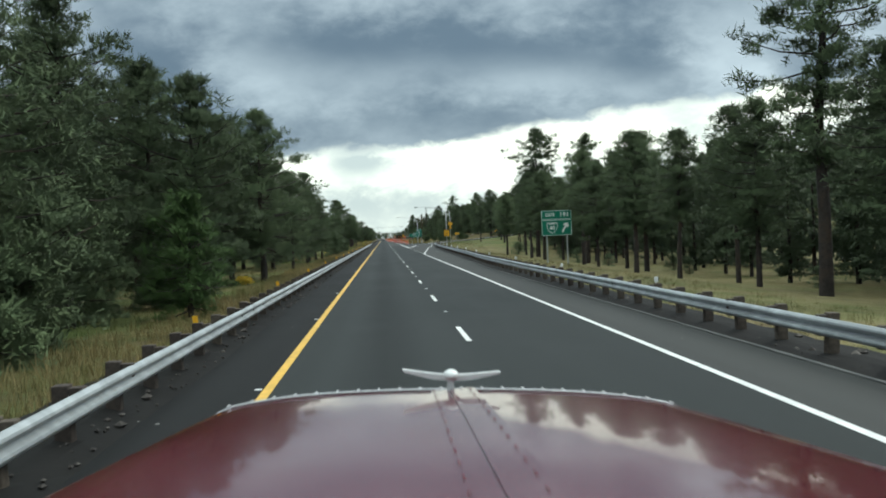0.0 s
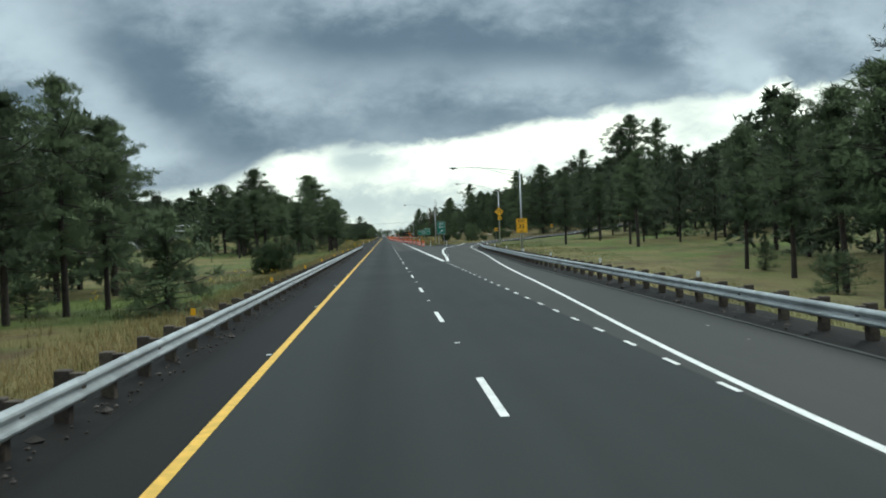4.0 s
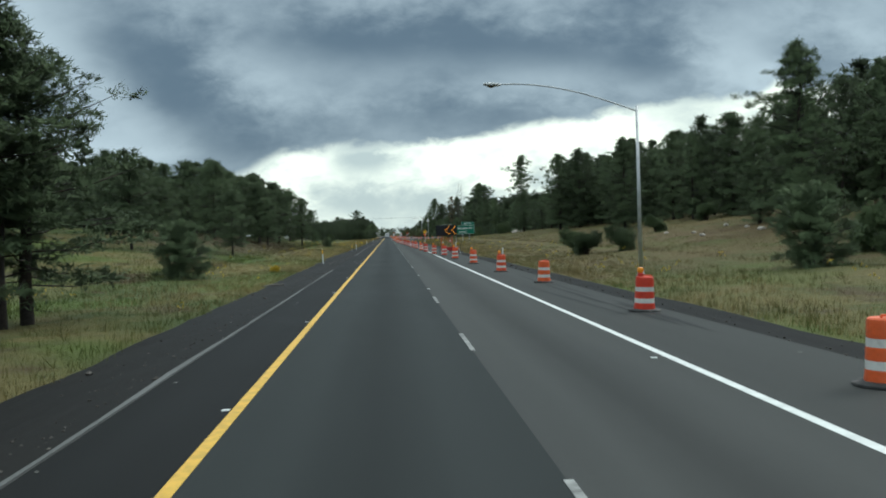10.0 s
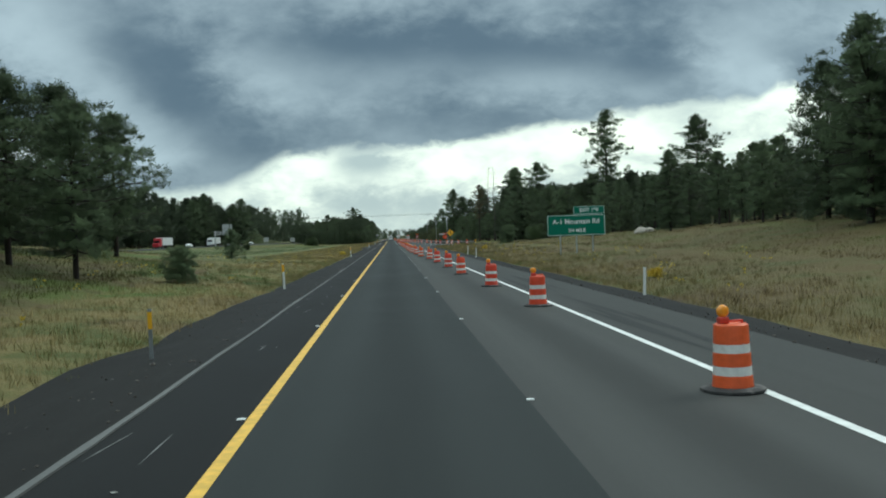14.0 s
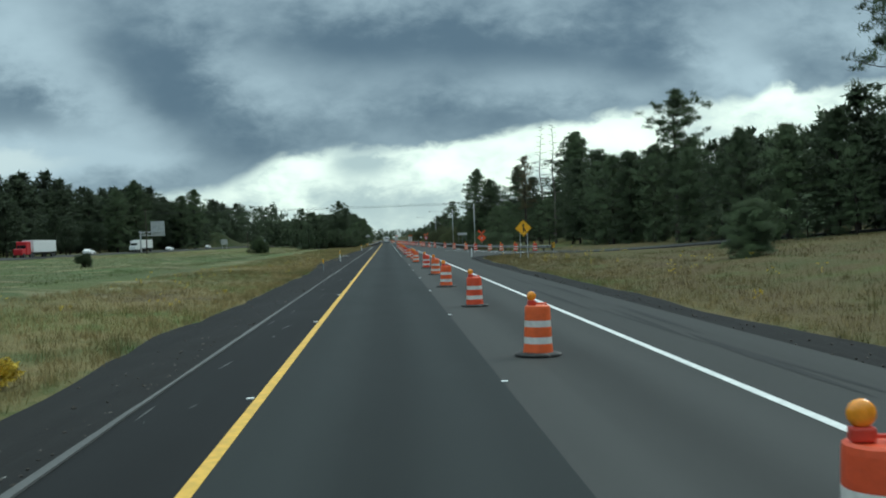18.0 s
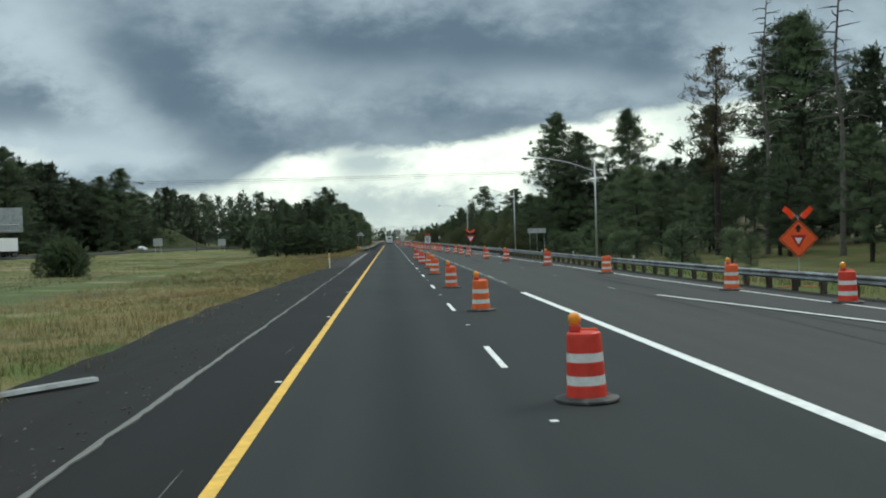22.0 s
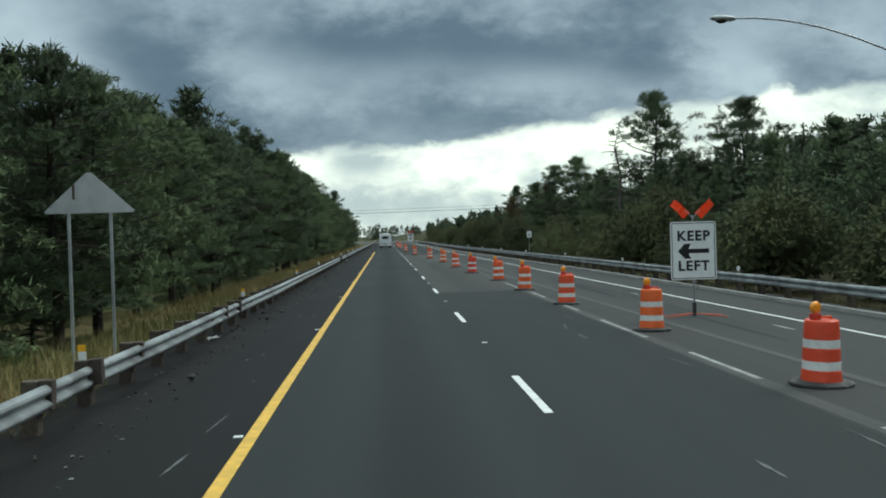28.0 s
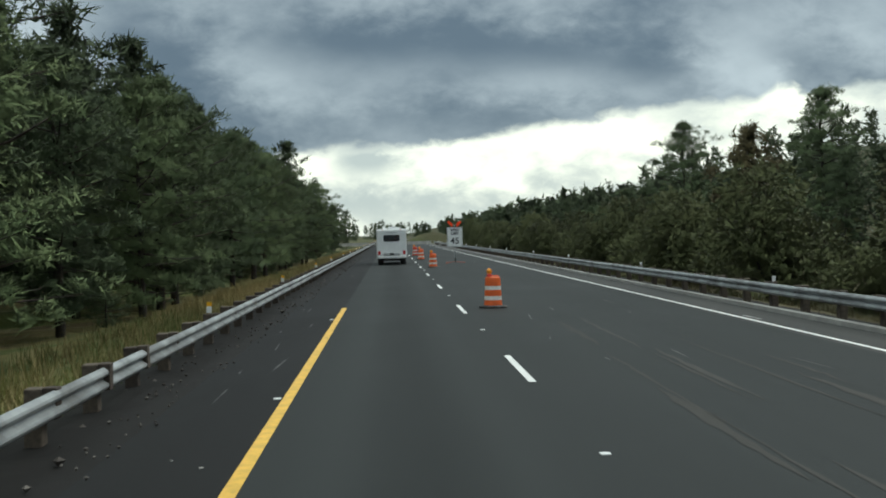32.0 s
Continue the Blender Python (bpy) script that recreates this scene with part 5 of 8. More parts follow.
PINE_LABELS = ("tall dark green pine with a bare lower trunk", "dense dark green pine standing in the roadside wood", "bushy dark green pine with low branches")


def tree(x, y, shape, scale=1.0, name="pine_tree", label="", group="", parts=("trunk", "crown"), wide=1.0, sink=0.1):
    e = thing(name, (x, y, land(x, y) - sink))
    turn = random.uniform(0, 360)
    e.matrix_basis = pose(x, y, land(x, y) - sink, 0, 0, turn) @ Matrix.Diagonal((scale * wide, scale * wide, scale, 1))
    put(parts[0], shape[0], None, e)
    put(parts[1], shape[1], None, e)
    return tagged(e, label or PINE_LABELS[1], "tree" if "tree" in name else "bush", group)


taken = []


def free(x, y, gap):
    for a, b in taken:
        if abs(b - y) < gap and (a - x) ** 2 + (b - y) ** 2 < gap * gap:
            return False
    taken.append((x, y))
    return True


def wood(x0, x1, y0, y1, step, shapes, heights, h0, h1, label, group, gap=2.6, skip=0.0, slope=0.0, broad=1.0, name="pine_tree"):
    """Trees strewn over a stretch; h0..h1 is the height that they reach."""
    ny, nx = max(1, int((y1 - y0) / step)), max(1, int(abs(x1 - x0) / step))
    for j in range(ny):
        for i in range(nx):
            if random.random() < skip:
                continue
            x = x0 + (x1 - x0) * (i + random.uniform(0.1, 0.9)) / nx
            y = y0 + (y1 - y0) * (j + random.uniform(0.1, 0.9)) / ny
            if not free(x, y, gap):
                continue
            k = random.randrange(len(shapes))
            tree(x, y, shapes[k], (random.uniform(h0, h1) + slope * i) / heights[k], label=label, group=group, wide=broad * random.uniform(0.9, 1.15), name=name)


def stand(places, shapes, heights, label, group="", broad=1.0):
    """Trees at known places: x, y, height."""
    for i, (x, y, h) in enumerate(places):
        taken.append((x, y))
        k = i % len(shapes)
        tree(x, y, shapes[k], h / heights[k], label=label, group=group, wide=broad)


# single trees that stand out
stand([(21.7, 42, 22), (25.3, 142.9, 20.8), (24.9, 726, 20.3), (56.6, 350.5, 20.5), (36.2, 596, 18.8), (36.7, 730, 20.6)], TALL, TALL_H, "very tall dark green pine rising above its neighbours")
tree(43.6, 687, TALL[2], 23.8 / 20, label="very tall dark green pine rising above its neighbours")
tree(45.0, 561, TALL[0], 25.5 / 22, label="very tall open-crowned pine on the hillside")
stand([(27.6, 847.5, 16.4), (35.5, 845, 14.4), (36.2, 776.5, 18), (29, 953, 12.6), (26.5, 880, 12.8), (27.4, 921.7, 11.2), (22.6, 877, 11.8), (30.6, 883, 10.8), (19.9, 874.8, 9.6)], FINE, FINE_H, "ragged dark green pine rising above the roadside oaks")

stand([(24, 102.5, 15.2), (45.6, 263.6, 21), (47.6, 255, 19), (66, 347.5, 17.5), (75.4, 342.4, 18.5), (-22, 899.5, 21.2), (63.7, 355, 15.4), (44.6, 265.8, 19)], [TALL[0], TALL[1]], [22, 20], "tall thin-crowned pine standing above the wood")
stand([(39.7, 322.5, 16.9), (37.4, 347.5, 16.2), (34, 441, 14.6), (41, 447, 14.4), (37, 437, 14.8), (42.5, 427, 13.2), (41.5, 431.5, 12.6), (44, 421, 13.6), (39.5, 452, 13.4), (55.7, 537, 19.5), (33.6, 484.6, 9.6), (32.6, 389, 12.4), (39, 360, 10.8), (44, 315, 14), (28.8, 728.5, 17.6), (44.5, 692, 24.6)], [TALL[2]], [20], "broad dense dark green pine at the wood's edge", broad=1.15)
stand([(-88, 805, 24.5), (-82, 872, 25), (-85, 862, 22), (-91, 815, 22), (-90, 790, 21)], [TALL[2]], [20], "tall dense pine across the opposing road", "far pines", 1.2)
MASS_ARRAYS = []
for tm, cm in MASS:
    buf = np.empty(len(cm.vertices) * 3, dtype=np.float32)
    cm.vertices.foreach_get("co", buf)
    MASS_ARRAYS.append(buf.reshape(-1, 3))


SCRUB_ARRAYS = [v[::1].reshape(-1, 3, 3)[::4].reshape(-1, 3) for v in MASS_ARRAYS]


def mass(name, label, regions, arrays=MASS_ARRAYS, stretch=1.0):
    """Woods behind the front rows, joined: crowns in one object, trunks in another."""
    rng = np.random.default_rng(len(regions) * 13 + len(name))
    crowns, tv, tf = [], [], []
    for x0, x1, y0, y1, step, h0, h1 in regions:
        n = max(1, int(abs(x1 - x0) * (y1 - y0) / step ** 2))
        for q in range(n):
            x, y = rng.uniform(min(x0, x1), max(x0, x1)), rng.uniform(y0, y1)
            if not free(x, y, step * 0.55):
                continue
            k = int(rng.integers(len(MASS)))
            h = rng.uniform(h0, h1)
            s, a = h / MASS_H[k], rng.uniform(0, 6.283)
            c, d = math.cos(a) * s, math.sin(a) * s
            v = arrays[k]
            z = land(x, y)
            w = rng.uniform(0.95, 1.2) * stretch
            crowns.append(np.stack([x + w * (v[:, 0] * c - v[:, 1] * d), y + w * (v[:, 0] * d + v[:, 1] * c), z + v[:, 2] * s], 1))
            b = len(tv)
            r = 0.016 * h
            for i in range(5):
                tv.append((x + r * math.cos(i * 1.2566), y + r * math.sin(i * 1.2566), z - 0.4))
            for i in range(5):
                tv.append((x + 0.25 * r * math.cos(i * 1.2566), y + 0.25 * r * math.sin(i * 1.2566), z + h * 0.85))
            tf += [(b + i, b + (i + 1) % 5, b + 5 + (i + 1) % 5, b + 5 + i) for i in range(5)]
    tagged(new(name, tri_mesh(name, np.concatenate(crowns), M_NEEDLE_FAR)), label, "trees", kind="stuff")
    tagged(raw(name + "_trunks", tv, tf, M_BARK), "dark trunks of the pine wood", "trees", kind="stuff")


# left wood at the start
stand([(-7.7, 57, 10.8), (-7.5, 36, 9.2), (-10, 39, 10.6), (-8.0, 78.5, 8.6), (-10.2, 82, 9.6), (-14, 89, 12.6), (-9.4, 92, 9.2), (-8.8, 105, 8.5), (-8.4, 110, 8), (-8.0, 115, 7.5), (-10.8, 54, 10.5), (-10.4, 61, 11), (-8.4, 63, 10), (-8.9, 20, 8.3), (-10, 28.6, 10.6), (-8.6, 100, 10)], FINE, FINE_H, "dense dark green pine close beside the guardrail", "roadside pines")
wood(-11, -19, 5, 98, 5.4, FINE, FINE_H, 9, 11.5, PINE_LABELS[1], "left wood", 3.0)
wood(-10, -19, 98, 165, 5.4, FINE, FINE_H, 7.5, 10, PINE_LABELS[1], "left wood", 3.0)
tree(-6.6, 30.5, YOUNG[0], 0.95, label="bright green young pine beside the guardrail")
for x, y, k in ((-9.6, 24, 1.25), (-11.2, 31.5, 1.2), (-8.8, 19.5, 1.0), (-8.8, 41, 0.8), (-12, 22, 1.4), (-9.2, 36.5, 0.7)):
    tree(x, y, ROUND, k, label="dense young pine under the taller trees", group="young pines")
tree(-7.5, 138, YOUNG[1], 1.15, label="young green pine at the wood's edge")
tree(-8.5, 176, JUNIPER[1], 0.9, name="bush", label="dark green bush beside the guardrail", parts=("stem", "foliage"))
# left clump beyond the clearing
stand([(-23.7, 253.3, 9.6), (-16.1, 247.6, 8.2), (-14.1, 254.2, 8.6), (-15.2, 257.5, 9), (-19.5, 277, 11), (-13.3, 262, 9.4), (-7.9, 258.2, 7.6), (-22, 272, 12.6), (-13.2, 273.6, 13.2), (-11.2, 296.8, 9.4), (-14.6, 288, 15), (-27.5, 301, 17.2), (-30, 275.5, 13), (-10, 270, 9.3), (-9.8, 275, 9.6), (-10.4, 281, 10.4), (-9.9, 288.5, 10)], BARE, BARE_H, "dark green pine in the grassy median clump", "median pines", 1.2)
stand([(-10.9, 298, 8.2)], FINE, FINE_H, "broad dense pine with a bare trunk in the meadow", broad=1.5)
stand([(-15.2, 359, 6.4), (-16.4, 393.5, 6.5), (-21, 380, 9.5), (-20.9, 399, 9), (-14.4, 421.5, 8), (-24, 366, 6.2), (-22.5, 387.6, 10), (-22.5, 350, 7.4), (-18.4, 424, 9), (-20.5, 409, 9.9), (-18.8, 403, 8.6), (-18, 396, 8.3), (-17.2, 412, 8.4)], BUSHY, BUSHY_H, "bushy round-crowned pine on the grassy bank", "bank pines", 0.95)
wood(-17, -28, 250, 300, 6.0, BARE, BARE_H, 9.5, 12, PINE_LABELS[0], "median pines", 3.0, broad=1.3)
wood(-26, -46, 300, 345, 9, NEAR, NEAR_H, 7, 9, PINE_LABELS[2], "median pines", 4.5, 0.1)
wood(-24.5, -46, 345, 395, 6.5, NEAR, NEAR_H, 6, 9, PINE_LABELS[2], "median pines", 4.5, 0.15)
stand([(-24, 432, 11.5), (-21, 438, 10.5), (-18.5, 441, 9.5), (-27, 424, 11), (-31, 417, 11.5), (-25, 412, 10), (-34, 428, 11.5), (-29, 402, 10.5)], BUSHY, BUSHY_H, "bushy pine on the grassy bank", "bank pines")
wood(-27, -44, 395, 450, 7.0, NEAR, NEAR_H, 9, 11.5, PINE_LABELS[2], "bank pines", 4.0)
tree(-11.8, 322, ROUND, 0.95, label="round young pine alone in the meadow")
tree(20.9, 537.5, ROUND, 0.9, label="dense dark young pine alone on the grassy slope")
tree(20.6, 311.4, ROUND, 1.12, label="bushy young pine alone on the grassy slope")
tree(-10.3, 424, ROUND, 0.5, label="small round pine beside the shoulder")
tree(-25.6, 667, JUNIPER[1], 1.1, name="bush", label="lone dark bush in the open meadow", parts=("stem", "foliage"))
tree(-34, 590, JUNIPER[0], 0.6, name="bush", label="low dark bush in the open meadow", parts=("stem", "foliage"))
tree(-16, 470, YOUNG[1], 0.9, label="small thin pine in the meadow")
# left wood at the end
wood(-9.4, -12, 884, 985, 4.6, BRIGHTENED, BRIGHTENED_H, 8.5, 10.5, PINE_LABELS[2], "left forest wall", 2.6)
stand([(-15.2, 881, 14.2), (-12.6, 872, 11.5), (-15.2, 866, 12.5), (-13.4, 858, 11), (-11.6, 889, 12.5)], BARE, BARE_H, "large dark pine with a bare trunk at the forest's edge", "left forest wall", 1.3)
wood(-11.5, -15, 850, 878, 5.4, BRIGHTENED, BRIGHTENED_H, 8.5, 10.5, PINE_LABELS[2], "left forest wall", 3.4, 0.2)
for a, b, k in ((770, 800, 0.7), (800, 830, 1.6), (830, 852, 2.6)):
    wood(-8.6, -11.5, a, b, 4.4, BRIGHTENED, BRIGHTENED_H, 6.4 + k, 7.6 + k * 1.1, PINE_LABELS[2], "left forest wall", 2.4)
# right wood at the start
wood(18.5, 27, 24, 168, 5.0, BARE, BARE_H, 9.2, 11.6, PINE_LABELS[0], "right wood", 3.2, 0.1)
wood(23, 34, 182, 232, 6.0, BARE, BARE_H, 7.8, 10.2, PINE_LABELS[0], "ramp-side pines", 3.8, 0.3)
# wood on the rise past the exit
wood(46, 55, 325, 395, 5.6, DENSE, DENSE_H, 12, 15.5, PINE_LABELS[1], "hillside pines", 3.4)
wood(39, 49, 385, 462, 5.4, DENSE, DENSE_H, 11.5, 14.5, PINE_LABELS[1], "hillside pines", 3.4)
wood(38, 49, 462, 560, 5.4, NEAR, NEAR_H, 7.5, 10, PINE_LABELS[1], "hillside pines", 3.4)
wood(33, 43, 560, 602, 5.2, DENSE, DENSE_H, 9.4, 11.6, PINE_LABELS[1], "hillside pines", 3.4)
wood(33, 43, 602, 640, 5.0, DENSE, DENSE_H, 12, 14.4, PINE_LABELS[1], "hillside pines", 3.4)
for x, y, k, s in ((16.8, 343, 0, 0.72), (19.7, 342.5, 0, 0.8), (28.2, 319, 1, 0.9), (30.5, 322, 0, 0.65), (29, 556, 1, 1.0), (33, 520, 1, 1.1), (23.2, 308.5, 0, 0.55), (41.3, 381.5, 0, 0.9), (32, 373, 0, 0.75), (17.2, 349.5, 0, 0.8)):
    tree(x, y, JUNIPER[k], s, name="bush", label="round dark juniper bush on the grassy slope", group="junipers", parts=("stem", "foliage"))
# right wood past the entry ramp
wood(24, 33, 645, 690, 5.8, FINE, FINE_H, 6.5, 9, PINE_LABELS[1], "right roadside wood", 3.2)
wood(23, 33, 690, 760, 5.6, FINE, FINE_H, 8, 11, PINE_LABELS[1], "right roadside wood", 3.2)
wood(22, 30, 760, 885, 6.6, NEAR, NEAR_H, 7.5, 10, PINE_LABELS[1], "right hillside wood", 3.4)
wood(22, 30, 885, 990, 6.6, NEAR, NEAR_H, 5.2, 7.4, PINE_LABELS[1], "right hillside wood", 3.4)
FULL_ARRAYS = []
for tm, cm in (NEAR[1], NEAR[0], NEAR[5]):
    buf = np.empty(len(cm.vertices) * 3, dtype=np.float32)
    cm.vertices.foreach_get("co", buf)
    buf = buf.reshape(-1, 3, 3)
    mid = buf.mean(1, keepdims=True)
    FULL_ARRAYS.append((mid + (buf - mid) * np.float32(1.35))[::2].reshape(-1, 3))
mass("second_row_pines", "dense dark green pines right behind the front row", [(27, 33, 24, 175, 5.4, 10, 13), (33, 40, 185, 262, 6.4, 9, 11.5), (33, 40, 640, 688, 5.6, 13, 16), (34, 40, 690, 705, 6.0, 9, 12), (33, 46, 705, 770, 6.2, 9.5, 12.5), (46, 60, 705, 770, 6.4, 10, 13), (-12, -16, 878, 985, 4.8, 11.5, 13.5), (-13, -16, 852, 878, 4.8, 11, 13), (-11.5, -15, 770, 800, 4.4, 9.2, 10.4), (-11.5, -15, 800, 830, 4.4, 10, 11.5), (-11.5, -15, 830, 852, 4.4, 10.8, 12.2), (-15, -19, 772, 825, 4.2, 10.2, 11.8), (-15, -19, 825, 1000, 4.2, 13, 14.8), (-19, -24, 774, 830, 4.4, 9, 10.8), (-19, -24, 830, 1000, 4.8, 12.5, 14.5), (55, 63, 325, 400, 6.0, 13, 17), (49, 56, 400, 465, 6.0, 12, 16), (49, 56, 465, 560, 6.0, 8, 11)], FULL_ARRAYS)
mass("pine_wood", "dense dark green pine wood behind the front rows", [(-19, -46, -5, 178, 5.8, 11, 14), (-24, -36, 264, 300, 6, 10, 12.5), (-42, -60, 395, 450, 7, 12, 14),  (-24, -27, 772, 800, 3.6, 7, 9), (-24, -30, 800, 1010, 5, 12.5, 14.5), (-30, -44, 900, 1010, 6, 13, 15), (-9, -40, 1010, 1090, 6.5, 8, 11)])
mass("hill_wood", "dense dark green pine wood on the hillside", [(33, 52, 8, 185, 6.0, 11, 14), (40, 62, 190, 262, 6.5, 10, 13), (60, 96, 258, 318, 8, 11, 15), (63, 80, 325, 400, 6.4, 13, 17), (56, 74, 400, 465, 6.4, 12, 16), (56, 74, 465, 560, 6.4, 8.5, 11.5), (43, 74, 560, 602, 6.2, 10.5, 13), (43, 74, 602, 640, 6.2, 13, 16), (40, 60, 640, 690, 6.0, 14, 17), (42, 60, 690, 705, 6.0, 10, 13), (30, 76, 770, 880, 6.0, 7.5, 11), (30, 76, 880, 1040, 6.0, 5, 7.6)])
FAR_ARRAYS = []
for v in FULL_ARRAYS:
    v = v.reshape(-1, 3, 3)[::2]
    mid = v.mean(1, keepdims=True)
    FAR_ARRAYS.append((mid + (v - mid) * np.float32(1.35)).reshape(-1, 3))
# no trees on the near side of the knoll
taken += [(-93 + 2.4 * i, 962 + 2.4 * j) for i in range(-9, 10) for j in range(-6, 3)]
mass("far_pine_wood", "distant dark green pine wood across the opposing road", [(-92, -120, 230, 420, 7.6, 20, 26), (-96, -124, 420, 560, 7.8, 15.5, 20.5), (-100, -132, 560, 800, 7.4, 18, 25), (-92, -130, 800, 1060, 7.8, 18, 24), (-90, -100, 420, 1060, 5.2, 9, 13), (-132, -150, 420, 1060, 7.5, 16, 22)], FAR_ARRAYS, 1.3)
for x0, x1, y0, y1, step, h0, h1 in ((-9.5, -18, 8, 170, 8.5, 1.0, 2.2), (19, 28, 30, 170, 9, 1.0, 2.2), (-10, -18, 246, 298, 4.4, 1.8, 3.6), (21, 25, 648, 770, 4.2, 1.8, 3.6), (-8.8, -11.5, 775, 852, 6.4, 1.2, 2.4), (-10, -14, 855, 985, 6.0, 1.2, 2.6)):
    wood(x0, x1, y0, y1, step, SAPLING, [3.0, 2.4], h0, h1, "low dark green pine sapling at the wood's edge", "saplings", 1.6, 0.1, name="sapling_tree")
wood(-9.6, -20, 762, 776, 3.2, FINE, FINE_H, 4.6, 6.6, PINE_LABELS[2], "left forest wall", 2.0, broad=1.25)
mass("undergrowth", "low dark pine scrub along the wood's edge", [(34, 40, 555, 640, 3.4, 2, 4), (40, 45, 390, 560, 4.0, 2, 4), (47, 52, 325, 390, 4.0, 2, 4), (26, 34, 770, 1000, 3.6, 3, 5.5), (-30, -40, 400, 445, 4, 2, 3.5)], SCRUB_ARRAYS, 1.7)
for k in range(44):
    y = 728 + 7.0 * k + random.uniform(-2, 2)
    tree(XR(y) + random.uniform(4.6, 7.5), y, OAKS[k % 2], random.uniform(0.74, 1.06), name="oak_tree", label="low olive-green oak thicket behind the guardrail", group="roadside oaks", parts=("stem", "foliage"))
for x, y, h in ((24, 925, 9.5), (27, 905, 10.5)):
    tree(x, y, BROWNED[0], h / 12, label="half-dead pine with browned needles")
tree(30, 676, BROWNED[1], 19 / 16, label="tall dying pine with thin browned needles")


def snag(x, y, h, seed):
    rng = np.random.default_rng(seed)
    bm = bmesh.new()
    pts = [Vector((rng.normal(0, 0.12) * i, rng.normal(0, 0.12) * i, h * i / 5 - (0.5 if i == 0 else 0))) for i in range(6)]
    for i in range(5):
        tube(bm, pts[i], pts[i + 1], 0.24 * (1 - i / 5.3), 0.24 * (1 - (i + 1) / 5.3), 7, False)
    trunk = thing("dead_tree", (x, y, land(x, y)))
    part("trunk", bm, M_DEAD, trunk, smooth_faces=True)
    for j in range(36):
        f = 0.42 + 0.57 * j / 36
        u = f * 5
        base = pts[int(u)].lerp(pts[min(5, int(u) + 1)], u - int(u))
        a = j * 2.4 + rng.uniform(-0.4, 0.4)
        l = (1 - f) * 3.6 + 0.6
        bm = bmesh.new()
        m1 = base + Vector((math.cos(a), math.sin(a), rng.uniform(-0.1, 0.3))) * l * 0.5
        m2 = m1 + Vector((math.cos(a + 0.3), math.sin(a + 0.3), rng.uniform(-0.5, 0.3))) * l * 0.5
        tube(bm, base, m1, 0.065, 0.045, 5, False)
        tube(bm, m1, m2, 0.045, 0.012, 5, False)
        tube(bm, m1, m1 + (m2 - m1) * 0.6 + Vector((rng.normal(0, 0.3), rng.normal(0, 0.3), 0.1)), 0.03, 0.01, 4, False)
        part("limb", bm, M_DEAD, trunk)
    tagged(trunk, "bare grey dead pine with broken limbs", "tree")


snag(33.1, 659.7, 23.8, 1)
snag(32.6, 671.5, 25, 2)
snag(34, 152.6, 17.6, 3)
snag(24, 847.5, 14.2, 4)


def far_woods():
    """Distant pines on both sides, one mass."""
    rng = np.random.default_rng(77)
    c, o, s = [], [], []

    def add(x, y, h):
        z = land(x, y)
        r = h * 0.17
        for q in range(46):
            u = rng.uniform(0.12, 1.0)
            a = rng.uniform(0, 6.283)
            rr = r * min(1.0, 1.15 * (1 - u) ** 0.7 + 0.08) * rng.uniform(0.35, 1.1)
            c.append((x + rr * math.cos(a), y + rr * math.sin(a), z + h * u))
            o.append((math.cos(a) * 0.7, math.sin(a) * 0.7, 0.7))
            s.append(1.25 * rng.uniform(0.7, 1.2))
    for k in range(110):
        y = rng.uniform(980, 1250)
        add(rng.uniform(-95, -24), y, rng.uniform(11, 17))
    for k in range(60):
        add(rng.uniform(-60, -44), rng.uniform(930, 1000), rng.uniform(11, 14))
    for k in range(70):
        add(rng.uniform(-112, -58), rng.uniform(940, 1030), rng.uniform(18, 24))
    for k in range(300):
        y = rng.uniform(180, 1250)
        add(rng.uniform(95, 170), y, rng.uniform(12, 17))
    for k in range(150):
        y = rng.uniform(1040, 1320)
        add(rng.uniform(22, 95), y, rng.uniform(5.5, 9))
    for k in range(120):
        y = rng.uniform(1340, 1620)
        add(rng.uniform(-110, 130), y, rng.uniform(8, 13))
    for k in range(120):
        a = rng.uniform(0, 3.14)
        add(-math.cos(a) * rng.uniform(40, 160), -25 - 80 * math.sin(a) - rng.uniform(0, 20), rng.uniform(12, 17))
    me = tri_mesh("far_woods", tufts(rng, np.array(c), np.array(o), np.array(s), 3, 0.3), M_NEEDLE_FAR)
    tagged(new("far_woods", me), "distant dark green pine woods", "trees", kind="stuff")


far_woods()


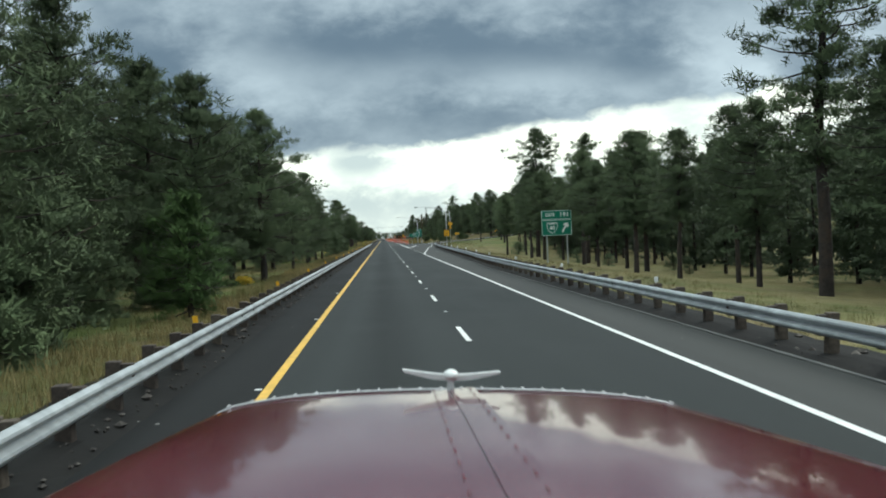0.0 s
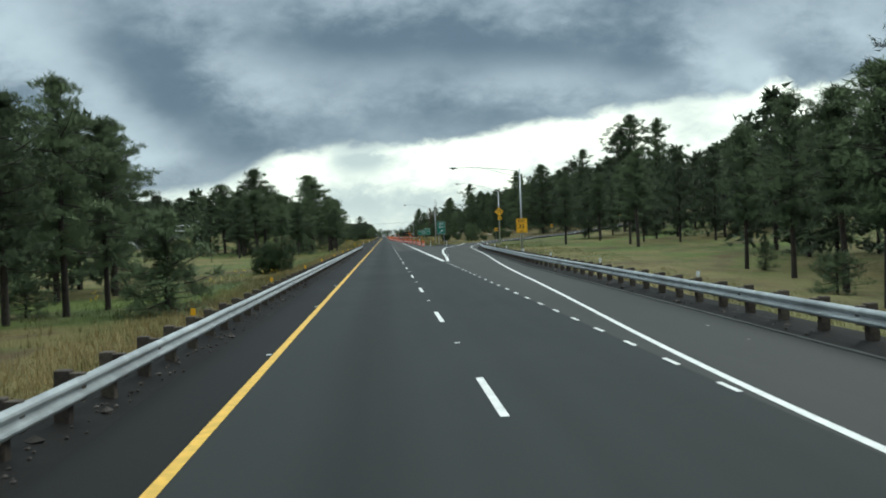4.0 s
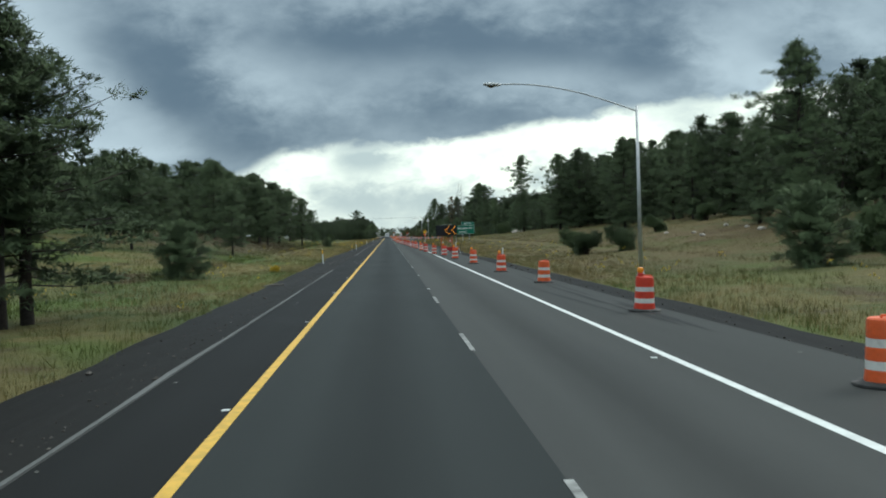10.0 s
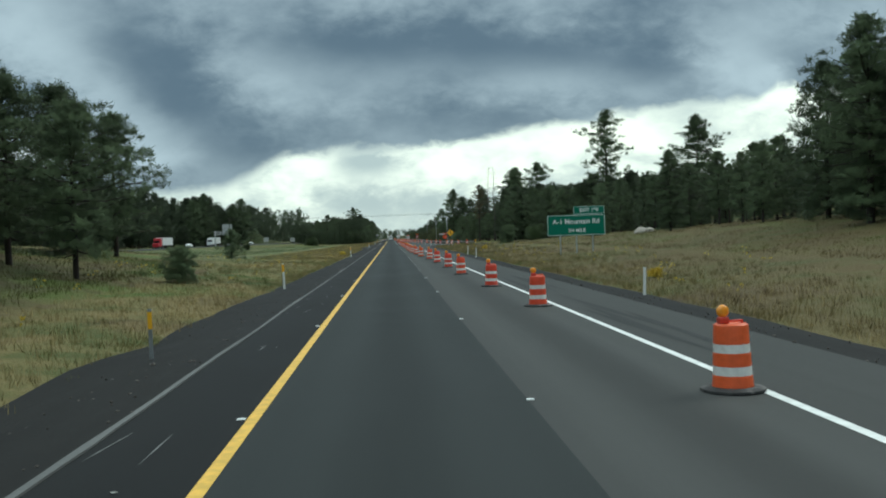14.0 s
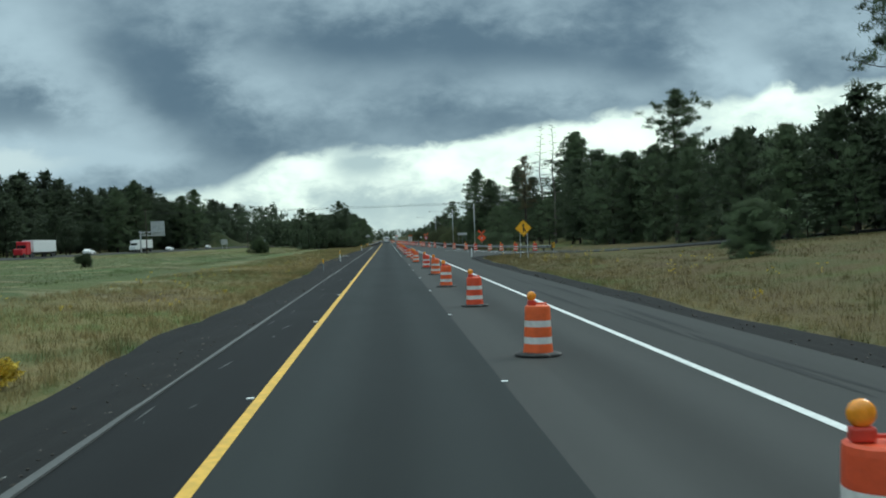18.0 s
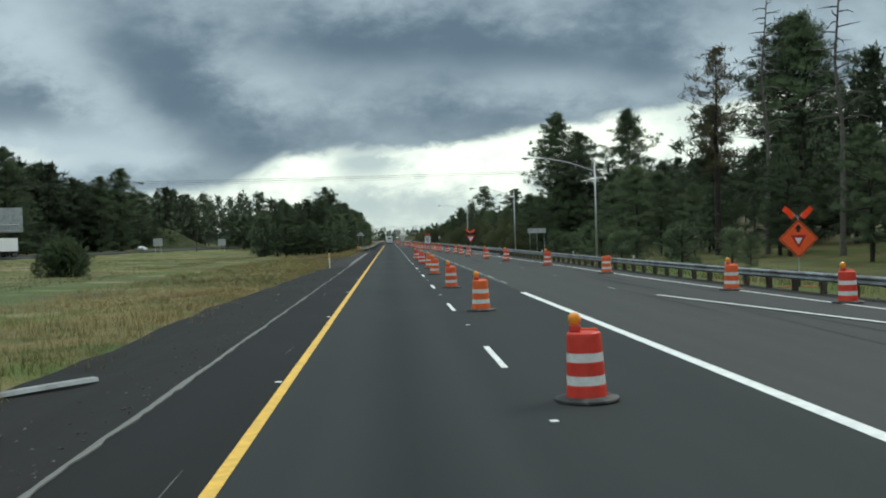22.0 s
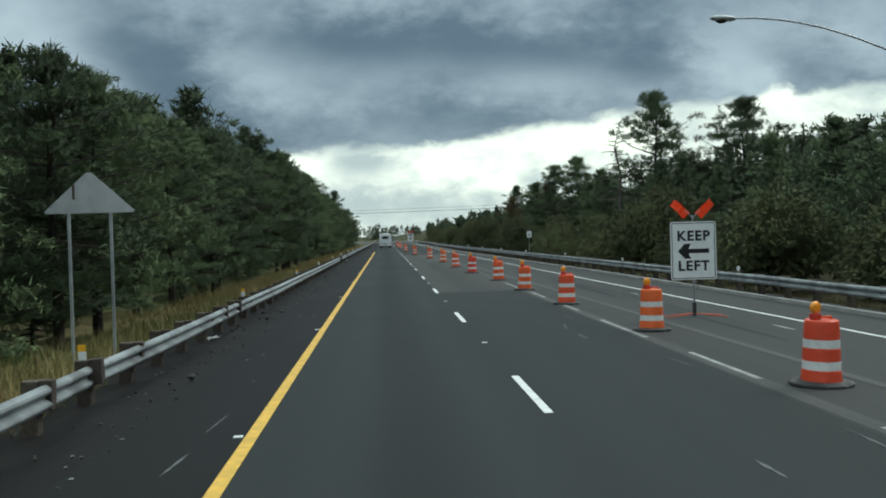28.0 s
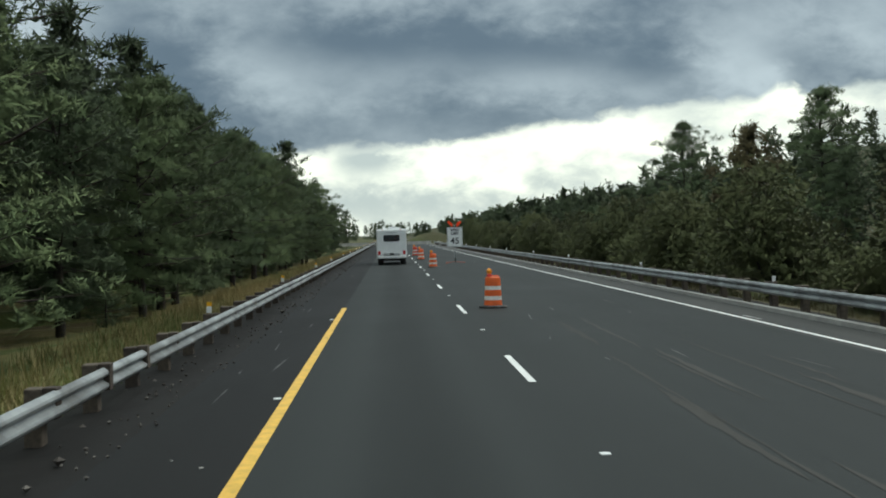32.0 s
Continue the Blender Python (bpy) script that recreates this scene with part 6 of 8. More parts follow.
def meadow(name, label, x_of, y0, y1, depth, per_m, hmin, hmax, mat, seed, width=0.011, blades=7, spread=0.12):
    """Grass tufts over a strip beside the road."""
    rng = np.random.default_rng(seed)
    n = int((y1 - y0) * per_m)
    ys = rng.uniform(y0, y1, n)
    us = rng.uniform(0, 1, n) ** 1.7
    if y0 < 705 < y1 and mat in (M_GRASS, M_STRAW):
        # nothing but stray tufts grows on the gravel pull-off
        keep = np.array([x_of(y, u * depth) < pull_off(y) - 0.2 or x_of(y, u * depth) > 0 or rng.random() < (0.5 if x_of(y, u * depth) < pull_off(y) + 1.2 else 0.025) for y, u in zip(ys, us)])
        ys, us = ys[keep], us[keep]
        n = len(ys)
    if y0 > 250 and y1 < 770 and x_of(y0, 0) < 0:
        # and few on the loose cinders of the verge
        keep = np.array([y > 674 or x_of(y, u * depth) < verge_left(y) - 0.05 or rng.random() < 0.06 for y, u in zip(ys, us)])
        ys, us = ys[keep], us[keep]
        n = len(ys)
    cs = np.empty((n, 3))
    for i in range(n):
        x = x_of(ys[i], us[i] * depth)
        cs[i] = (x, ys[i], land(x, ys[i]))
    patch = np.array([0.6 + 0.7 * (0.5 + 0.5 * noise.noise((c[0] * 0.15, c[1] * 0.15, 9))) for c in cs])
    m = n * blades
    c = np.repeat(cs, blades, 0)
    h = np.repeat(rng.uniform(hmin, hmax, n) * patch, blades) * rng.uniform(0.6, 1.15, m)
    c[:, :2] += rng.normal(0, spread, (m, 2))
    lean = rng.normal(0, 0.28, (m, 2)) * h[:, None]
    a = rng.uniform(0, 6.283, m)
    w = width * (0.6 + 1.2 * h)
    v = np.empty((m, 3, 3))
    v[:, 0] = c + np.stack([np.cos(a) * w, np.sin(a) * w, np.full(m, -0.03)], 1)
    v[:, 1] = c - np.stack([np.cos(a) * w, np.sin(a) * w, np.full(m, 0.03)], 1)
    v[:, 2] = c + np.concatenate([lean, h[:, None]], 1)
    tagged(new(name, tri_mesh(name, v.reshape(-1, 3), mat)), label, "grass", kind="stuff")


def left_of(base):
    return lambda y, d: base - d + 0.4 * noise.noise((5.0, y * 0.12, 0))


def right_of(gap):
    return lambda y, d: XR(y) + gap + d


meadow("grass", "dry grass and low weeds under the roadside pines", left_of(-5.2), -20, 255, 9, 22, 0.10, 0.34, M_GRASS, 1)
meadow("grass", "green and straw-coloured meadow grass beside the shoulder", left_of(-5.8), 255, 765, 9, 26, 0.10, 0.32, M_GRASS, 2)
meadow("grass", "green weeds and grass behind the guardrail", left_of(-5.0), 752, 1010, 4.4, 26, 0.2, 0.55, M_GRASS, 13, 0.012, 8)
meadow("dry_grass", "tall yellow dry grass behind the guardrail", left_of(-5.1), 752, 1010, 3.6, 15, 0.28, 0.68, M_STRAW, 3, 0.010, 9)
meadow("grass", "dry grass on the forest floor behind the guardrail", right_of(1.3), -20, 250, 9, 20, 0.1, 0.32, M_GRASS, 4)
meadow("grass", "mixed green and dry grass on the roadside slope", right_of(1.5), 276, 590, 9, 28, 0.10, 0.34, M_GRASS, 5)
meadow("grass", "low grass behind the guardrail", right_of(2.0), 606, 1010, 6, 18, 0.15, 0.38, M_GRASS, 6)
meadow("grass", "open meadow of green and straw-coloured grass", left_of(-20), 430, 765, 50, 22, 0.08, 0.22, M_GRASS, 7, 0.03, 6, 0.45)
meadow("grass", "sloping meadow of green and dry grass", right_of(13), 290, 560, 28, 24, 0.08, 0.24, M_GRASS, 8, 0.025, 6, 0.4)
meadow("grass", "green and straw-coloured grass on the bank", left_of(-13), 285, 440, 22, 60, 0.08, 0.24, M_GRASS, 12, 0.025, 6, 0.4)
meadow("dry_grass", "straw-coloured grass fringe along the gravel verge", left_of(-5.9), 300, 480, 6.0, 22, 0.12, 0.34, M_STRAW, 9, 0.010, 7)
meadow("dry_grass", "straw-coloured dry grass between the verge and the meadow", left_of(-6.0), 480, 760, 10.0, 64, 0.10, 0.30, M_STRAW, 21, 0.010, 8)
meadow("dry_grass", "straw-coloured grass fringe along the gravel verge", right_of(1.6), 282, 588, 5.5, 22, 0.10, 0.30, M_STRAW, 10, 0.010, 7)
meadow("dry_grass", "straw-coloured grass beside the guardrail", left_of(-5.0), 0, 262, 2.6, 26, 0.15, 0.5, M_STRAW, 11, 0.010, 7)


# ---------------------------------------------------------------- traffic drums
def make_drum(lit=True):
    e = thing("traffic_drum")
    bm = bmesh.new()
    lathe(bm, [(0.283, 0.05), (0.288, 0.07), (0.274, 0.225), (0.266, 0.23), (0.264, 0.37), (0.268, 0.375), (0.260, 0.545), (0.252, 0.55), (0.249, 0.685), (0.252, 0.69), (0.243, 0.90), (0.236, 0.945), (0.21, 0.965), (0.19, 0.955)], 28)
    part("body", bm, M_ORANGE, e, smooth_faces=False)
    for z0, z1, r0, r1 in ((0.236, 0.364, 0.2695, 0.2675), (0.556, 0.679, 0.2555, 0.2525)):
        bm = bmesh.new()
        lathe(bm, [(r0 - 0.008, z0), (r0, z0), (r1, z1), (r1 - 0.008, z1)], 28)
        part("reflective_band", bm, M_BAND, e, "dirty white reflective band")
    bm = bmesh.new()
    lathe(bm, [(0.44, 0.0), (0.455, 0.015), (0.45, 0.045), (0.38, 0.065), (0.30, 0.075), (0.29, 0.06)], 8 * 3)
    part("base", bm, M_RUBBER, e, "scuffed black rubber tyre-ring base")
    bm = bmesh.new()
    box(bm, (0.06, 0, 0.995), (0.26, 0.03, 0.03), 0.01)
    box(bm, (-0.06, 0, 0.975), (0.03, 0.03, 0.05), 0.008)
    box(bm, (0.18, 0, 0.975), (0.03, 0.03, 0.05), 0.008)
    part("handle", bm, M_ORANGE, e)
    if lit:
        bm = bmesh.new()
        box(bm, (-0.12, 0, 1.01), (0.16, 0.10, 0.10), 0.02)
        b = part("warning_light", bm, M_REDCASE, e, "amber warning light on a dark red case")
        bm = bmesh.new()
        lathe(bm, [(0.03, -0.045), (0.075, -0.04), (0.092, -0.012), (0.095, 0.0), (0.092, 0.012), (0.075, 0.04), (0.03, 0.045)], 18)
        bmesh.ops.transform(bm, matrix=pose(-0.12, 0, 1.14, 90, 0, 0), verts=bm.verts)
        part("lens", bm, M_AMBER, b, "round amber lens", True)
    return tagged(e, "orange and white striped traffic drum with an amber light", "traffic drum", "traffic drums")


drum = make_drum()
drum.matrix_basis = pose(7.5, 271, 0.0)
plain = make_drum(False)
tagged(plain, "orange and white striped traffic drum on a black base")
plain.matrix_basis = pose(7.2, 282.2, 0.0, 0, 0, 10)
FIRST = [(294.3, 7.3), (309, 7.1), (320.7, 6.7), (335.1, 6.5), (348.3, 6.15), (360.9, 6.0), (368.6, 5.35), (382.4, 5.0), (392.7, 4.8), (408.2, 4.6), (419.5, 4.4), (432.6, 4.1), (444.4, 4.1), (456.6, 3.95), (468.2, 3.8), (480.7, 3.35), (493.8, 3.15),
         (505.2, 2.9), (517.4, 2.9), (529.2, 2.75), (542.6, 3.0), (554.2, 2.95), (569.9, 2.7), (579.0, 2.75), (591, 2.6), (609, 2.55), (624.2, 2.65), (637, 2.62), (651.8, 2.6), (662.5, 2.75), (673.6, 2.6), (687.2, 2.55)]
SECOND = [(600.5, 19.0), (605.3, 17.2), (609.2, 15.8), (615, 14.9), (622.5, 13.55), (629.5, 12.75), (646, 12.05), (661, 11.4), (674.5, 10.15), (684.5, 9.45), (698.3, 8.9), (707.5, 8.78), (715.5, 8.7), (722, 8.0), (735, 7.7), (741, 7.4), (748.2, 7.2),
          (757, 6.8), (764, 6.4), (772, 6.1), (779.6, 5.9), (787.8, 5.6), (795.5, 5.45), (803.5, 5.4), (813, 5.0), (823, 4.8), (836.2, 4.75), (850.2, 4.3), (869.7, 3.4), (894.5, 2.85), (930, 2.7), (950, 2.55), (966, 2.45)]
for i, (y, x) in enumerate(FIRST + SECOND):
    src = plain if i in (1, 24, 35, 38, 45, 49) else drum
    copy_thing(src, pose(x, y, 0.0, random.uniform(-1.5, 1.5), random.uniform(-1.5, 1.5), random.uniform(-25, 25)))


# ---------------------------------------------------------------- signs
def posts(e, xs, z0, z1, r=0.04, square=True, y=0.06, mat=None):
    for x in xs:
        bm = bmesh.new()
        if square:
            box(bm, (x, y, (z0 + z1) / 2), (r * 1.6, r * 1.6, z1 - z0), 0.006)
        else:
            tube(bm, (x, y, z0), (x, y, z1), r, r, 12)
        part("post", bm, mat or M_GALV, e)


def panel(e, outline, mat, y=0.0, thick=0.012, name="panel", label=""):
    bm = bmesh.new()
    plate(bm, outline, y, y + thick)
    return part(name, bm, mat, e, label)


def border(e, w, h, r, cz, wd, mat, y=-0.002, inset=0.03, cx=0.0):
    bm = bmesh.new()
    ring_plate(bm, rounded(w - 2 * inset, h - 2 * inset, max(0.02, r - inset), cx, cz), rounded(w - 2 * inset - 2 * wd, h - 2 * inset - 2 * wd, max(0.01, r - inset - wd), cx, cz), y, 0.001)
    return part("border", bm, mat, e)


def shape(e, pts, mat, name="arrow", y=-0.003):
    bm = bmesh.new()
    plate(bm, pts, y, y + 0.003)
    return part(name, bm, mat, e)


def turned(pts, a, cx, cz, k=1.0):
    c, s = math.cos(radians(a)), math.sin(radians(a))
    return [(cx + k * (x * c - z * s), cz + k * (x * s + z * c)) for x, z in pts]


ARROW = [(-0.5, -0.07), (0.16, -0.07), (0.08, -0.24), (0.28, -0.24), (0.5, 0.0), (0.28, 0.24), (0.08, 0.24), (0.16, 0.07), (-0.5, 0.07)]


def ground_of(x, y):
    return max(land(x, y), -3)


# exit 191 with route shield
g = ground_of(16.4, 82.2)
s1 = thing("exit_sign", (16.38, 82.2, 0), -4)
posts(s1, (-0.95, 0.95), g - 0.2, 4.0, 0.07)
panel(s1, rounded(2.86, 0.88, 0.12, 0, 3.82), M_GREENSIGN, name="upper_panel")
panel(s1, rounded(2.86, 1.5, 0.12, 0, 2.62), M_GREENSIGN, name="lower_panel")
border(s1, 2.86, 0.88, 0.12, 3.82, 0.035, M_SIGNWHITE)
border(s1, 2.86, 1.5, 0.12, 2.62, 0.035, M_SIGNWHITE)
lettering("EXIT", 0.40, -0.58, -0.004, 3.82, M_SIGNWHITE, s1, spacing=1.1)
lettering("191", 0.56, 0.75, -0.004, 3.82, M_SIGNWHITE, s1, spacing=1.1)
shield = [(-0.47, 0.5), (0.47, 0.5), (0.52, 0.15), (0.42, -0.2), (0.2, -0.45), (0, -0.56), (-0.2, -0.45), (-0.42, -0.2), (-0.52, 0.15)]
shape(s1, turned(shield, 0, -0.42, 2.62), M_SIGNWHITE, "shield_outline", -0.003)
shape(s1, turned(shield, 0, -0.42, 2.62, 0.9), M_GREENSIGN, "shield_field", -0.005)
shape(s1, rounded(0.62, 0.09, 0.02, -0.42, 2.98), M_SIGNWHITE, "text_bar", -0.007)
lettering("40", 0.52, -0.42, -0.006, 2.58, M_SIGNWHITE, s1)
shape(s1, turned(ARROW, 58, 0.78, 2.62, 1.05), M_SIGNWHITE)
tagged(s1, "green exit sign with white letters, route shield and arrow", "road sign")

# gore sign
s2 = thing("exit_sign", (11.2, 274.6, 0), -5)
posts(s2, (-0.5, 0.5), -0.2, 4.2, 0.06)
panel(s2, rounded(1.6, 2.36, 0.1, 0, 3.38), M_GREENSIGN)
border(s2, 1.6, 2.36, 0.1, 3.38, 0.03, M_SIGNWHITE)
lettering("EXIT", 0.40, 0, -0.004, 4.12, M_SIGNWHITE, s2, spacing=1.15, squeeze=0.95)
lettering("191", 0.58, 0, -0.004, 3.5, M_SIGNWHITE, s2, spacing=1.1)
shape(s2, turned(ARROW, 42, 0, 2.72, 0.78), M_SIGNWHITE)
tagged(s2, "green gore sign with white letters and arrow on two posts", "road sign")

# next exit
g = ground_of(16, 455.7)
s3 = thing("exit_sign", (16.0, 455.7, 0), -4)
posts(s3, (-1.4, 0.0, 1.4), g - 0.2, 2.9, 0.07)
panel(s3, rounded(5.0, 1.78, 0.15, 0, 2.85), M_GREENSIGN, name="main_panel")
border(s3, 5.0, 1.78, 0.15, 2.85, 0.04, M_SIGNWHITE)
panel(s3, rounded(2.7, 0.72, 0.1, 1.12, 4.12), M_GREENSIGN, name="tab_panel")
border(s3, 2.7, 0.72, 0.1, 4.12, 0.03, M_SIGNWHITE, cx=1.12)
lettering("EXIT 190", 0.42, 1.12, -0.004, 4.12, M_SIGNWHITE, s3)
lettering("A-1 Mountain Rd", 0.58, 0, -0.004, 3.15, M_SIGNWHITE, s3)
lettering("3/4 MILE", 0.42, 0.05, -0.004, 2.38, M_SIGNWHITE, s3)
tagged(s3, "wide green exit sign with a small tab above it", "road sign")


def lamp_pole(x, y, h, arm, label, base=None, twin=True, rise=1.3, drop=0.25):
    z = ground_of(x, y) if base is None else base
    e = thing("street_lamp", (x, y, 0))
    bm = bmesh.new()
    tube(bm, (0, 0, z - 0.3), (0, 0, h), 0.11, 0.06, 14)
    part("pole", bm, M_ALUM, e, smooth_faces=True)
    bm = bmesh.new()
    lathe(bm, [(0.22, z - 0.05), (0.22, z + 0.04), (0.17, z + 0.06), (0.13, z + 0.3)], 14)
    part("base_plate", bm, M_ALUM, e)
    pts = []
    for i in range(9):
        u = i / 8
        pts.append(Vector((-arm * u, 0, h - drop + rise * math.sin(u * math.pi / 2) * (1 - 0.15 * u))))
    bm = bmesh.new()
    sweep(bm, pts, 0.034)
    part("arm", bm, M_ALUM, e, smooth_faces=True)
    if twin:
        bm = bmesh.new()
        tube(bm, (0, 0, h - 0.85), pts[5], 0.028, 0.024, 8)
        part("brace", bm, M_ALUM, e)
    p = pts[-1]
    bm = bmesh.new()
    lathe(bm, [(0.02, -0.42), (0.1, -0.38), (0.17, -0.2), (0.19, 0.05), (0.14, 0.3), (0.06, 0.42), (0.03, 0.44)], 14)
    bmesh.ops.transform(bm, matrix=Matrix.Translation(p + Vector((-0.3, 0, 0.0))) @ pose(0, 0, 0, 0, 93, 0) @ Matrix.Diagonal((0.55, 1, 1, 1)), verts=bm.verts)
    part("lamp_head", bm, M_ALUM, e, "grey cobra lamp head", True)
    bm = bmesh.new()
    lathe(bm, [(0.13, -0.05), (0.12, -0.09), (0.05, -0.13)], 14)
    bmesh.ops.transform(bm, matrix=Matrix.Translation(p + Vector((-0.34, 0, -0.02))) @ Matrix.Diagonal((1.5, 1, 1, 1)), verts=bm.verts)
    part("lens", bm, M_GLASS, e)
    return tagged(e, label, "street lamp")


lamp_pole(13.85, 191.9, 8.4, 6.2, "tall grey street lamp carrying an exit speed sign", 0.2, rise=0.6)
lamp_pole(18.95, 247.6, 8.9, 6.3, "tall grey street lamp carrying a curve warning sign", 0.0, rise=1.8)
lamp_pole(12.25, 311.6, 8.1, 6.6, "tall grey street lamp with a curved arm beside the drums", 0.0, False, 1.65)
lamp_pole(19.0, 677.5, 9.1, 6.1, "tall grey street lamp behind the guardrail", twin=False, rise=1.6, drop=1.15)
lamp_pole(17.6, 720.8, 8.85, 5.7, "tall grey street lamp behind the guardrail", twin=False, rise=1.65, drop=1.25)
lamp_pole(16.8, 787, 8.8, 5.8, "tall grey street lamp behind the guardrail", twin=False, rise=1.6, drop=1.15)
# opposing road's lamp far off
lamp_pole(-62, 300, 11.0, -4.0, "distant grey street lamp on the opposing road", twin=False)

s4 = thing("advisory_sign", (13.85, 191.75, 0), -6)
panel(s4, rounded(1.1, 1.42, 0.06, 0, 2.78), M_SIGNYELLOW)
border(s4, 1.1, 1.42, 0.06, 2.78, 0.025, M_BLACK, inset=0.025)
shape(s4, rounded(1.02, 0.02, 0.005, 0, 3.02), M_BLACK, "divider")
lettering("EXIT", 0.28, 0, -0.004, 3.24, M_BLACK, s4, spacing=1.2)
lettering("25", 0.52, 0, -0.004, 2.68, M_BLACK, s4, spacing=1.2)
lettering("MPH", 0.17, 0, -0.004, 2.24, M_BLACK, s4, spacing=1.4)
posts(s4, (0,), 2.2, 3.4, 0.03)
tagged(s4, "yellow exit speed sign with black letters on the lamp pole", "road sign")


def diamond(side, cz):
    d = side / math.sqrt(2)
    pts = []
    r = 0.06
    for a in (0, 90, 180, 270):
        for k in (-45, -15, 15, 45):
            b = radians(a + 0)
            cx, cc = (d - r * 1.414) * math.cos(b), (d - r * 1.414) * math.sin(b)
            pts.append((cx + r * math.cos(b + radians(k)), cz + cc + r * math.sin(b + radians(k))))
    return pts


def diamond_sign(e, side, cz, mat):
    panel(e, diamond(side, cz), mat)
    bm = bmesh.new()
    ring_plate(bm, diamond(side - 0.05, cz), diamond(side - 0.1, cz), -0.002, 0.001)
    part("border", bm, M_BLACK, e)


s5 = thing("curve_warning_sign", (18.95, 247.45, 0), -8)
diamond_sign(s5, 1.06, 5.44, M_SIGNYELLOW)
arc = []
for i in range(11):
    a = math.pi - math.pi * i / 10
    arc.append((0.02 + 0.27 * math.cos(a), 5.5 + 0.25 * math.sin(a)))
inner = [(0.02 + (x - 0.02) * 0.6, 5.5 + (z - 5.5) * 0.6) for x, z in arc]
bm = bmesh.new()
o = [bm.verts.new((x, -0.003, z)) for x, z in [(-0.25, 5.2)] + arc + [(0.29, 5.42)]]
q = [bm.verts.new((x, -0.003, z)) for x, z in [(-0.142, 5.2)] + inner + [(0.182, 5.42)]]
for i in range(len(o) - 1):
    bm.faces.new((o[i], o[i + 1], q[i + 1], q[i]))
part("arrow_stem", bm, M_BLACK, s5)
shape(s5, [(0.09, 5.42), (0.38, 5.42), (0.235, 5.2)], M_BLACK, "arrow_head", -0.004)
panel(s5, rounded(0.62, 0.56, 0.04, 0.06, 4.42), M_SIGNYELLOW, name="speed_plate")
lettering("25", 0.3, 0.06, -0.004, 4.48, M_BLACK, s5, spacing=1.1)
shape(s5, rounded(0.3, 0.07, 0.02, 0.06, 4.25), M_BLACK, "text_bar")
posts(s5, (0,), 4.2, 6.0, 0.03)
tagged(s5, "yellow diamond hairpin curve sign with speed plate on the lamp pole", "road sign")

g = ground_of(25, 297.7)
s6 = thing("arrow_sign", (25.05, 297.7, 0), -12)
posts(s6, (-0.3, 0.3), g - 0.2, 2.95, 0.04)
panel(s6, rounded(1.3, 0.66, 0.05, 0, 2.7), M_SIGNYELLOW)
shape(s6, turned(ARROW, 0, 0, 2.7, 1.05), M_BLACK)
tagged(s6, "yellow arrow sign on posts at the ramp's bend", "road sign")
for x, y in ((41, 318), (58, 319)):
    g = ground_of(x, y)
    s = thing("chevron_sign", (x, y, g), -25)
    posts(s, (0,), -0.2, 2.2, 0.04)
    panel(s, rounded(0.6, 0.75, 0.04, 0, 1.9), M_SIGNYELLOW)
    shape(s, [(-0.2, 2.2), (-0.02, 2.2), (0.2, 1.9), (-0.02, 1.6), (-0.2, 1.6), (0.02, 1.9)], M_BLACK, "chevron")
    tagged(s, "small yellow chevron sign on a post beside the ramp", "road sign", "chevron signs")

s7 = thing("merge_sign", (12.85, 570.2, 0), -4)
posts(s7, (-0.34, 0.34), -0.3, 2.75, 0.045)
diamond_sign(s7, 1.13, 2.84, M_SIGNYELLOW)
shape(s7, [(-0.05, 2.42), (0.05, 2.42), (0.05, 3.02), (0.14, 3.02), (0.0, 3.32), (-0.14, 3.02), (-0.05, 3.02)], M_BLACK)
shape(s7, [(0.05, 2.66), (0.15, 2.5), (0.25, 2.5), (0.25, 2.6), (0.05, 2.86)], M_BLACK, "branch", -0.0035)
tagged(s7, "yellow diamond merge sign with black arrow on two posts", "road sign")


def stand_sign(name, label, x, y, turn, build):
    e = thing(name, (x, y, 0), turn)
    bm = bmesh.new()
    tube(bm, (0, 0.03, 0.12), (0, 0.03, 1.2), 0.022, 0.022, 10)
    part("mast", bm, M_GALV, e)
    bm = bmesh.new()
    box(bm, (0, 0.03, 0.22), (0.09, 0.09, 0.36), 0.02)
    part("spring_housing", bm, M_RUBBER, e, "black spring housing")
    for a in (20, 160, 200, 340):
        bm = bmesh.new()
        tube(bm, (0, 0.03, 0.1), (0.85 * math.cos(radians(a)), 0.03 + 0.85 * math.sin(radians(a)), 0.02), 0.016, 0.014, 8)
        part("leg", bm, M_TRAILERORANGE, e)
    build(e)
    return tagged(e, label, "road sign")


def flags(e, z, mat=None):
    for sx, a in ((-1, 52), (1, -48)):
        bm = bmesh.new()
        tube(bm, (0.0, 0.02, z - 0.1), (sx * 0.2, 0.02, z + 0.12), 0.01, 0.01, 6)
        part("flag_staff", bm, M_GALV, e)
        bm = bmesh.new()
        r1 = [bm.verts.new((sx * (0.06 + 0.4 * u), 0.02 + 0.03 * math.sin(u * 7), z + 0.04 + 0.36 * u)) for u in (0, 0.25, 0.5, 0.75, 1)]
        r2 = [bm.verts.new((sx * (0.24 + 0.34 * u), 0.02 + 0.03 * math.sin(u * 7 + 1), z - 0.12 + 0.36 * u)) for u in (0, 0.25, 0.5, 0.75, 1)]
        for i in range(4):
            bm.faces.new((r1[i], r1[i + 1], r2[i + 1], r2[i]))
        bmesh.ops.solidify(bm, geom=bm.faces[:], thickness=0.006)
        part("flag", bm, mat or M_SIGNORANGE, e, "bright orange cloth flag")


TRI_DOWN = [(-0.5, 0.43), (0.5, 0.43), (0.53, 0.38), (0.03, -0.46), (-0.03, -0.46), (-0.53, 0.38)]


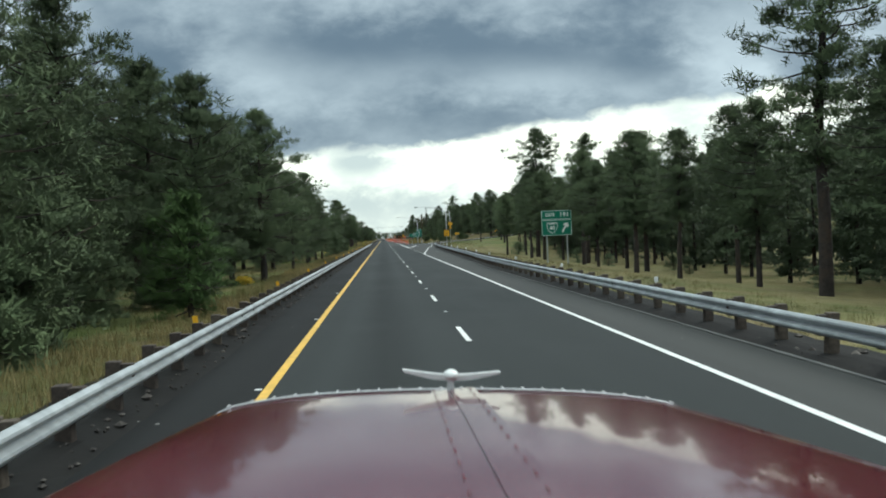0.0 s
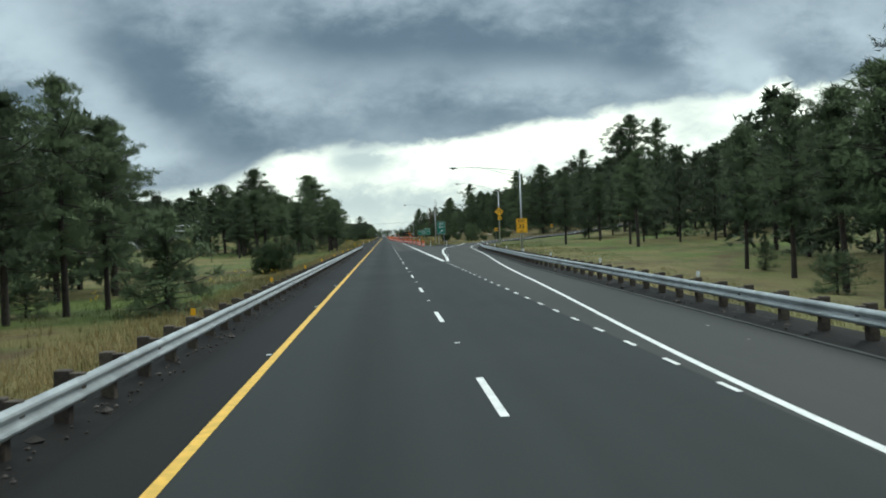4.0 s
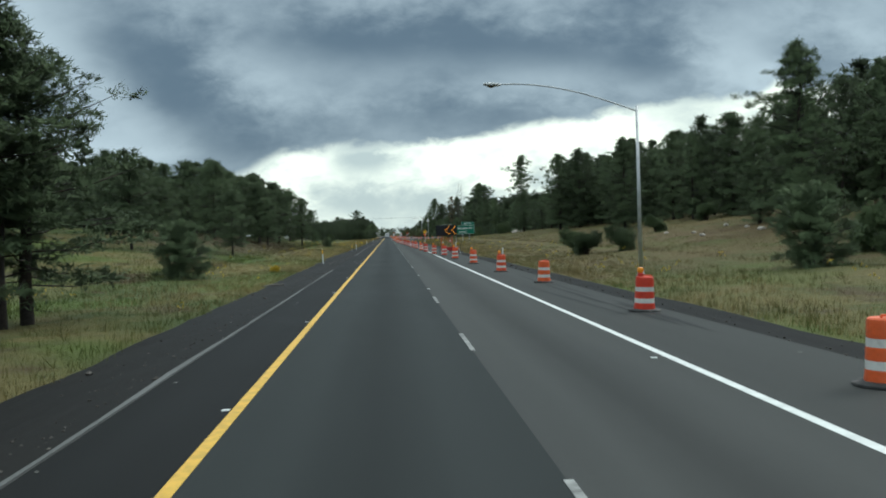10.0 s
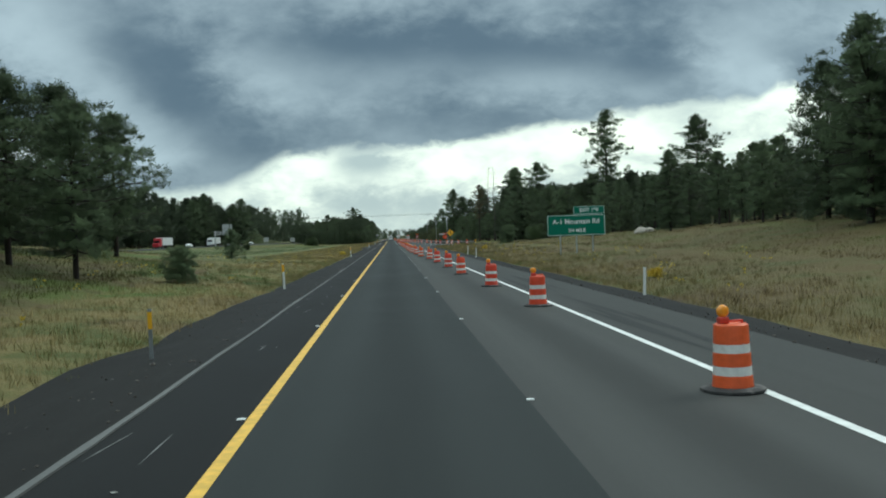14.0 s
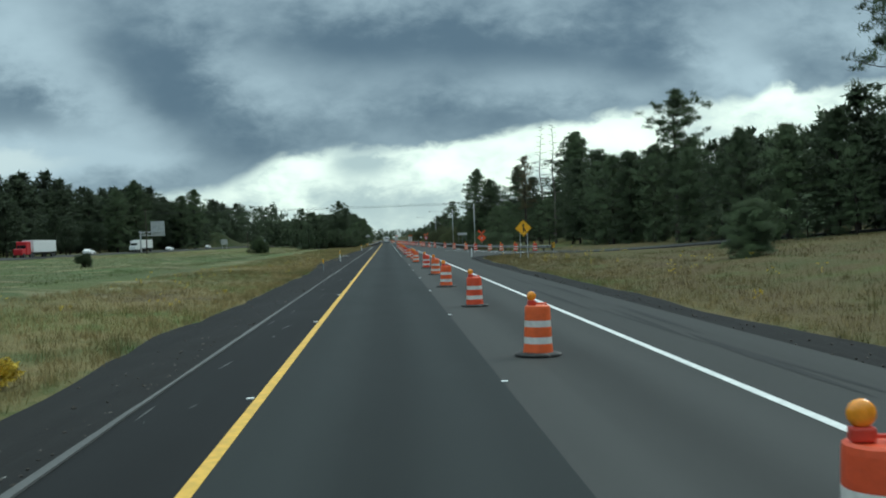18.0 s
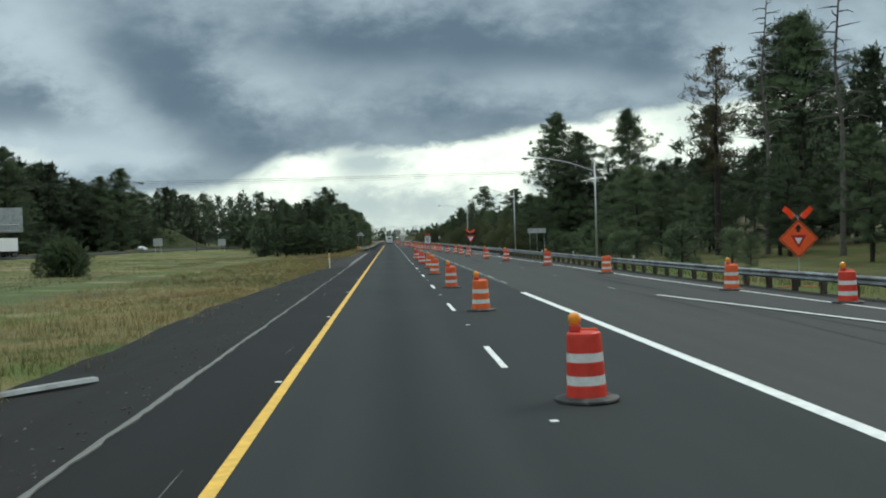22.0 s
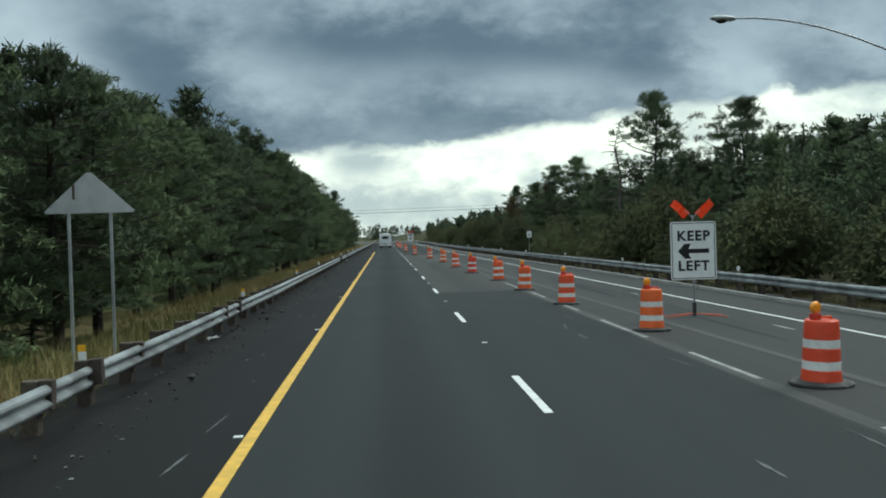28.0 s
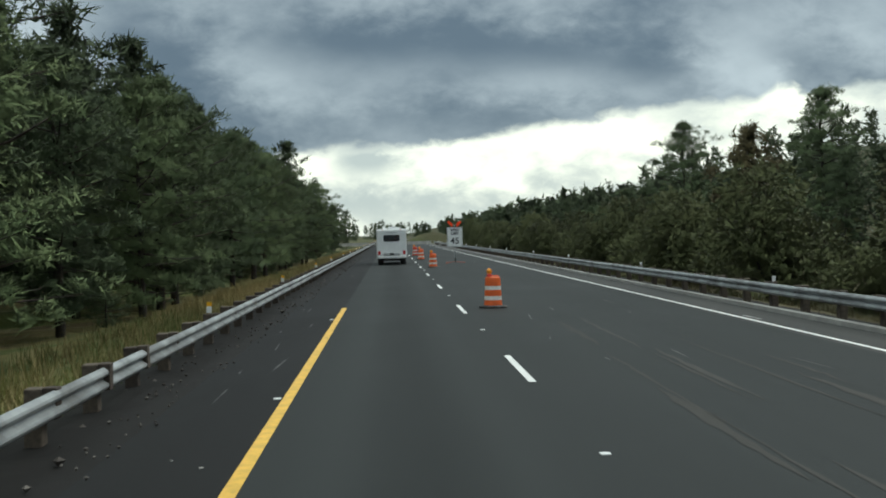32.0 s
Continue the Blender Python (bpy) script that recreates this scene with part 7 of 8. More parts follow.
def yield_ahead(e):
    bm = bmesh.new()
    tube(bm, (0, 0.03, 1.0), (0, 0.03, 2.75), 0.02, 0.02, 8)
    part("upper_mast", bm, M_GALV, e)
    diamond_sign(e, 1.05, 1.87, M_SIGNORANGE)
    shape(e, turned(TRI_DOWN, 0, 0, 1.78, 0.52), M_SIGNRED, "triangle", -0.003)
    shape(e, turned(TRI_DOWN, 0, 0, 1.79, 0.27), M_SIGNWHITE, "triangle_field", -0.005)
    shape(e, [(-0.06, 2.12), (0.06, 2.12), (0.06, 2.24), (0.15, 2.24), (0, 2.42), (-0.15, 2.24), (-0.06, 2.24)], M_BLACK)
    flags(e, 2.72)


def yield_sign(e):
    bm = bmesh.new()
    tube(bm, (0, 0.03, 1.0), (0, 0.03, 2.75), 0.02, 0.02, 8)
    part("upper_mast", bm, M_GALV, e)
    panel(e, turned(TRI_DOWN, -4, 0, 1.95, 1.06), M_SIGNRED)
    shape(e, turned(TRI_DOWN, -4, 0, 1.97, 0.55), M_SIGNWHITE, "white_field")
    shape(e, rounded(0.24, 0.06, 0.015, 0, 2.11), M_SIGNRED, "text_bar", -0.005)
    flags(e, 2.78)
    bm = bmesh.new()
    lathe(bm, [(0.07, -0.03), (0.08, 0), (0.07, 0.03)], 14)
    bmesh.ops.transform(bm, matrix=pose(0, 0, 2.86, 90, 0, 0), verts=bm.verts)
    part("warning_lens", bm, M_AMBER, e)


def keep_left(e):
    bm = bmesh.new()
    tube(bm, (0, 0.03, 0.9), (0, 0.03, 2.7), 0.02, 0.02, 8)
    part("upper_mast", bm, M_GALV, e)
    panel(e, rounded(1.2, 1.53, 0.06, 0, 1.76), M_SIGNWHITE)
    border(e, 1.2, 1.53, 0.06, 1.76, 0.02, M_BLACK, inset=0.03)
    lettering("KEEP", 0.36, 0, -0.004, 2.14, M_BLACK, e, spacing=1.15)
    shape(e, turned(ARROW, 180, 0, 1.75, 0.82), M_BLACK)
    lettering("LEFT", 0.36, 0, -0.004, 1.35, M_BLACK, e, spacing=1.15)
    flags(e, 2.72)


def limit_45(e):
    bm = bmesh.new()
    tube(bm, (0, 0.03, 1.0), (0, 0.03, 3.1), 0.02, 0.02, 8)
    part("upper_mast", bm, M_GALV, e)
    panel(e, rounded(1.25, 1.6, 0.06, 0, 2.1), M_SIGNWHITE)
    border(e, 1.25, 1.6, 0.06, 2.1, 0.02, M_BLACK, inset=0.03)
    lettering("SPEED", 0.26, 0, -0.004, 2.66, M_BLACK, e)
    lettering("LIMIT", 0.26, 0, -0.004, 2.38, M_BLACK, e)
    lettering("45", 0.72, 0, -0.004, 1.78, M_BLACK, e)
    flags(e, 3.05)


stand_sign("yield_ahead_sign", "orange diamond yield-ahead sign with flags on a stand", 15.3, 629.3, -6, yield_ahead)
stand_sign("yield_sign", "red and white yield sign with orange flags on a stand", 9.58, 702.4, -5, yield_sign)
stand_sign("keep_left_sign", "white roadworks sign with black arrow and orange flags", 7.86, 782.2, -4, keep_left)
stand_sign("speed_limit_sign", "white speed limit sign with orange flags on a stand", 4.9, 938, -3, limit_45)

# sign backs
s8 = thing("reversed_sign", (19.3, 712.3, 0), -4)
g = ground_of(19.3, 712.3)
posts(s8, (-0.95, 0.0, 0.95), g - 0.3, 2.75, 0.035)
panel(s8, rounded(2.4, 0.62, 0.05, 0, 2.75), M_ALUM)
tagged(s8, "plain grey back of a wide sign on three posts", "road sign")
TRI_UP = [(-0.84, -0.38), (0.84, -0.38), (0.86, -0.34), (0.05, 0.42), (-0.05, 0.42), (-0.86, -0.34)]
s9 = thing("reversed_sign", (-6.05, 777.3, 0), 3)
posts(s9, (-0.42, 0.38), ground_of(-6, 777) - 0.3, 3.1, 0.035)
panel(s9, turned(TRI_UP, 0, 0, 3.36), M_ALUM)
shape(s9, rounded(0.05, 0.3, 0.01, -0.3, 3.4), M_TIMBER, "stain", -0.003)
tagged(s9, "grey back of a triangular sign on two posts in dry grass", "road sign")
s10 = thing("reversed_sign", (17.4, 784, 0), -4)
posts(s10, (0,), ground_of(17.4, 784) - 0.3, 3.2, 0.035)
panel(s10, turned(TRI_UP, 0, 0, 3.4, 0.6), M_ALUM)
tagged(s10, "grey back of a triangular sign beside a lamp pole", "road sign")
s11 = thing("small_sign", (13.9, 845.4, 0), -4)
posts(s11, (0,), ground_of(13.9, 845.4) - 0.3, 2.3, 0.03)
panel(s11, rounded(0.46, 0.62, 0.03, 0, 2.2), M_SIGNWHITE)
for z in (2.34, 2.2, 2.06):
    shape(s11, rounded(0.3, 0.06, 0.01, 0, z), M_BLACK, "text_bar")
tagged(s11, "small white sign on a post behind the guardrail", "road sign")


def end_marker(x, y, z, label):
    e = thing("hazard_marker", (x, y, 0), 0)
    posts(e, (0,), -0.2, z, 0.03)
    panel(e, rounded(0.36, 0.72, 0.02, 0, z - 0.1), M_SIGNYELLOW)
    for k in range(3):
        c = z - 0.34 + 0.24 * k
        shape(e, [(-0.17, c - 0.04), (0.17, c + 0.06), (0.17, c + 0.17), (-0.17, c + 0.07)], M_BLACK, "stripe")
    tagged(e, label, "hazard marker")


end_marker(-5.75, 752.6, 0.85, "yellow and black striped marker at the guardrail's end")
end_marker(20.8, 597.4, 0.9, "yellow and black striped marker at the guardrail's end")


# ---------------------------------------------------------------- delineator posts
def delineator(x, y, mat, h, lean, label, cap=None, w=0.1):
    z = land(x, y)
    e = thing("delineator_post", (x, y, max(z, -0.08)))
    e.matrix_basis = pose(x, y, max(z, -0.08), random.uniform(-3, 3), lean, 0)
    bm = bmesh.new()
    box(bm, (0, 0, h / 2 - 0.1), (w, 0.014, h + 0.2), 0.004)
    part("post", bm, mat, e)
    if cap is not None:
        bm = bmesh.new()
        box(bm, (0, -0.010, h - 0.24), (w + 0.01, 0.008, 0.36), 0.002)
        part("reflector", bm, cap, e)
    tagged(e, label, "delineator", "delineator posts")


for x, y, k in ((-5.5, 348, 0), (-5.3, 424, 0), (-5.2, 494.4, 0), (-5.1, 586, 0), (-5.2, 671, 0)):
    delineator(x, y, M_SIGNWHITE, 1.3, -2, "white flexible post with a yellow reflector beside the shoulder", M_SIGNYELLOW, 0.105)
for x, y in ((-5.05, 399, ), (-4.75, 555)):
    delineator(x, y, M_GALV_OLD, 1.1, 0, "thin grey steel post with a yellow reflector beside the shoulder", M_SIGNYELLOW, 0.08)
for x, y in ((9.5, 341.5), (9.9, 396.3), (9.0, 411.5), (8.6, 469.9), (9.3, 487.5), (9.15, 583.4)):
    delineator(x, y, M_SIGNWHITE, 1.05, 2, "white flexible post in the grass beside the shoulder")
delineator(8.65, 268.4, M_SIGNWHITE, 1.05, 11, "leaning white flexible post at the exit gore")
delineator(11.75, 269.1, M_SIGNWHITE, 1.05, 3, "white flexible post at the exit gore")


# ---------------------------------------------------------------- arrow board trailer
def arrow_board():
    e = thing("arrow_board_trailer", (6.81, 368.9, 0), -2)
    bm = bmesh.new()
    box(bm, (0, 0, 2.6), (2.38, 0.12, 1.2), 0.02)
    part("display_panel", bm, M_SCREEN, e, "black display panel with two lit chevrons")
    bm = bmesh.new()
    box(bm, (0, 0, 3.225), (1.2, 0.1, 0.03), 0.008)
    part("top_strip", bm, M_SIGNWHITE, e)
    bulb = bmesh.new()
    lathe(bulb, [(0.038, 0), (0.038, 0.02), (0.025, 0.035)], 12)
    bmesh.ops.transform(bulb, matrix=pose(0, 0, 0, 90, 0, 0), verts=bulb.verts)
    me = bpy.data.meshes.new("bulb")
    bulb.to_mesh(me)
    bulb.free()
    me.materials.append(M_BLACK)
    lit = me.copy()
    lit.materials.clear()
    lit.materials.append(M_AMBERLIT)
    for cx in (-0.72, -0.05, 0.62):
        for k in (-2, -1, 0, 1, 2):
            put("bulb", me if cx < -0.5 else lit, None, e, pose(cx + 0.16 * abs(k), -0.06, 2.6 + 0.2 * k))
    for x in (-0.62, 0.62):
        bm = bmesh.new()
        box(bm, (x, 0, 1.2), (0.085, 0.085, 1.8), 0.012)
        part("upright", bm, M_TRAILERORANGE, e)
    for z in (1.72, 1.52):
        bm = bmesh.new()
        box(bm, (0, 0, z), (1.2, 0.05, 0.05), 0.008)
        part("crossbar", bm, M_TRAILERORANGE, e)
    bm = bmesh.new()
    box(bm, (0.36, -0.05, 1.38), (0.28, 0.02, 0.22), 0.01)
    tag = part("tag_plate", bm, M_SIGNRED, e)
    bm = bmesh.new()
    box(bm, (0.36, -0.064, 1.42), (0.2, 0.004, 0.07))
    part("text_bar", bm, M_SIGNWHITE, tag)
    bm = bmesh.new()
    box(bm, (0.42, 0.25, 0.56), (1.15, 0.85, 0.34), 0.03)
    part("battery_box", bm, M_TRAILER, e)
    bm = bmesh.new()
    box(bm, (0.34, 0.0, 0.33), (2.1, 0.08, 0.1), 0.01)
    part("rear_beam", bm, M_TRAILER, e)
    for x in (-0.35, 0.35):
        bm = bmesh.new()
        box(bm, (x + 0.42, -0.045, 0.33), (0.22, 0.012, 0.06))
        part("reflective_tape", bm, M_SIGNWHITE, e)
    for q in (-0.8, 0.8):
        x = q + 0.42
        bm = bmesh.new()
        lathe(bm, [(0.2, -0.1), (0.3, -0.1), (0.325, -0.05), (0.325, 0.05), (0.3, 0.1), (0.2, 0.1)], 24)
        bmesh.ops.transform(bm, matrix=pose(x, 0.3, 0.325, 0, 90, 0), verts=bm.verts)
        w = part("wheel", bm, M_RUBBER, e)
        bm = bmesh.new()
        lathe(bm, [(0.05, -0.105), (0.19, -0.105), (0.2, -0.08), (0.2, 0.08), (0.19, 0.105), (0.05, 0.105)], 20)
        bmesh.ops.transform(bm, matrix=pose(x, 0.3, 0.325, 0, 90, 0), verts=bm.verts)
        part("rim", bm, M_SIGNWHITE, w, "white steel rim")
        bm = bmesh.new()
        prof = []
        for i in range(9):
            a = math.pi * i / 8
            prof.append((0.3 + 0.4 * math.cos(a), 0.34 + 0.4 * math.sin(a)))
        top = [bm.verts.new((x - 0.14, y, z)) for y, z in prof]
        bot = [bm.verts.new((x + 0.14, y, z)) for y, z in prof]
        for i in range(8):
            bm.faces.new((top[i], top[i + 1], bot[i + 1], bot[i]))
        bmesh.ops.solidify(bm, geom=bm.faces[:], thickness=0.02)
        part("mudguard", bm, M_TRAILER, e)
        bm = bmesh.new()
        tube(bm, (q * 1.15 + 0.42, -0.05, 0.55), (q * 1.3 + 0.46, -0.2, 0.0), 0.022, 0.022, 8)
        box(bm, (q * 1.3 + 0.46, -0.2, 0.012), (0.14, 0.12, 0.024), 0.005)
        part("stabilizer_leg", bm, M_SIGNWHITE, e)
    bm = bmesh.new()
    box(bm, (1.16, -0.02, 0.6), (0.26, 0.12, 0.14), 0.03)
    part("tail_lamp", bm, M_AMBER, e)
    bm = bmesh.new()
    tube(bm, (0.42, 0.6, 0.35), (0.42, 2.2, 0.42), 0.045, 0.04, 8)
    tube(bm, (0.42, 2.0, 0.0), (0.42, 2.0, 0.45), 0.03, 0.03, 8)
    part("tow_bar", bm, M_TRAILER, e)
    bm = bmesh.new()
    tube(bm, (-0.86, -0.02, 0.0), (-0.82, -0.02, 0.62), 0.02, 0.02, 8)
    tube(bm, (-0.83, -0.02, 0.5), (-0.6, -0.02, 0.4), 0.018, 0.018, 8)
    part("side_jack", bm, M_BLACK, e)
    tagged(e, "red arrow board trailer with amber chevrons lit on its black panel", "arrow board")


arrow_board()


# ---------------------------------------------------------------- motorhome ahead
def motorhome(x, y):
    e = thing("motorhome", (x, y, 0))
    bm = bmesh.new()
    box(bm, (0, 3.3, 1.72), (2.4, 6.4, 2.3), 0.12)
    part("body", bm, M_RVWHITE, e)
    bm = bmesh.new()
    box(bm, (0, 6.7, 2.45), (2.3, 1.2, 0.85), 0.2)
    part("cab_over", bm, M_RVWHITE, e)
    bm = bmesh.new()
    box(bm, (0, 6.9, 1.15), (2.0, 1.6, 1.2), 0.2)
    part("cab", bm, M_RVWHITE, e)
    bm = bmesh.new()
    plate(bm, rounded(1.2, 0.42, 0.08, 0, 2.15), 0.09, 0.2)
    part("rear_window", bm, M_GLASS, e, "dark tinted rear window")
    bm = bmesh.new()
    ring_plate(bm, rounded(1.3, 0.52, 0.1, 0, 2.15), rounded(1.2, 0.42, 0.08, 0, 2.15), 0.08, 0.12)
    part("window_frame", bm, M_BLACK, e)
    bm = bmesh.new()
    box(bm, (0, 0.02, 0.62), (2.3, 0.2, 0.2), 0.04)
    part("bumper", bm, M_CREAM, e)
    bm = bmesh.new()
    box(bm, (0, 0.04, 0.86), (1.3, 0.2, 0.24), 0.04)
    part("rear_rack", bm, M_ALUM, e)
    bm = bmesh.new()
    box(bm, (0, -0.065, 0.88), (0.32, 0.02, 0.17), 0.005)
    part("licence_plate", bm, M_BLACK, e)
    for s in (-1, 1):
        bm = bmesh.new()
        box(bm, (s * 1.0, 0.085, 0.98), (0.2, 0.05, 0.3), 0.02)
        part("tail_lamp", bm, M_TAIL, e)
        for yy in (1.6, 6.6):
            bm = bmesh.new()
            lathe(bm, [(0.2, -0.22), (0.34, -0.22), (0.38, -0.17), (0.38, 0.17), (0.34, 0.22), (0.2, 0.22)], 20)
            bmesh.ops.transform(bm, matrix=pose(s * 0.92, yy, 0.38, 0, 90, 0), verts=bm.verts)
            part("wheel", bm, M_RUBBER, e)
        bm = bmesh.new()
        box(bm, (s * 0.7, 0.13, 2.82), (0.12, 0.04, 0.05), 0.01)
        part("marker_lamp", bm, M_TAIL, e)
    bm = bmesh.new()
    plate(bm, rounded(0.8, 0.06, 0.02, 0, 2.6), 0.085, 0.2)
    part("text_bar", bm, M_ALUM, e)
    for xx, yy, sx, sz in ((0.1, 1.4, 0.7, 0.2), (-0.5, 3.0, 0.4, 0.14), (0.5, 4.2, 0.5, 0.16)):
        bm = bmesh.new()
        box(bm, (xx, yy, 2.86 + sz / 2), (sx, 0.8, sz), 0.04)
        part("roof_vent", bm, M_RVWHITE, e)
    bm = bmesh.new()
    box(bm, (0, 0.3, 0.45), (0.1, 0.6, 0.1), 0.01)
    box(bm, (0, 0.4, 0.4), (1.6, 0.3, 0.14), 0.02)
    part("hitch", bm, M_BLACK, e)
    tagged(e, "white motorhome with a dark rear window ahead in the lane", "motorhome")


motorhome(-0.22, 937.5)


# ---------------------------------------------------------------- the vintage truck's bonnet at the start
def truck():
    cx = 0.19
    e = thing("vintage_truck", (cx, 0, 0))
    nx, ny = 25, 22
    y0, y1, half = 0.42, 2.3, 0.685
    bm = bmesh.new()
    grid = []
    for j in range(ny):
        u = j / (ny - 1)
        y = y0 + (y1 - y0) * u
        row = []
        zc = 2.0 - 0.02 * u - 0.035 * u * u
        hw = half * (1.44 - 0.46 * u)
        for i in range(nx):
            s = -1 + 2 * i / (nx - 1)
            a = abs(s)
            z = zc - 0.03 * s - 0.045 * a ** 2.2 - (0.085 * ((a - 0.82) / 0.18) ** 2 if a > 0.82 else 0)
            yy = y - 0.14 * max(0, a - 0.55) ** 2 / 0.2 * max(0.0, (u - 0.6) / 0.4)
            row.append(bm.verts.new((s * hw, yy, z)))
        grid.append(row)
    for j in range(ny - 1):
        for i in range(nx - 1):
            bm.faces.new((grid[j][i], grid[j][i + 1], grid[j + 1][i + 1], grid[j + 1][i]))
    bmesh.ops.recalc_face_normals(bm, faces=bm.faces)
    if bm.faces[0].normal.z < 0:
        bmesh.ops.reverse_faces(bm, faces=bm.faces)
    rim = [ed for ed in bm.edges if ed.is_boundary]
    low = bmesh.ops.extrude_edge_only(bm, edges=rim)
    bmesh.ops.translate(bm, vec=(0, 0, -0.03), verts=[v for v in low["geom"] if isinstance(v, bmesh.types.BMVert)])
    part("bonnet", bm, M_TRUCKRED, e, "polished dark red bonnet", True)

    def top(s, u):
        a = abs(s)
        return 2.0 - 0.03 * s - 0.02 * u - 0.035 * u * u - 0.045 * a ** 2.2 - (0.085 * ((a - 0.82) / 0.18) ** 2 if a > 0.82 else 0)
    # raised centre strips, ridge, rivets
    for x0, x1, h, nm in ((-0.085, 0.085, 0.0022, "centre_strip"), (-0.006, 0.006, 0.006, "ridge")):
        bm = bmesh.new()
        rows = []
        for j in range(ny):
            u = j / (ny - 1)
            y = y0 + (y1 - y0) * u
            k = 1 - 0.25 * u if nm == "centre_strip" else 1
            z = top(0, u)
            rows.append([bm.verts.new((x0 * k, y, z - 0.004)), bm.verts.new((x0 * k * 0.95, y, z + h)), bm.verts.new((x1 * k * 0.95, y, z + h)), bm.verts.new((x1 * k, y, z - 0.004))])
        for a, b in zip(rows, rows[1:]):
            for i in range(3):
                bm.faces.new((a[i], a[i + 1], b[i + 1], b[i]))
        bmesh.ops.recalc_face_normals(bm, faces=bm.faces)
        part(nm, bm, M_TRUCKRED, e)
    rb = bmesh.new()
    lathe(rb, [(0.0040, 0.0), (0.0036, 0.0016), (0.0016, 0.0024)], 8)
    rm = bpy.data.meshes.new("rivet")
    rb.to_mesh(rm)
    rb.free()
    rm.materials.append(M_TRUCKRED)
    for s in (-1, 1):
        for j in range(20):
            u = (j + 0.5) / 20
            put("rivet", rm, None, e, pose(s * 0.062 * (1 - 0.25 * u), y0 + (y1 - y0) * u, top(0, u) + 0.004))
    rb = bmesh.new()
    lathe(rb, [(0.0040, 0.0), (0.0036, 0.002), (0.0015, 0.003)], 8)
    rw = bpy.data.meshes.new("trim_rivet")
    rb.to_mesh(rw)
    rb.free()
    rw.materials.append(M_SIGNWHITE)
    bm = bmesh.new()
    rows = []
    n = 40
    for i in range(n + 1):
        s = (-1 + 2 * i / n) * 0.97
        a = abs(s)
        y = y1 - 0.14 * max(0, a - 0.55) ** 2 / 0.2
        z = top(s, 1.0)
        rows.append([bm.verts.new((s * half * 0.98, y - 0.014, z + 0.002)), bm.verts.new((s * half * 0.98, y - 0.006, z + 0.004)), bm.verts.new((s * half * 0.98, y + 0.008, z + 0.002)), bm.verts.new((s * half * 0.98, y + 0.014, z - 0.05))])
    for a, b in zip(rows, rows[1:]):
        for i in range(3):
            bm.faces.new((a[i], b[i], b[i + 1], a[i + 1]))
    bmesh.ops.recalc_face_normals(bm, faces=bm.faces)
    part("edge_trim", bm, M_ALUM, e, "thin bright edge trim", True)
    for i in range(24):
        s = (-1 + 2 * (i + 0.5) / 24) * 0.96
        a = abs(s)
        put("trim_rivet", rw, None, e, pose(s * half * 0.98, y1 - 0.14 * max(0, a - 0.55) ** 2 / 0.2 - 0.012, top(s, 1.0) + 0.006))
    # winged ornament
    bm = bmesh.new()
    for s in (-1, 1):
        pts = [(0.0, 0.0), (0.05, 0.003), (0.12, 0.011), (0.135, 0.013), (0.13, 0.005), (0.06, -0.011), (0.0, -0.017)]
        plate(bm, [(s * x, z) for x, z in pts], -0.008, 0.014)
    bmesh.ops.create_uvsphere(bm, u_segments=14, v_segments=8, radius=0.019, matrix=Matrix.Diagonal((1.1, 1.6, 0.8, 1)))
    tube(bm, (0, 0, -0.05), (0, 0, -0.008), 0.012, 0.008, 10)
    bmesh.ops.transform(bm, matrix=pose(0.0, y1 - 0.03, top(0, 1) + 0.043, 0, 4, 0) @ Matrix.Scale(0.94, 4), verts=bm.verts)
    part("bonnet_ornament", bm, M_CREAM, e, "pale winged bonnet ornament")
    # nose and sides below
    bm = bmesh.new()
    box(bm, (0, 2.2, 1.26), (1.22, 0.14, 1.04), 0.05)
    part("grille_shell", bm, M_TRUCKRED, e)
    for s in (-1, 1):
        bm = bmesh.new()
        box(bm, (s * 0.62, 1.2, 1.24), (0.05, 1.55, 1.08), 0.02)
        part("side_panel", bm, M_TRUCKRED, e)
        bm = bmesh.new()
        lathe(bm, [(0.25, -0.12), (0.42, -0.12), (0.46, -0.07), (0.46, 0.07), (0.42, 0.12), (0.25, 0.12)], 22)
        bmesh.ops.transform(bm, matrix=pose(s * 0.82, 1.5, 0.46, 0, 90, 0), verts=bm.verts)
        part("wheel", bm, M_RUBBER, e)
    bm = bmesh.new()
    box(bm, (0, 1.3, 0.68), (1.1, 1.9, 0.16), 0.02)
    tube(bm, (-0.8, 1.5, 0.46), (0.8, 1.5, 0.46), 0.05, 0.05, 8)
    box(bm, (0, 2.42, 0.62), (1.7, 0.12, 0.2), 0.04)
    part("chassis", bm, M_BLACK, e)
    tagged(e, "dark red vintage truck front with riveted bonnet and winged ornament", "truck")


truck()


# ---------------------------------------------------------------- cables over the road
def cable(pts, r, label):
    bm = bmesh.new()
    rings = [[bm.verts.new((x, y + r * math.cos(i * 1.0472), z + r * math.sin(i * 1.0472))) for i in range(6)] for x, y, z in pts]
    for a, b in zip(rings, rings[1:]):
        for i in range(6):
            bm.faces.new((a[i], a[(i + 1) % 6], b[(i + 1) % 6], b[i]))
    ob = part("overhead_cable", bm, M_WIRE)
    tagged(ob, label, "cable", "overhead cables")


def span(y, z, slope, r=0.02, sag=0.5, dy=0.0):
    pts = []
    for i in range(25):
        u = i / 24
        x = -60 + 115 * u
        pts.append((x, y + dy * (u - 0.5), z + slope * x - 4 * sag * (0.25 - (u - 0.5) ** 2) + sag * 0.9))
    return pts


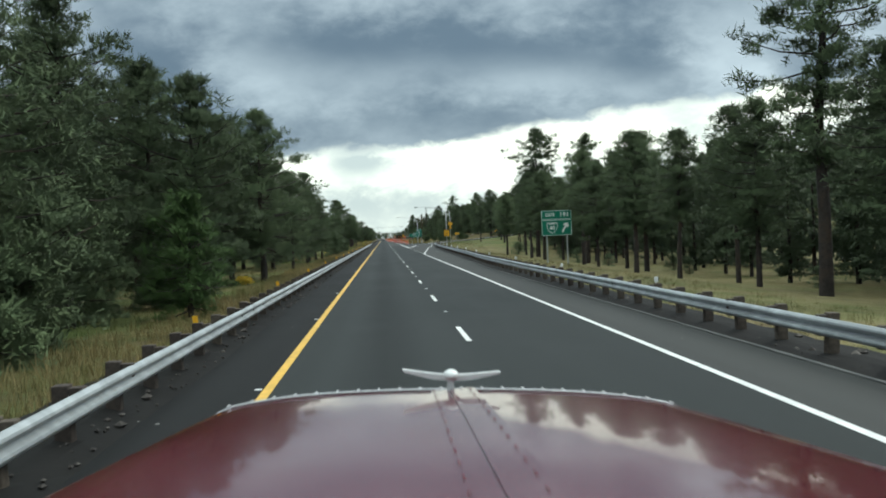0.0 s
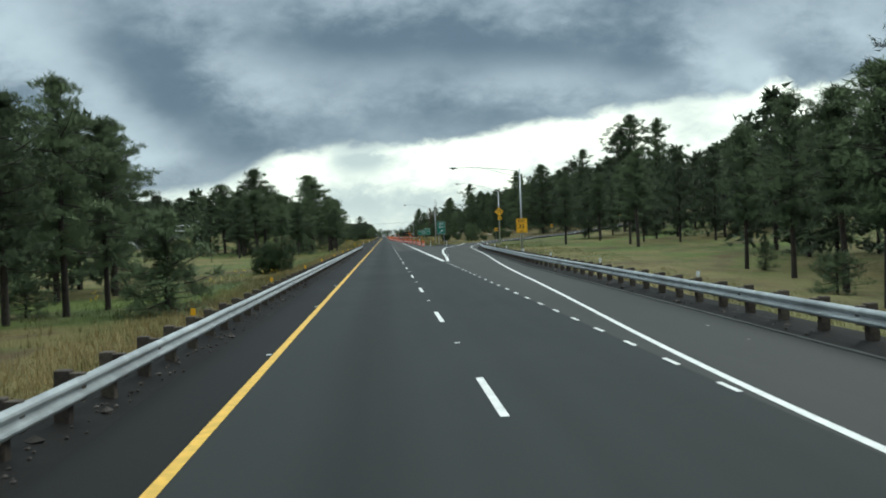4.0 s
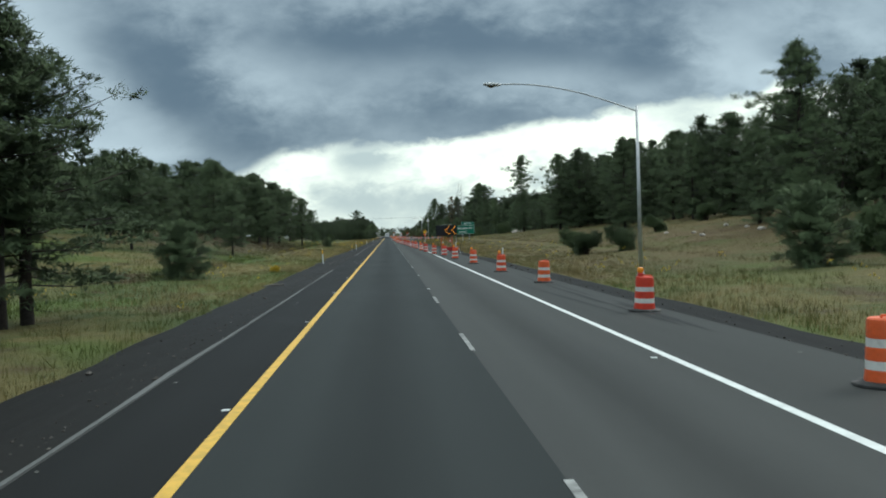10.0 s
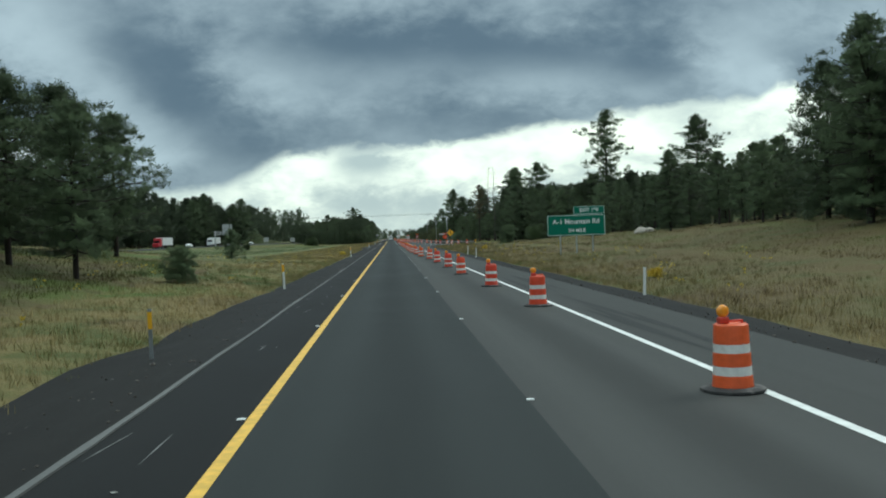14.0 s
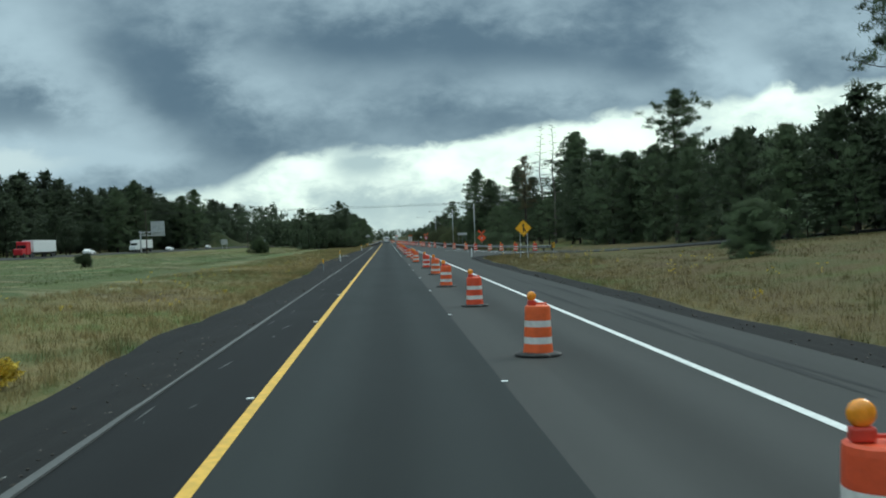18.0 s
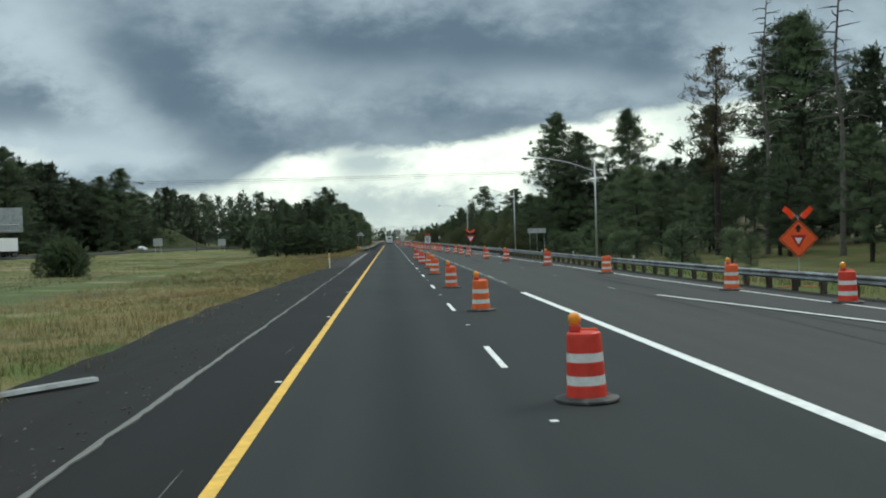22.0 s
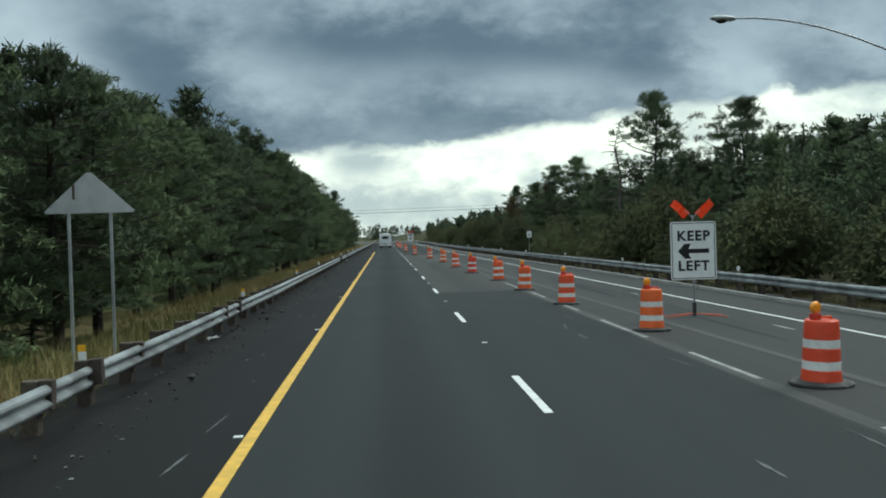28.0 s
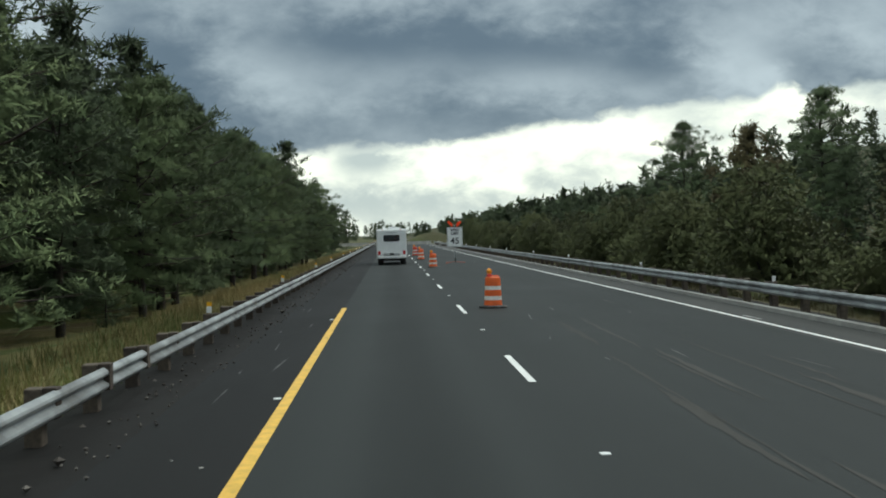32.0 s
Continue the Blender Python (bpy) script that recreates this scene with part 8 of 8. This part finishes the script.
def utility_pole(x, y, h):
    z = land(x, y)
    e = thing("utility_pole", (x, y, z))
    bm = bmesh.new()
    tube(bm, (0, 0, -0.6), (0, 0, h), 0.16, 0.1, 10)
    part("pole", bm, M_TIMBER, e)
    bm = bmesh.new()
    box(bm, (0, 0, h - 0.5), (0.1, 2.4, 0.1), 0.01)
    part("crossarm", bm, M_TIMBER, e)
    tagged(e, "weathered wooden utility pole among the trees", "utility pole")


for y, z in ((710.6, 10.2), (711.5, 10.5), (712.4, 10.3), (716.0, 10.8), (717.5, 10.4)):
    cable(span(y, z, 0.004), 0.012, "thin dark power cable strung over the road")
cable(span(874.4, 5.55, 0.012), 0.026, "thick dark cable strung low over the road")
cable(span(874.9, 5.95, 0.012), 0.016, "thin dark cable strung over the road")
utility_pole(-60, 713.5, 11.1)
utility_pole(55, 713.5, 11.3)
utility_pole(-60, 874.6, 7.2)
utility_pole(55, 874.6, 6.0)


# ---------------------------------------------------------------- the opposing road and what stands on it
OPP = curve_x([(-90, -66), (150, -58), (300, -55), (450, -66), (600, -76), (760, -80), (900, -76), (1100, -60), (1400, -40)])
strip("opposing_road", "far opposing carriageway of grey asphalt", M_SHOULDER, lambda y: OPP(y) - 5.5, lambda y: OPP(y) + 5.5, -90, 1300, step=4, cols=6, thick=0.6,
      drape=lambda x, y: max(land(x + d, y) for d in (-3, 0, 3)) + 0.12)


def car(x, y, mat, label, turn=180, kind="car", h=1.45, l=4.6):
    z = land(OPP(y), y) + 0.2
    e = thing(kind, (x, y, z), turn)
    prof = [(-l / 2, 0.4), (-l / 2, 0.85), (-l * 0.46, 0.95), (-l * 0.22, 1.0), (-l * 0.08, h), (l * 0.26, h), (l * 0.42, 1.02), (l / 2, 0.95), (l / 2, 0.4), (l * 0.46, 0.25), (-l * 0.46, 0.25)]
    bm = bmesh.new()
    f = [bm.verts.new((-0.88 if zz < 1.05 else -0.7, yy, zz)) for yy, zz in prof]
    k = [bm.verts.new((0.88 if zz < 1.05 else 0.7, yy, zz)) for yy, zz in prof]
    bm.faces.new(f)
    bm.faces.new(k[::-1])
    for i in range(len(prof)):
        bm.faces.new((f[i], k[i], k[(i + 1) % len(prof)], f[(i + 1) % len(prof)]))
    bmesh.ops.recalc_face_normals(bm, faces=bm.faces)
    part("body", bm, mat, e)
    for s in (-1, 1):
        bm = bmesh.new()
        vs = [bm.verts.new((s * 0.8, yy, zz)) for yy, zz in ((-l * 0.19, 1.03), (-l * 0.07, h - 0.06), (l * 0.25, h - 0.06), (l * 0.37, 1.03))]
        bm.faces.new(vs)
        bmesh.ops.solidify(bm, geom=bm.faces[:], thickness=0.16)
        part("side_window", bm, M_GLASS, e)
        for yy in (-l * 0.31, l * 0.31):
            bm = bmesh.new()
            lathe(bm, [(0.15, -0.1), (0.3, -0.1), (0.33, 0), (0.3, 0.1), (0.15, 0.1)], 16)
            bmesh.ops.transform(bm, matrix=pose(s * 0.8, yy, 0.33, 0, 90, 0), verts=bm.verts)
            w = part("wheel", bm, M_RUBBER, e)
            bm = bmesh.new()
            lathe(bm, [(0.04, -0.06), (0.19, -0.06), (0.2, 0.0), (0.19, 0.11), (0.04, 0.08)], 14)
            bmesh.ops.transform(bm, matrix=pose(s * 0.8, yy, 0.33, 0, 90, 0), verts=bm.verts)
            part("rim", bm, M_ALUM, w, "grey wheel rim")
    tagged(e, label, "car")


def lorry(x, y, cab_mat, label, turn=180):
    z = land(OPP(y), y) + 0.2
    e = thing("semi_truck", (x, y, z), turn)
    bm = bmesh.new()
    box(bm, (0, -7.5, 2.55), (2.5, 13.5, 2.7), 0.05)
    part("trailer", bm, M_RVWHITE, e)
    bm = bmesh.new()
    box(bm, (0, 1.6, 2.2), (2.3, 2.4, 2.9), 0.18)
    box(bm, (0, 3.7, 1.35), (2.0, 2.2, 1.4), 0.2)
    part("cab", bm, cab_mat, e)
    bm = bmesh.new()
    box(bm, (0, 2.78, 2.45), (1.9, 0.1, 0.7), 0.03)
    part("windscreen", bm, M_GLASS, e)
    bm = bmesh.new()
    box(bm, (0, -5, 1.0), (1.0, 17.0, 0.2), 0.02)
    part("chassis", bm, M_BLACK, e)
    for yy in (4.0, 0.4, -0.8, -12.0, -13.2):
        for s in (-1, 1):
            bm = bmesh.new()
            lathe(bm, [(0.2, -0.2), (0.46, -0.2), (0.5, 0), (0.46, 0.2), (0.2, 0.2)], 16)
            bmesh.ops.transform(bm, matrix=pose(s * 1.0, yy, 0.5, 0, 90, 0), verts=bm.verts)
            part("wheel", bm, M_RUBBER, e)
    tagged(e, label, "truck")


lorry(OPP(770) + 1.5, 770, M_RVWHITE, "white semi truck with box trailer on the far road")
lorry(OPP(700) - 1.5, 690, M_SIGNRED, "dark red semi truck with white trailer on the far road")
car(OPP(720) + 2, 722, M_SIGNWHITE, "white car on the far opposing road")
car(OPP(800) + 2, 806, M_SIGNWHITE, "white car on the far opposing road")
car(OPP(880) - 2, 882, M_SIGNWHITE, "white car far off on the opposing road")
car(OPP(300) + 1, 298, M_SIGNWHITE, "white car passing under the sign gantry")


def gantry(x, y, label, width, top, panel_x=None, panel_size=(4.0, 4.6), legs=(0,)):
    z = land(x, y)
    e = thing("sign_gantry", (x, y, z))
    for lx in legs:
        bm = bmesh.new()
        tube(bm, (lx, 0, -0.4), (lx, 0, top + 0.3), 0.28, 0.22, 14)
        part("column", bm, M_ALUM, e)
    for dz in (0.0, -1.1):
        bm = bmesh.new()
        tube(bm, (-0.6, 0, top + dz), (width, 0, top + dz), 0.1, 0.1, 8)
        part("chord", bm, M_ALUM, e)
    n = max(3, int(width / 1.8))
    for i in range(n):
        a, b = width * i / n, width * (i + 1) / n
        bm = bmesh.new()
        tube(bm, (a, 0, top), (b, 0, top - 1.1), 0.07, 0.07, 6)
        tube(bm, (b, 0, top), (b, 0, top - 1.1), 0.07, 0.07, 6)
        part("web_bar", bm, M_ALUM, e)
    if panel_x is not None:
        bm = bmesh.new()
        box(bm, (panel_x, 0.25, top + 0.9), (panel_size[0], 0.08, panel_size[1]), 0.02)
        part("sign_panel", bm, M_ALUM, e, "plain back of a large sign")
    tagged(e, label, "sign gantry")


gantry(-51, 292, "grey truss sign gantry over the opposing road", 12.5, 4.6, 12.6, (0.9, 1.4), (0, 12.5))
gantry(-75.5, 765, "grey cantilever sign gantry with a large sign back", 6.8, 6.4, 5.2, (4.2, 4.6))
for x, y in ((-66, 852), (-58, 905)):
    s = thing("reversed_sign", (x, y, land(x, y)), 0)
    posts(s, (-0.8, 0.8), -0.3, 2.4, 0.06)
    panel(s, rounded(2.6, 2.2, 0.05, 0, 3.0), M_ALUM)
    tagged(s, "plain grey sign back beside the far road", "road sign", "far sign backs")


# ---------------------------------------------------------------- roadworks ahead
def barrier(x, y, turn, n, label):
    for k in range(n):
        a = radians(turn)
        xx, yy = x - math.sin(a) * 6.1 * k, y + math.cos(a) * 6.1 * k
        bm = bmesh.new()
        plate(bm, [(-0.3, 0), (0.3, 0), (0.3, 0.08), (0.18, 0.33), (0.1, 0.82), (-0.1, 0.82), (-0.18, 0.33), (-0.3, 0.08)], -3.03, 3.03)
        ob = part("concrete_barrier", bm, M_CONCRETE)
        ob.matrix_basis = pose(xx, yy, max(-0.05, min(0.2, land(xx, yy))), 0, 0, turn)
        tagged(ob, label, "barrier", "concrete barriers")


barrier(-5.5, 1084, 78, 3, "pale concrete barrier at the bridge end")
barrier(9.5, 1040, -3, 8, "pale concrete barrier along the roadworks")
barrier(7.0, 1090, 90, 2, "pale concrete barrier across the closed lane")


def mound(x, y, r, h, label):
    bm = bmesh.new()
    n = 20
    rings = []
    for j in range(7):
        u = j / 6
        rings.append([bm.verts.new((x + r * 1.5 * u * math.cos(6.283 * i / n) * (1 + 0.12 * noise.noise((i * 0.9, j * 0.3, x))), y + r * u * math.sin(6.283 * i / n) * (1 + 0.1 * noise.noise((i * 0.7, j, y))),
                                    land(x, y) - 0.4 + h * (math.cos(u * math.pi) * 0.5 + 0.5) + 0.2 * noise.noise((i * 0.5, j * 0.6, 3)))) for i in range(n)])
    for a, b in zip(rings, rings[1:]):
        for i in range(n):
            bm.faces.new((a[i], b[i], b[(i + 1) % n], a[(i + 1) % n]))
    tagged(part("earth_mound", bm, M_GROUND, smooth_faces=True), label, "mound")


mound(15, 1180, 10, 4.0, "grassy earth mound beside the roadworks")
mound(-93, 962, 14, 8.5, "green grassy knoll beside the far road")


# ---------------------------------------------------------------- stones, litter, weeds
def stone(x, y, s, seed, mat, label):
    rng = np.random.default_rng(seed)
    bm = bmesh.new()
    bmesh.ops.create_icosphere(bm, subdivisions=2, radius=1.0)
    for v in bm.verts:
        v.co *= 1 + 0.28 * noise.noise(v.co * 1.3 + Vector((seed, 0, 0)))
        v.co = Vector((v.co.x * s, v.co.y * s * 0.8, v.co.z * s * 0.55))
    ob = part("rock", bm, mat)
    ob.matrix_basis = pose(x, y, land(x, y) + s * 0.2, 0, 0, rng.uniform(0, 360))
    tagged(ob, label, "rock", "rocks")


for k, (x, y, s) in enumerate(((33, 495, 1.1), (35, 498, 0.8), (30, 352, 0.35), (32, 360, 0.3), (34, 348, 0.4), (36, 356, 0.3), (31, 366, 0.28), (37, 364, 0.36), (28, 372, 0.25), (39, 350, 0.45))):
    stone(x, y, s, k, M_ROCK, "pale weathered rock on the grassy slope")


def litter():
    """Small pale scraps and chips on the shoulder."""
    rng = np.random.default_rng(5)
    verts, faces = [], []
    for k in range(420):
        y = rng.uniform(0, 960)
        x = rng.uniform(-5.2, -2.3) if rng.random() < 0.72 else rng.uniform(6.0, XR(y) - 0.3)
        s = rng.uniform(0.010, 0.034) * (2.0 if rng.random() < 0.06 else 1.0)
        a = rng.uniform(0, 6.283)
        z = 0.012 if x > XL else 0.02
        n = len(verts)
        for i in range(4):
            b = a + i * 1.571 + rng.uniform(-0.3, 0.3)
            verts.append((x + s * 1.6 * math.cos(b), y + s * math.sin(b), z + rng.uniform(0, 0.012)))
        verts.append((x, y, z + s * 0.4))
        faces += [(n + i, n + (i + 1) % 4, n + 4) for i in range(4)]
    tagged(raw("litter", verts, faces, M_CONCRETE), "pale chips of stone and litter on the shoulder", "litter", kind="stuff")


litter()


def lying(name, x, y, length, turn, profile, mat, label, category):
    """A straight rolled piece lying on the ground; profile: (across, up) points of its upper side."""
    bm = bmesh.new()
    n = len(profile)
    rows = []
    for j in range(7):
        u = j / 6
        sag = 0.012 * math.sin(u * math.pi)
        rows.append([bm.verts.new((a, (u - 0.5) * length, z + sag)) for a, z in profile] + [bm.verts.new((a, (u - 0.5) * length, z + sag - 0.007)) for a, z in profile[::-1]])
    for p, q in zip(rows, rows[1:]):
        for i in range(2 * n):
            k = (i + 1) % (2 * n)
            bm.faces.new((p[i], p[k], q[k], q[i]))
    bm.faces.new(rows[0][::-1])
    bm.faces.new(rows[-1])
    ob = part(name, bm, mat)
    ob.matrix_basis = pose(x, y, max(land(x, y), -0.03) + (0.035 if x < -5 else 0.125), 0, 2, turn)
    tagged(ob, label, category)


lying("fallen_rail", -6.1, 611.6, 2.5, -36, [(-0.10, 0.0), (-0.07, 0.06), (-0.04, 0.065), (0.0, 0.01), (0.04, 0.065), (0.07, 0.06), (0.10, 0.0)], M_GALV_OLD, "bright length of steel rail lying on the gravel", "rail")
lying("fallen_post", -4.55, 853.1, 1.25, -14, [(-0.05, 0.0), (-0.03, 0.03), (0.0, 0.038), (0.03, 0.03), (0.05, 0.0)], M_SIGNWHITE, "white plastic post lying under the guardrail", "post")
lying("fallen_post", -4.25, 851.0, 0.6, -22, [(-0.03, 0.0), (0.0, 0.022), (0.03, 0.0)], M_SIGNWHITE, "short piece of white plastic lying on the shoulder", "post")


def scrap(x, y, size, seed, label):
    """A crumpled sheet on the ground."""
    rng = np.random.default_rng(seed)
    bm = bmesh.new()
    grid = [[bm.verts.new(((i / 5 - 0.5) * size * rng.uniform(0.8, 1.1), (j / 5 - 0.5) * size * 0.7 * rng.uniform(0.8, 1.1), 0.01 + size * 0.16 * rng.random())) for i in range(6)] for j in range(6)]
    for j in range(5):
        for i in range(5):
            bm.faces.new((grid[j][i], grid[j][i + 1], grid[j + 1][i + 1], grid[j + 1][i]))
    bmesh.ops.solidify(bm, geom=bm.faces[:], thickness=0.002)
    ob = part("paper_scrap", bm, M_SIGNWHITE)
    ob.matrix_basis = pose(x, y, 0.085, 0, 0, 20 * seed)
    tagged(ob, label, "litter", "paper scraps")


scrap(-4.3, 780.1, 0.42, 3, "crumpled white scrap lying beside the guardrail")
scrap(-4.5, 854.5, 0.20, 5, "small white scrap lying under the guardrail")


def weeds():
    """Yellow-flowering weeds in the verge."""
    rng = np.random.default_rng(6)
    c, o, s = [], [], []
    for k in range(300):
        y = rng.uniform(280, 590) if rng.random() < 0.93 else rng.uniform(140, 200)
        left = rng.random() < 0.45 or y < 200
        x = (-rng.uniform(6.2, 15)) if left else XR(y) + rng.uniform(2.2, 12)
        for q in range(4):
            c.append((x + rng.normal(0, 0.12), y + rng.normal(0, 0.12), land(x, y) + rng.uniform(0.25, 0.55)))
            o.append((0, 0, 1))
            s.append(0.06)
    tagged(new("yellow_weeds", tri_mesh("yellow_weeds", tufts(rng, np.array(c), np.array(o, float), np.array(s), 5, 0.35), M_WEED)), "yellow-flowering weeds in the verge", "weeds", kind="stuff")


weeds()


def cinders():
    """Loose stones along the gravel verges."""
    rng = np.random.default_rng(15)
    verts, faces = [], []
    ring = ((1, 0), (0, 1), (-1, 0), (0, -1))
    for k in range(9000):
        y = rng.uniform(0, 960)
        if rng.random() < 0.62:
            x, z = -3.75 - abs(rng.normal(0, 0.75)), -0.03
            if y < 258 or y > 768:
                x, z = -3.35 - abs(rng.normal(0, 0.5)), 0.1
                z *= min(1, (-3.25 - x) / 0.4)
        else:
            x, z = XR(y) + abs(rng.normal(0, 0.55)), 0.0 if 250 < y else 0.06
        s = rng.uniform(0.012, 0.035) * (2.4 if rng.random() < (0.1 if y < 258 else 0.025) else 1) * (1.25 if y < 258 else 1)
        a, n = rng.uniform(0, 6.283), len(verts)
        c, d = math.cos(a), math.sin(a)
        for p, q in ring:
            r = s * rng.uniform(0.7, 1.4)
            verts.append((x + r * (p * c - q * d), y + r * (p * d + q * c), z + s * 0.2))
        verts += [(x, y, z + s * 0.9), (x, y, z - s)]
        for i in range(4):
            j = (i + 1) % 4
            faces += [(n + i, n + j, n + 4), (n + j, n + i, n + 5)]
    tagged(raw("cinder_stones", verts, faces, M_STONES), "loose dark cinder stones along the gravel verge", "gravel", kind="stuff")


cinders()


def scuffs():
    """Pale scrapes and tyre scuffs on the asphalt, thin and broken."""
    rng = np.random.default_rng(25)
    verts, faces = [], []
    for k in range(200):
        if k < 80:
            y, x = rng.uniform(285, 560), rng.uniform(-3.55, -2.5)
        elif k < 140:
            y, x = rng.uniform(760, 900), rng.uniform(3.0, 6.8)
        else:
            y, x = rng.uniform(600, 960), rng.uniform(-3.5, -2.3)
        l, w = rng.uniform(0.3, 1.7), rng.uniform(0.008, 0.028)
        slant, n = rng.normal(0.03, 0.06), len(verts)
        m = 7
        for i in range(m + 1):
            u = i / m - 0.5
            h = w * (1 - (2 * u) ** 2) * rng.uniform(0.35, 1.2) + 0.002
            verts += [(x + slant * u * l - h, y + u * l, 0.0065), (x + slant * u * l + h, y + u * l, 0.0065)]
        faces += [(n + 2 * i, n + 2 * i + 1, n + 2 * i + 3, n + 2 * i + 2) for i in range(m)]
    tagged(raw("scuff_marks", verts, faces, M_BERM), "pale scrapes and scuffs on the asphalt", "road marking", kind="stuff")


scuffs()


def fallen_post(a, b, label):
    """A snapped marker post lying in the gravel."""
    e = thing("fallen_post", (*a, 0.0))
    d = Vector((b[0] - a[0], b[1] - a[1], 0))
    bm = bmesh.new()
    tube(bm, (0, 0, 0.05), (*(d * 0.72).xy, 0.09), 0.035, 0.03, 8)
    part("post", bm, M_DEAD, e)
    bm = bmesh.new()
    tube(bm, (*(d * 0.45).xy, 0.03), (*d.xy, 0.04), 0.03, 0.025, 8)
    part("broken_end", bm, M_DEAD, e)
    tagged(e, label, "post")


fallen_post((-5.8, 312.7), (-5.0, 314.4), "snapped grey post lying in the gravel verge")
fallen_post((-5.9, 606.6), (-5.0, 608.0), "snapped grey post lying in the gravel verge")

BRUSH = bush_shape(91, 0.62, 0.5, 260, 8, 0.07, M_WEED, 0.3)
for x, y, k in ((-6.8, 504, 1.0), (-8.2, 53, 0.9), (-8.8, 54.5, 0.8), (13.4, 506, 0.9), (-7.4, 330, 0.8), (12.0, 420, 0.8)):
    tree(x, y, BRUSH, k, name="bush", label="small yellow-flowering bush in dry grass", parts=("stem", "foliage"), sink=0.02)


def skids():
    """Dark tyre streaks on the asphalt where vehicles brake or swerve."""
    rng = np.random.default_rng(35)
    verts, faces = [], []
    spots = [(8.0, 219, 1.0, 13, 16), (11.2, 226, 0.9, 16, 7), (6.6, 300, 0.9, 24, 8), (6.4, 420, 0.9, 40, 9), (6.7, 520, 0.8, 40, 9), (10.2, 640, 1.6, 60, 14), (7.2, 700, 1.3, 60, 14), (8.1, 800, 1.0, 90, 14)]
    for cx, cy, sx, sy, n in spots:
        for k in range(n):
            x, y = cx + rng.normal(0, sx * 0.5), cy + rng.uniform(-0.5, 0.5) * sy
            l, w = rng.uniform(0.25, 0.7) * min(sy, 22), rng.uniform(0.05, 0.15)
            slant, b, m = rng.normal(0.0, 0.02) + (0.07 if 200 < cy < 230 else 0), len(verts), 10
            for i in range(m + 1):
                u = i / m - 0.5
                h = w * (1 - (2 * u) ** 2) * rng.uniform(0.75, 1.1) + 0.003
                verts += [(x + slant * u * l - h, y + u * l, 0.0042 + 0.00005 * (k % 9)), (x + slant * u * l + h, y + u * l, 0.0042 + 0.00005 * (k % 9))]
            faces += [(b + 2 * i, b + 2 * i + 1, b + 2 * i + 3, b + 2 * i + 2) for i in range(m)]
    tagged(raw("tyre_marks", verts, faces, M_SKID), "faint dark tyre streaks on the asphalt", "road marking", kind="stuff")


skids()
for k in range(9):
    stud(5.75 + 0.062 * (12 + 6 * k), 191 + 6 * k)
    stud(4.9, 188 + 12.2 * k)


def dust():
    """Pale dusty smears ground into the closed lane."""
    rng = np.random.default_rng(45)
    verts, faces = [], []
    for k in range(46):
        y = rng.uniform(798, 888)
        x = 3.6 + 0.012 * (y - 798) + rng.normal(0, 0.7)
        l, w = rng.uniform(2.5, 9), rng.uniform(0.03, 0.13)
        b, m = len(verts), 14
        for i in range(m + 1):
            u = i / m - 0.5
            h = w * (1 - (2 * u) ** 2) * rng.uniform(0.45, 1.15) + 0.004
            sx = 0.02 * u * l + rng.normal(0, 0.015)
            z = 0.0044 + 0.00004 * (k % 12)
            verts += [(x + sx - h, y + u * l, z), (x + sx + h, y + u * l, z)]
        faces += [(b + 2 * i, b + 2 * i + 1, b + 2 * i + 3, b + 2 * i + 2) for i in range(m)]
    tagged(raw("dust_smears", verts, faces, M_DUST), "pale dusty smears on the closed lane", "road marking", kind="stuff")


dust()
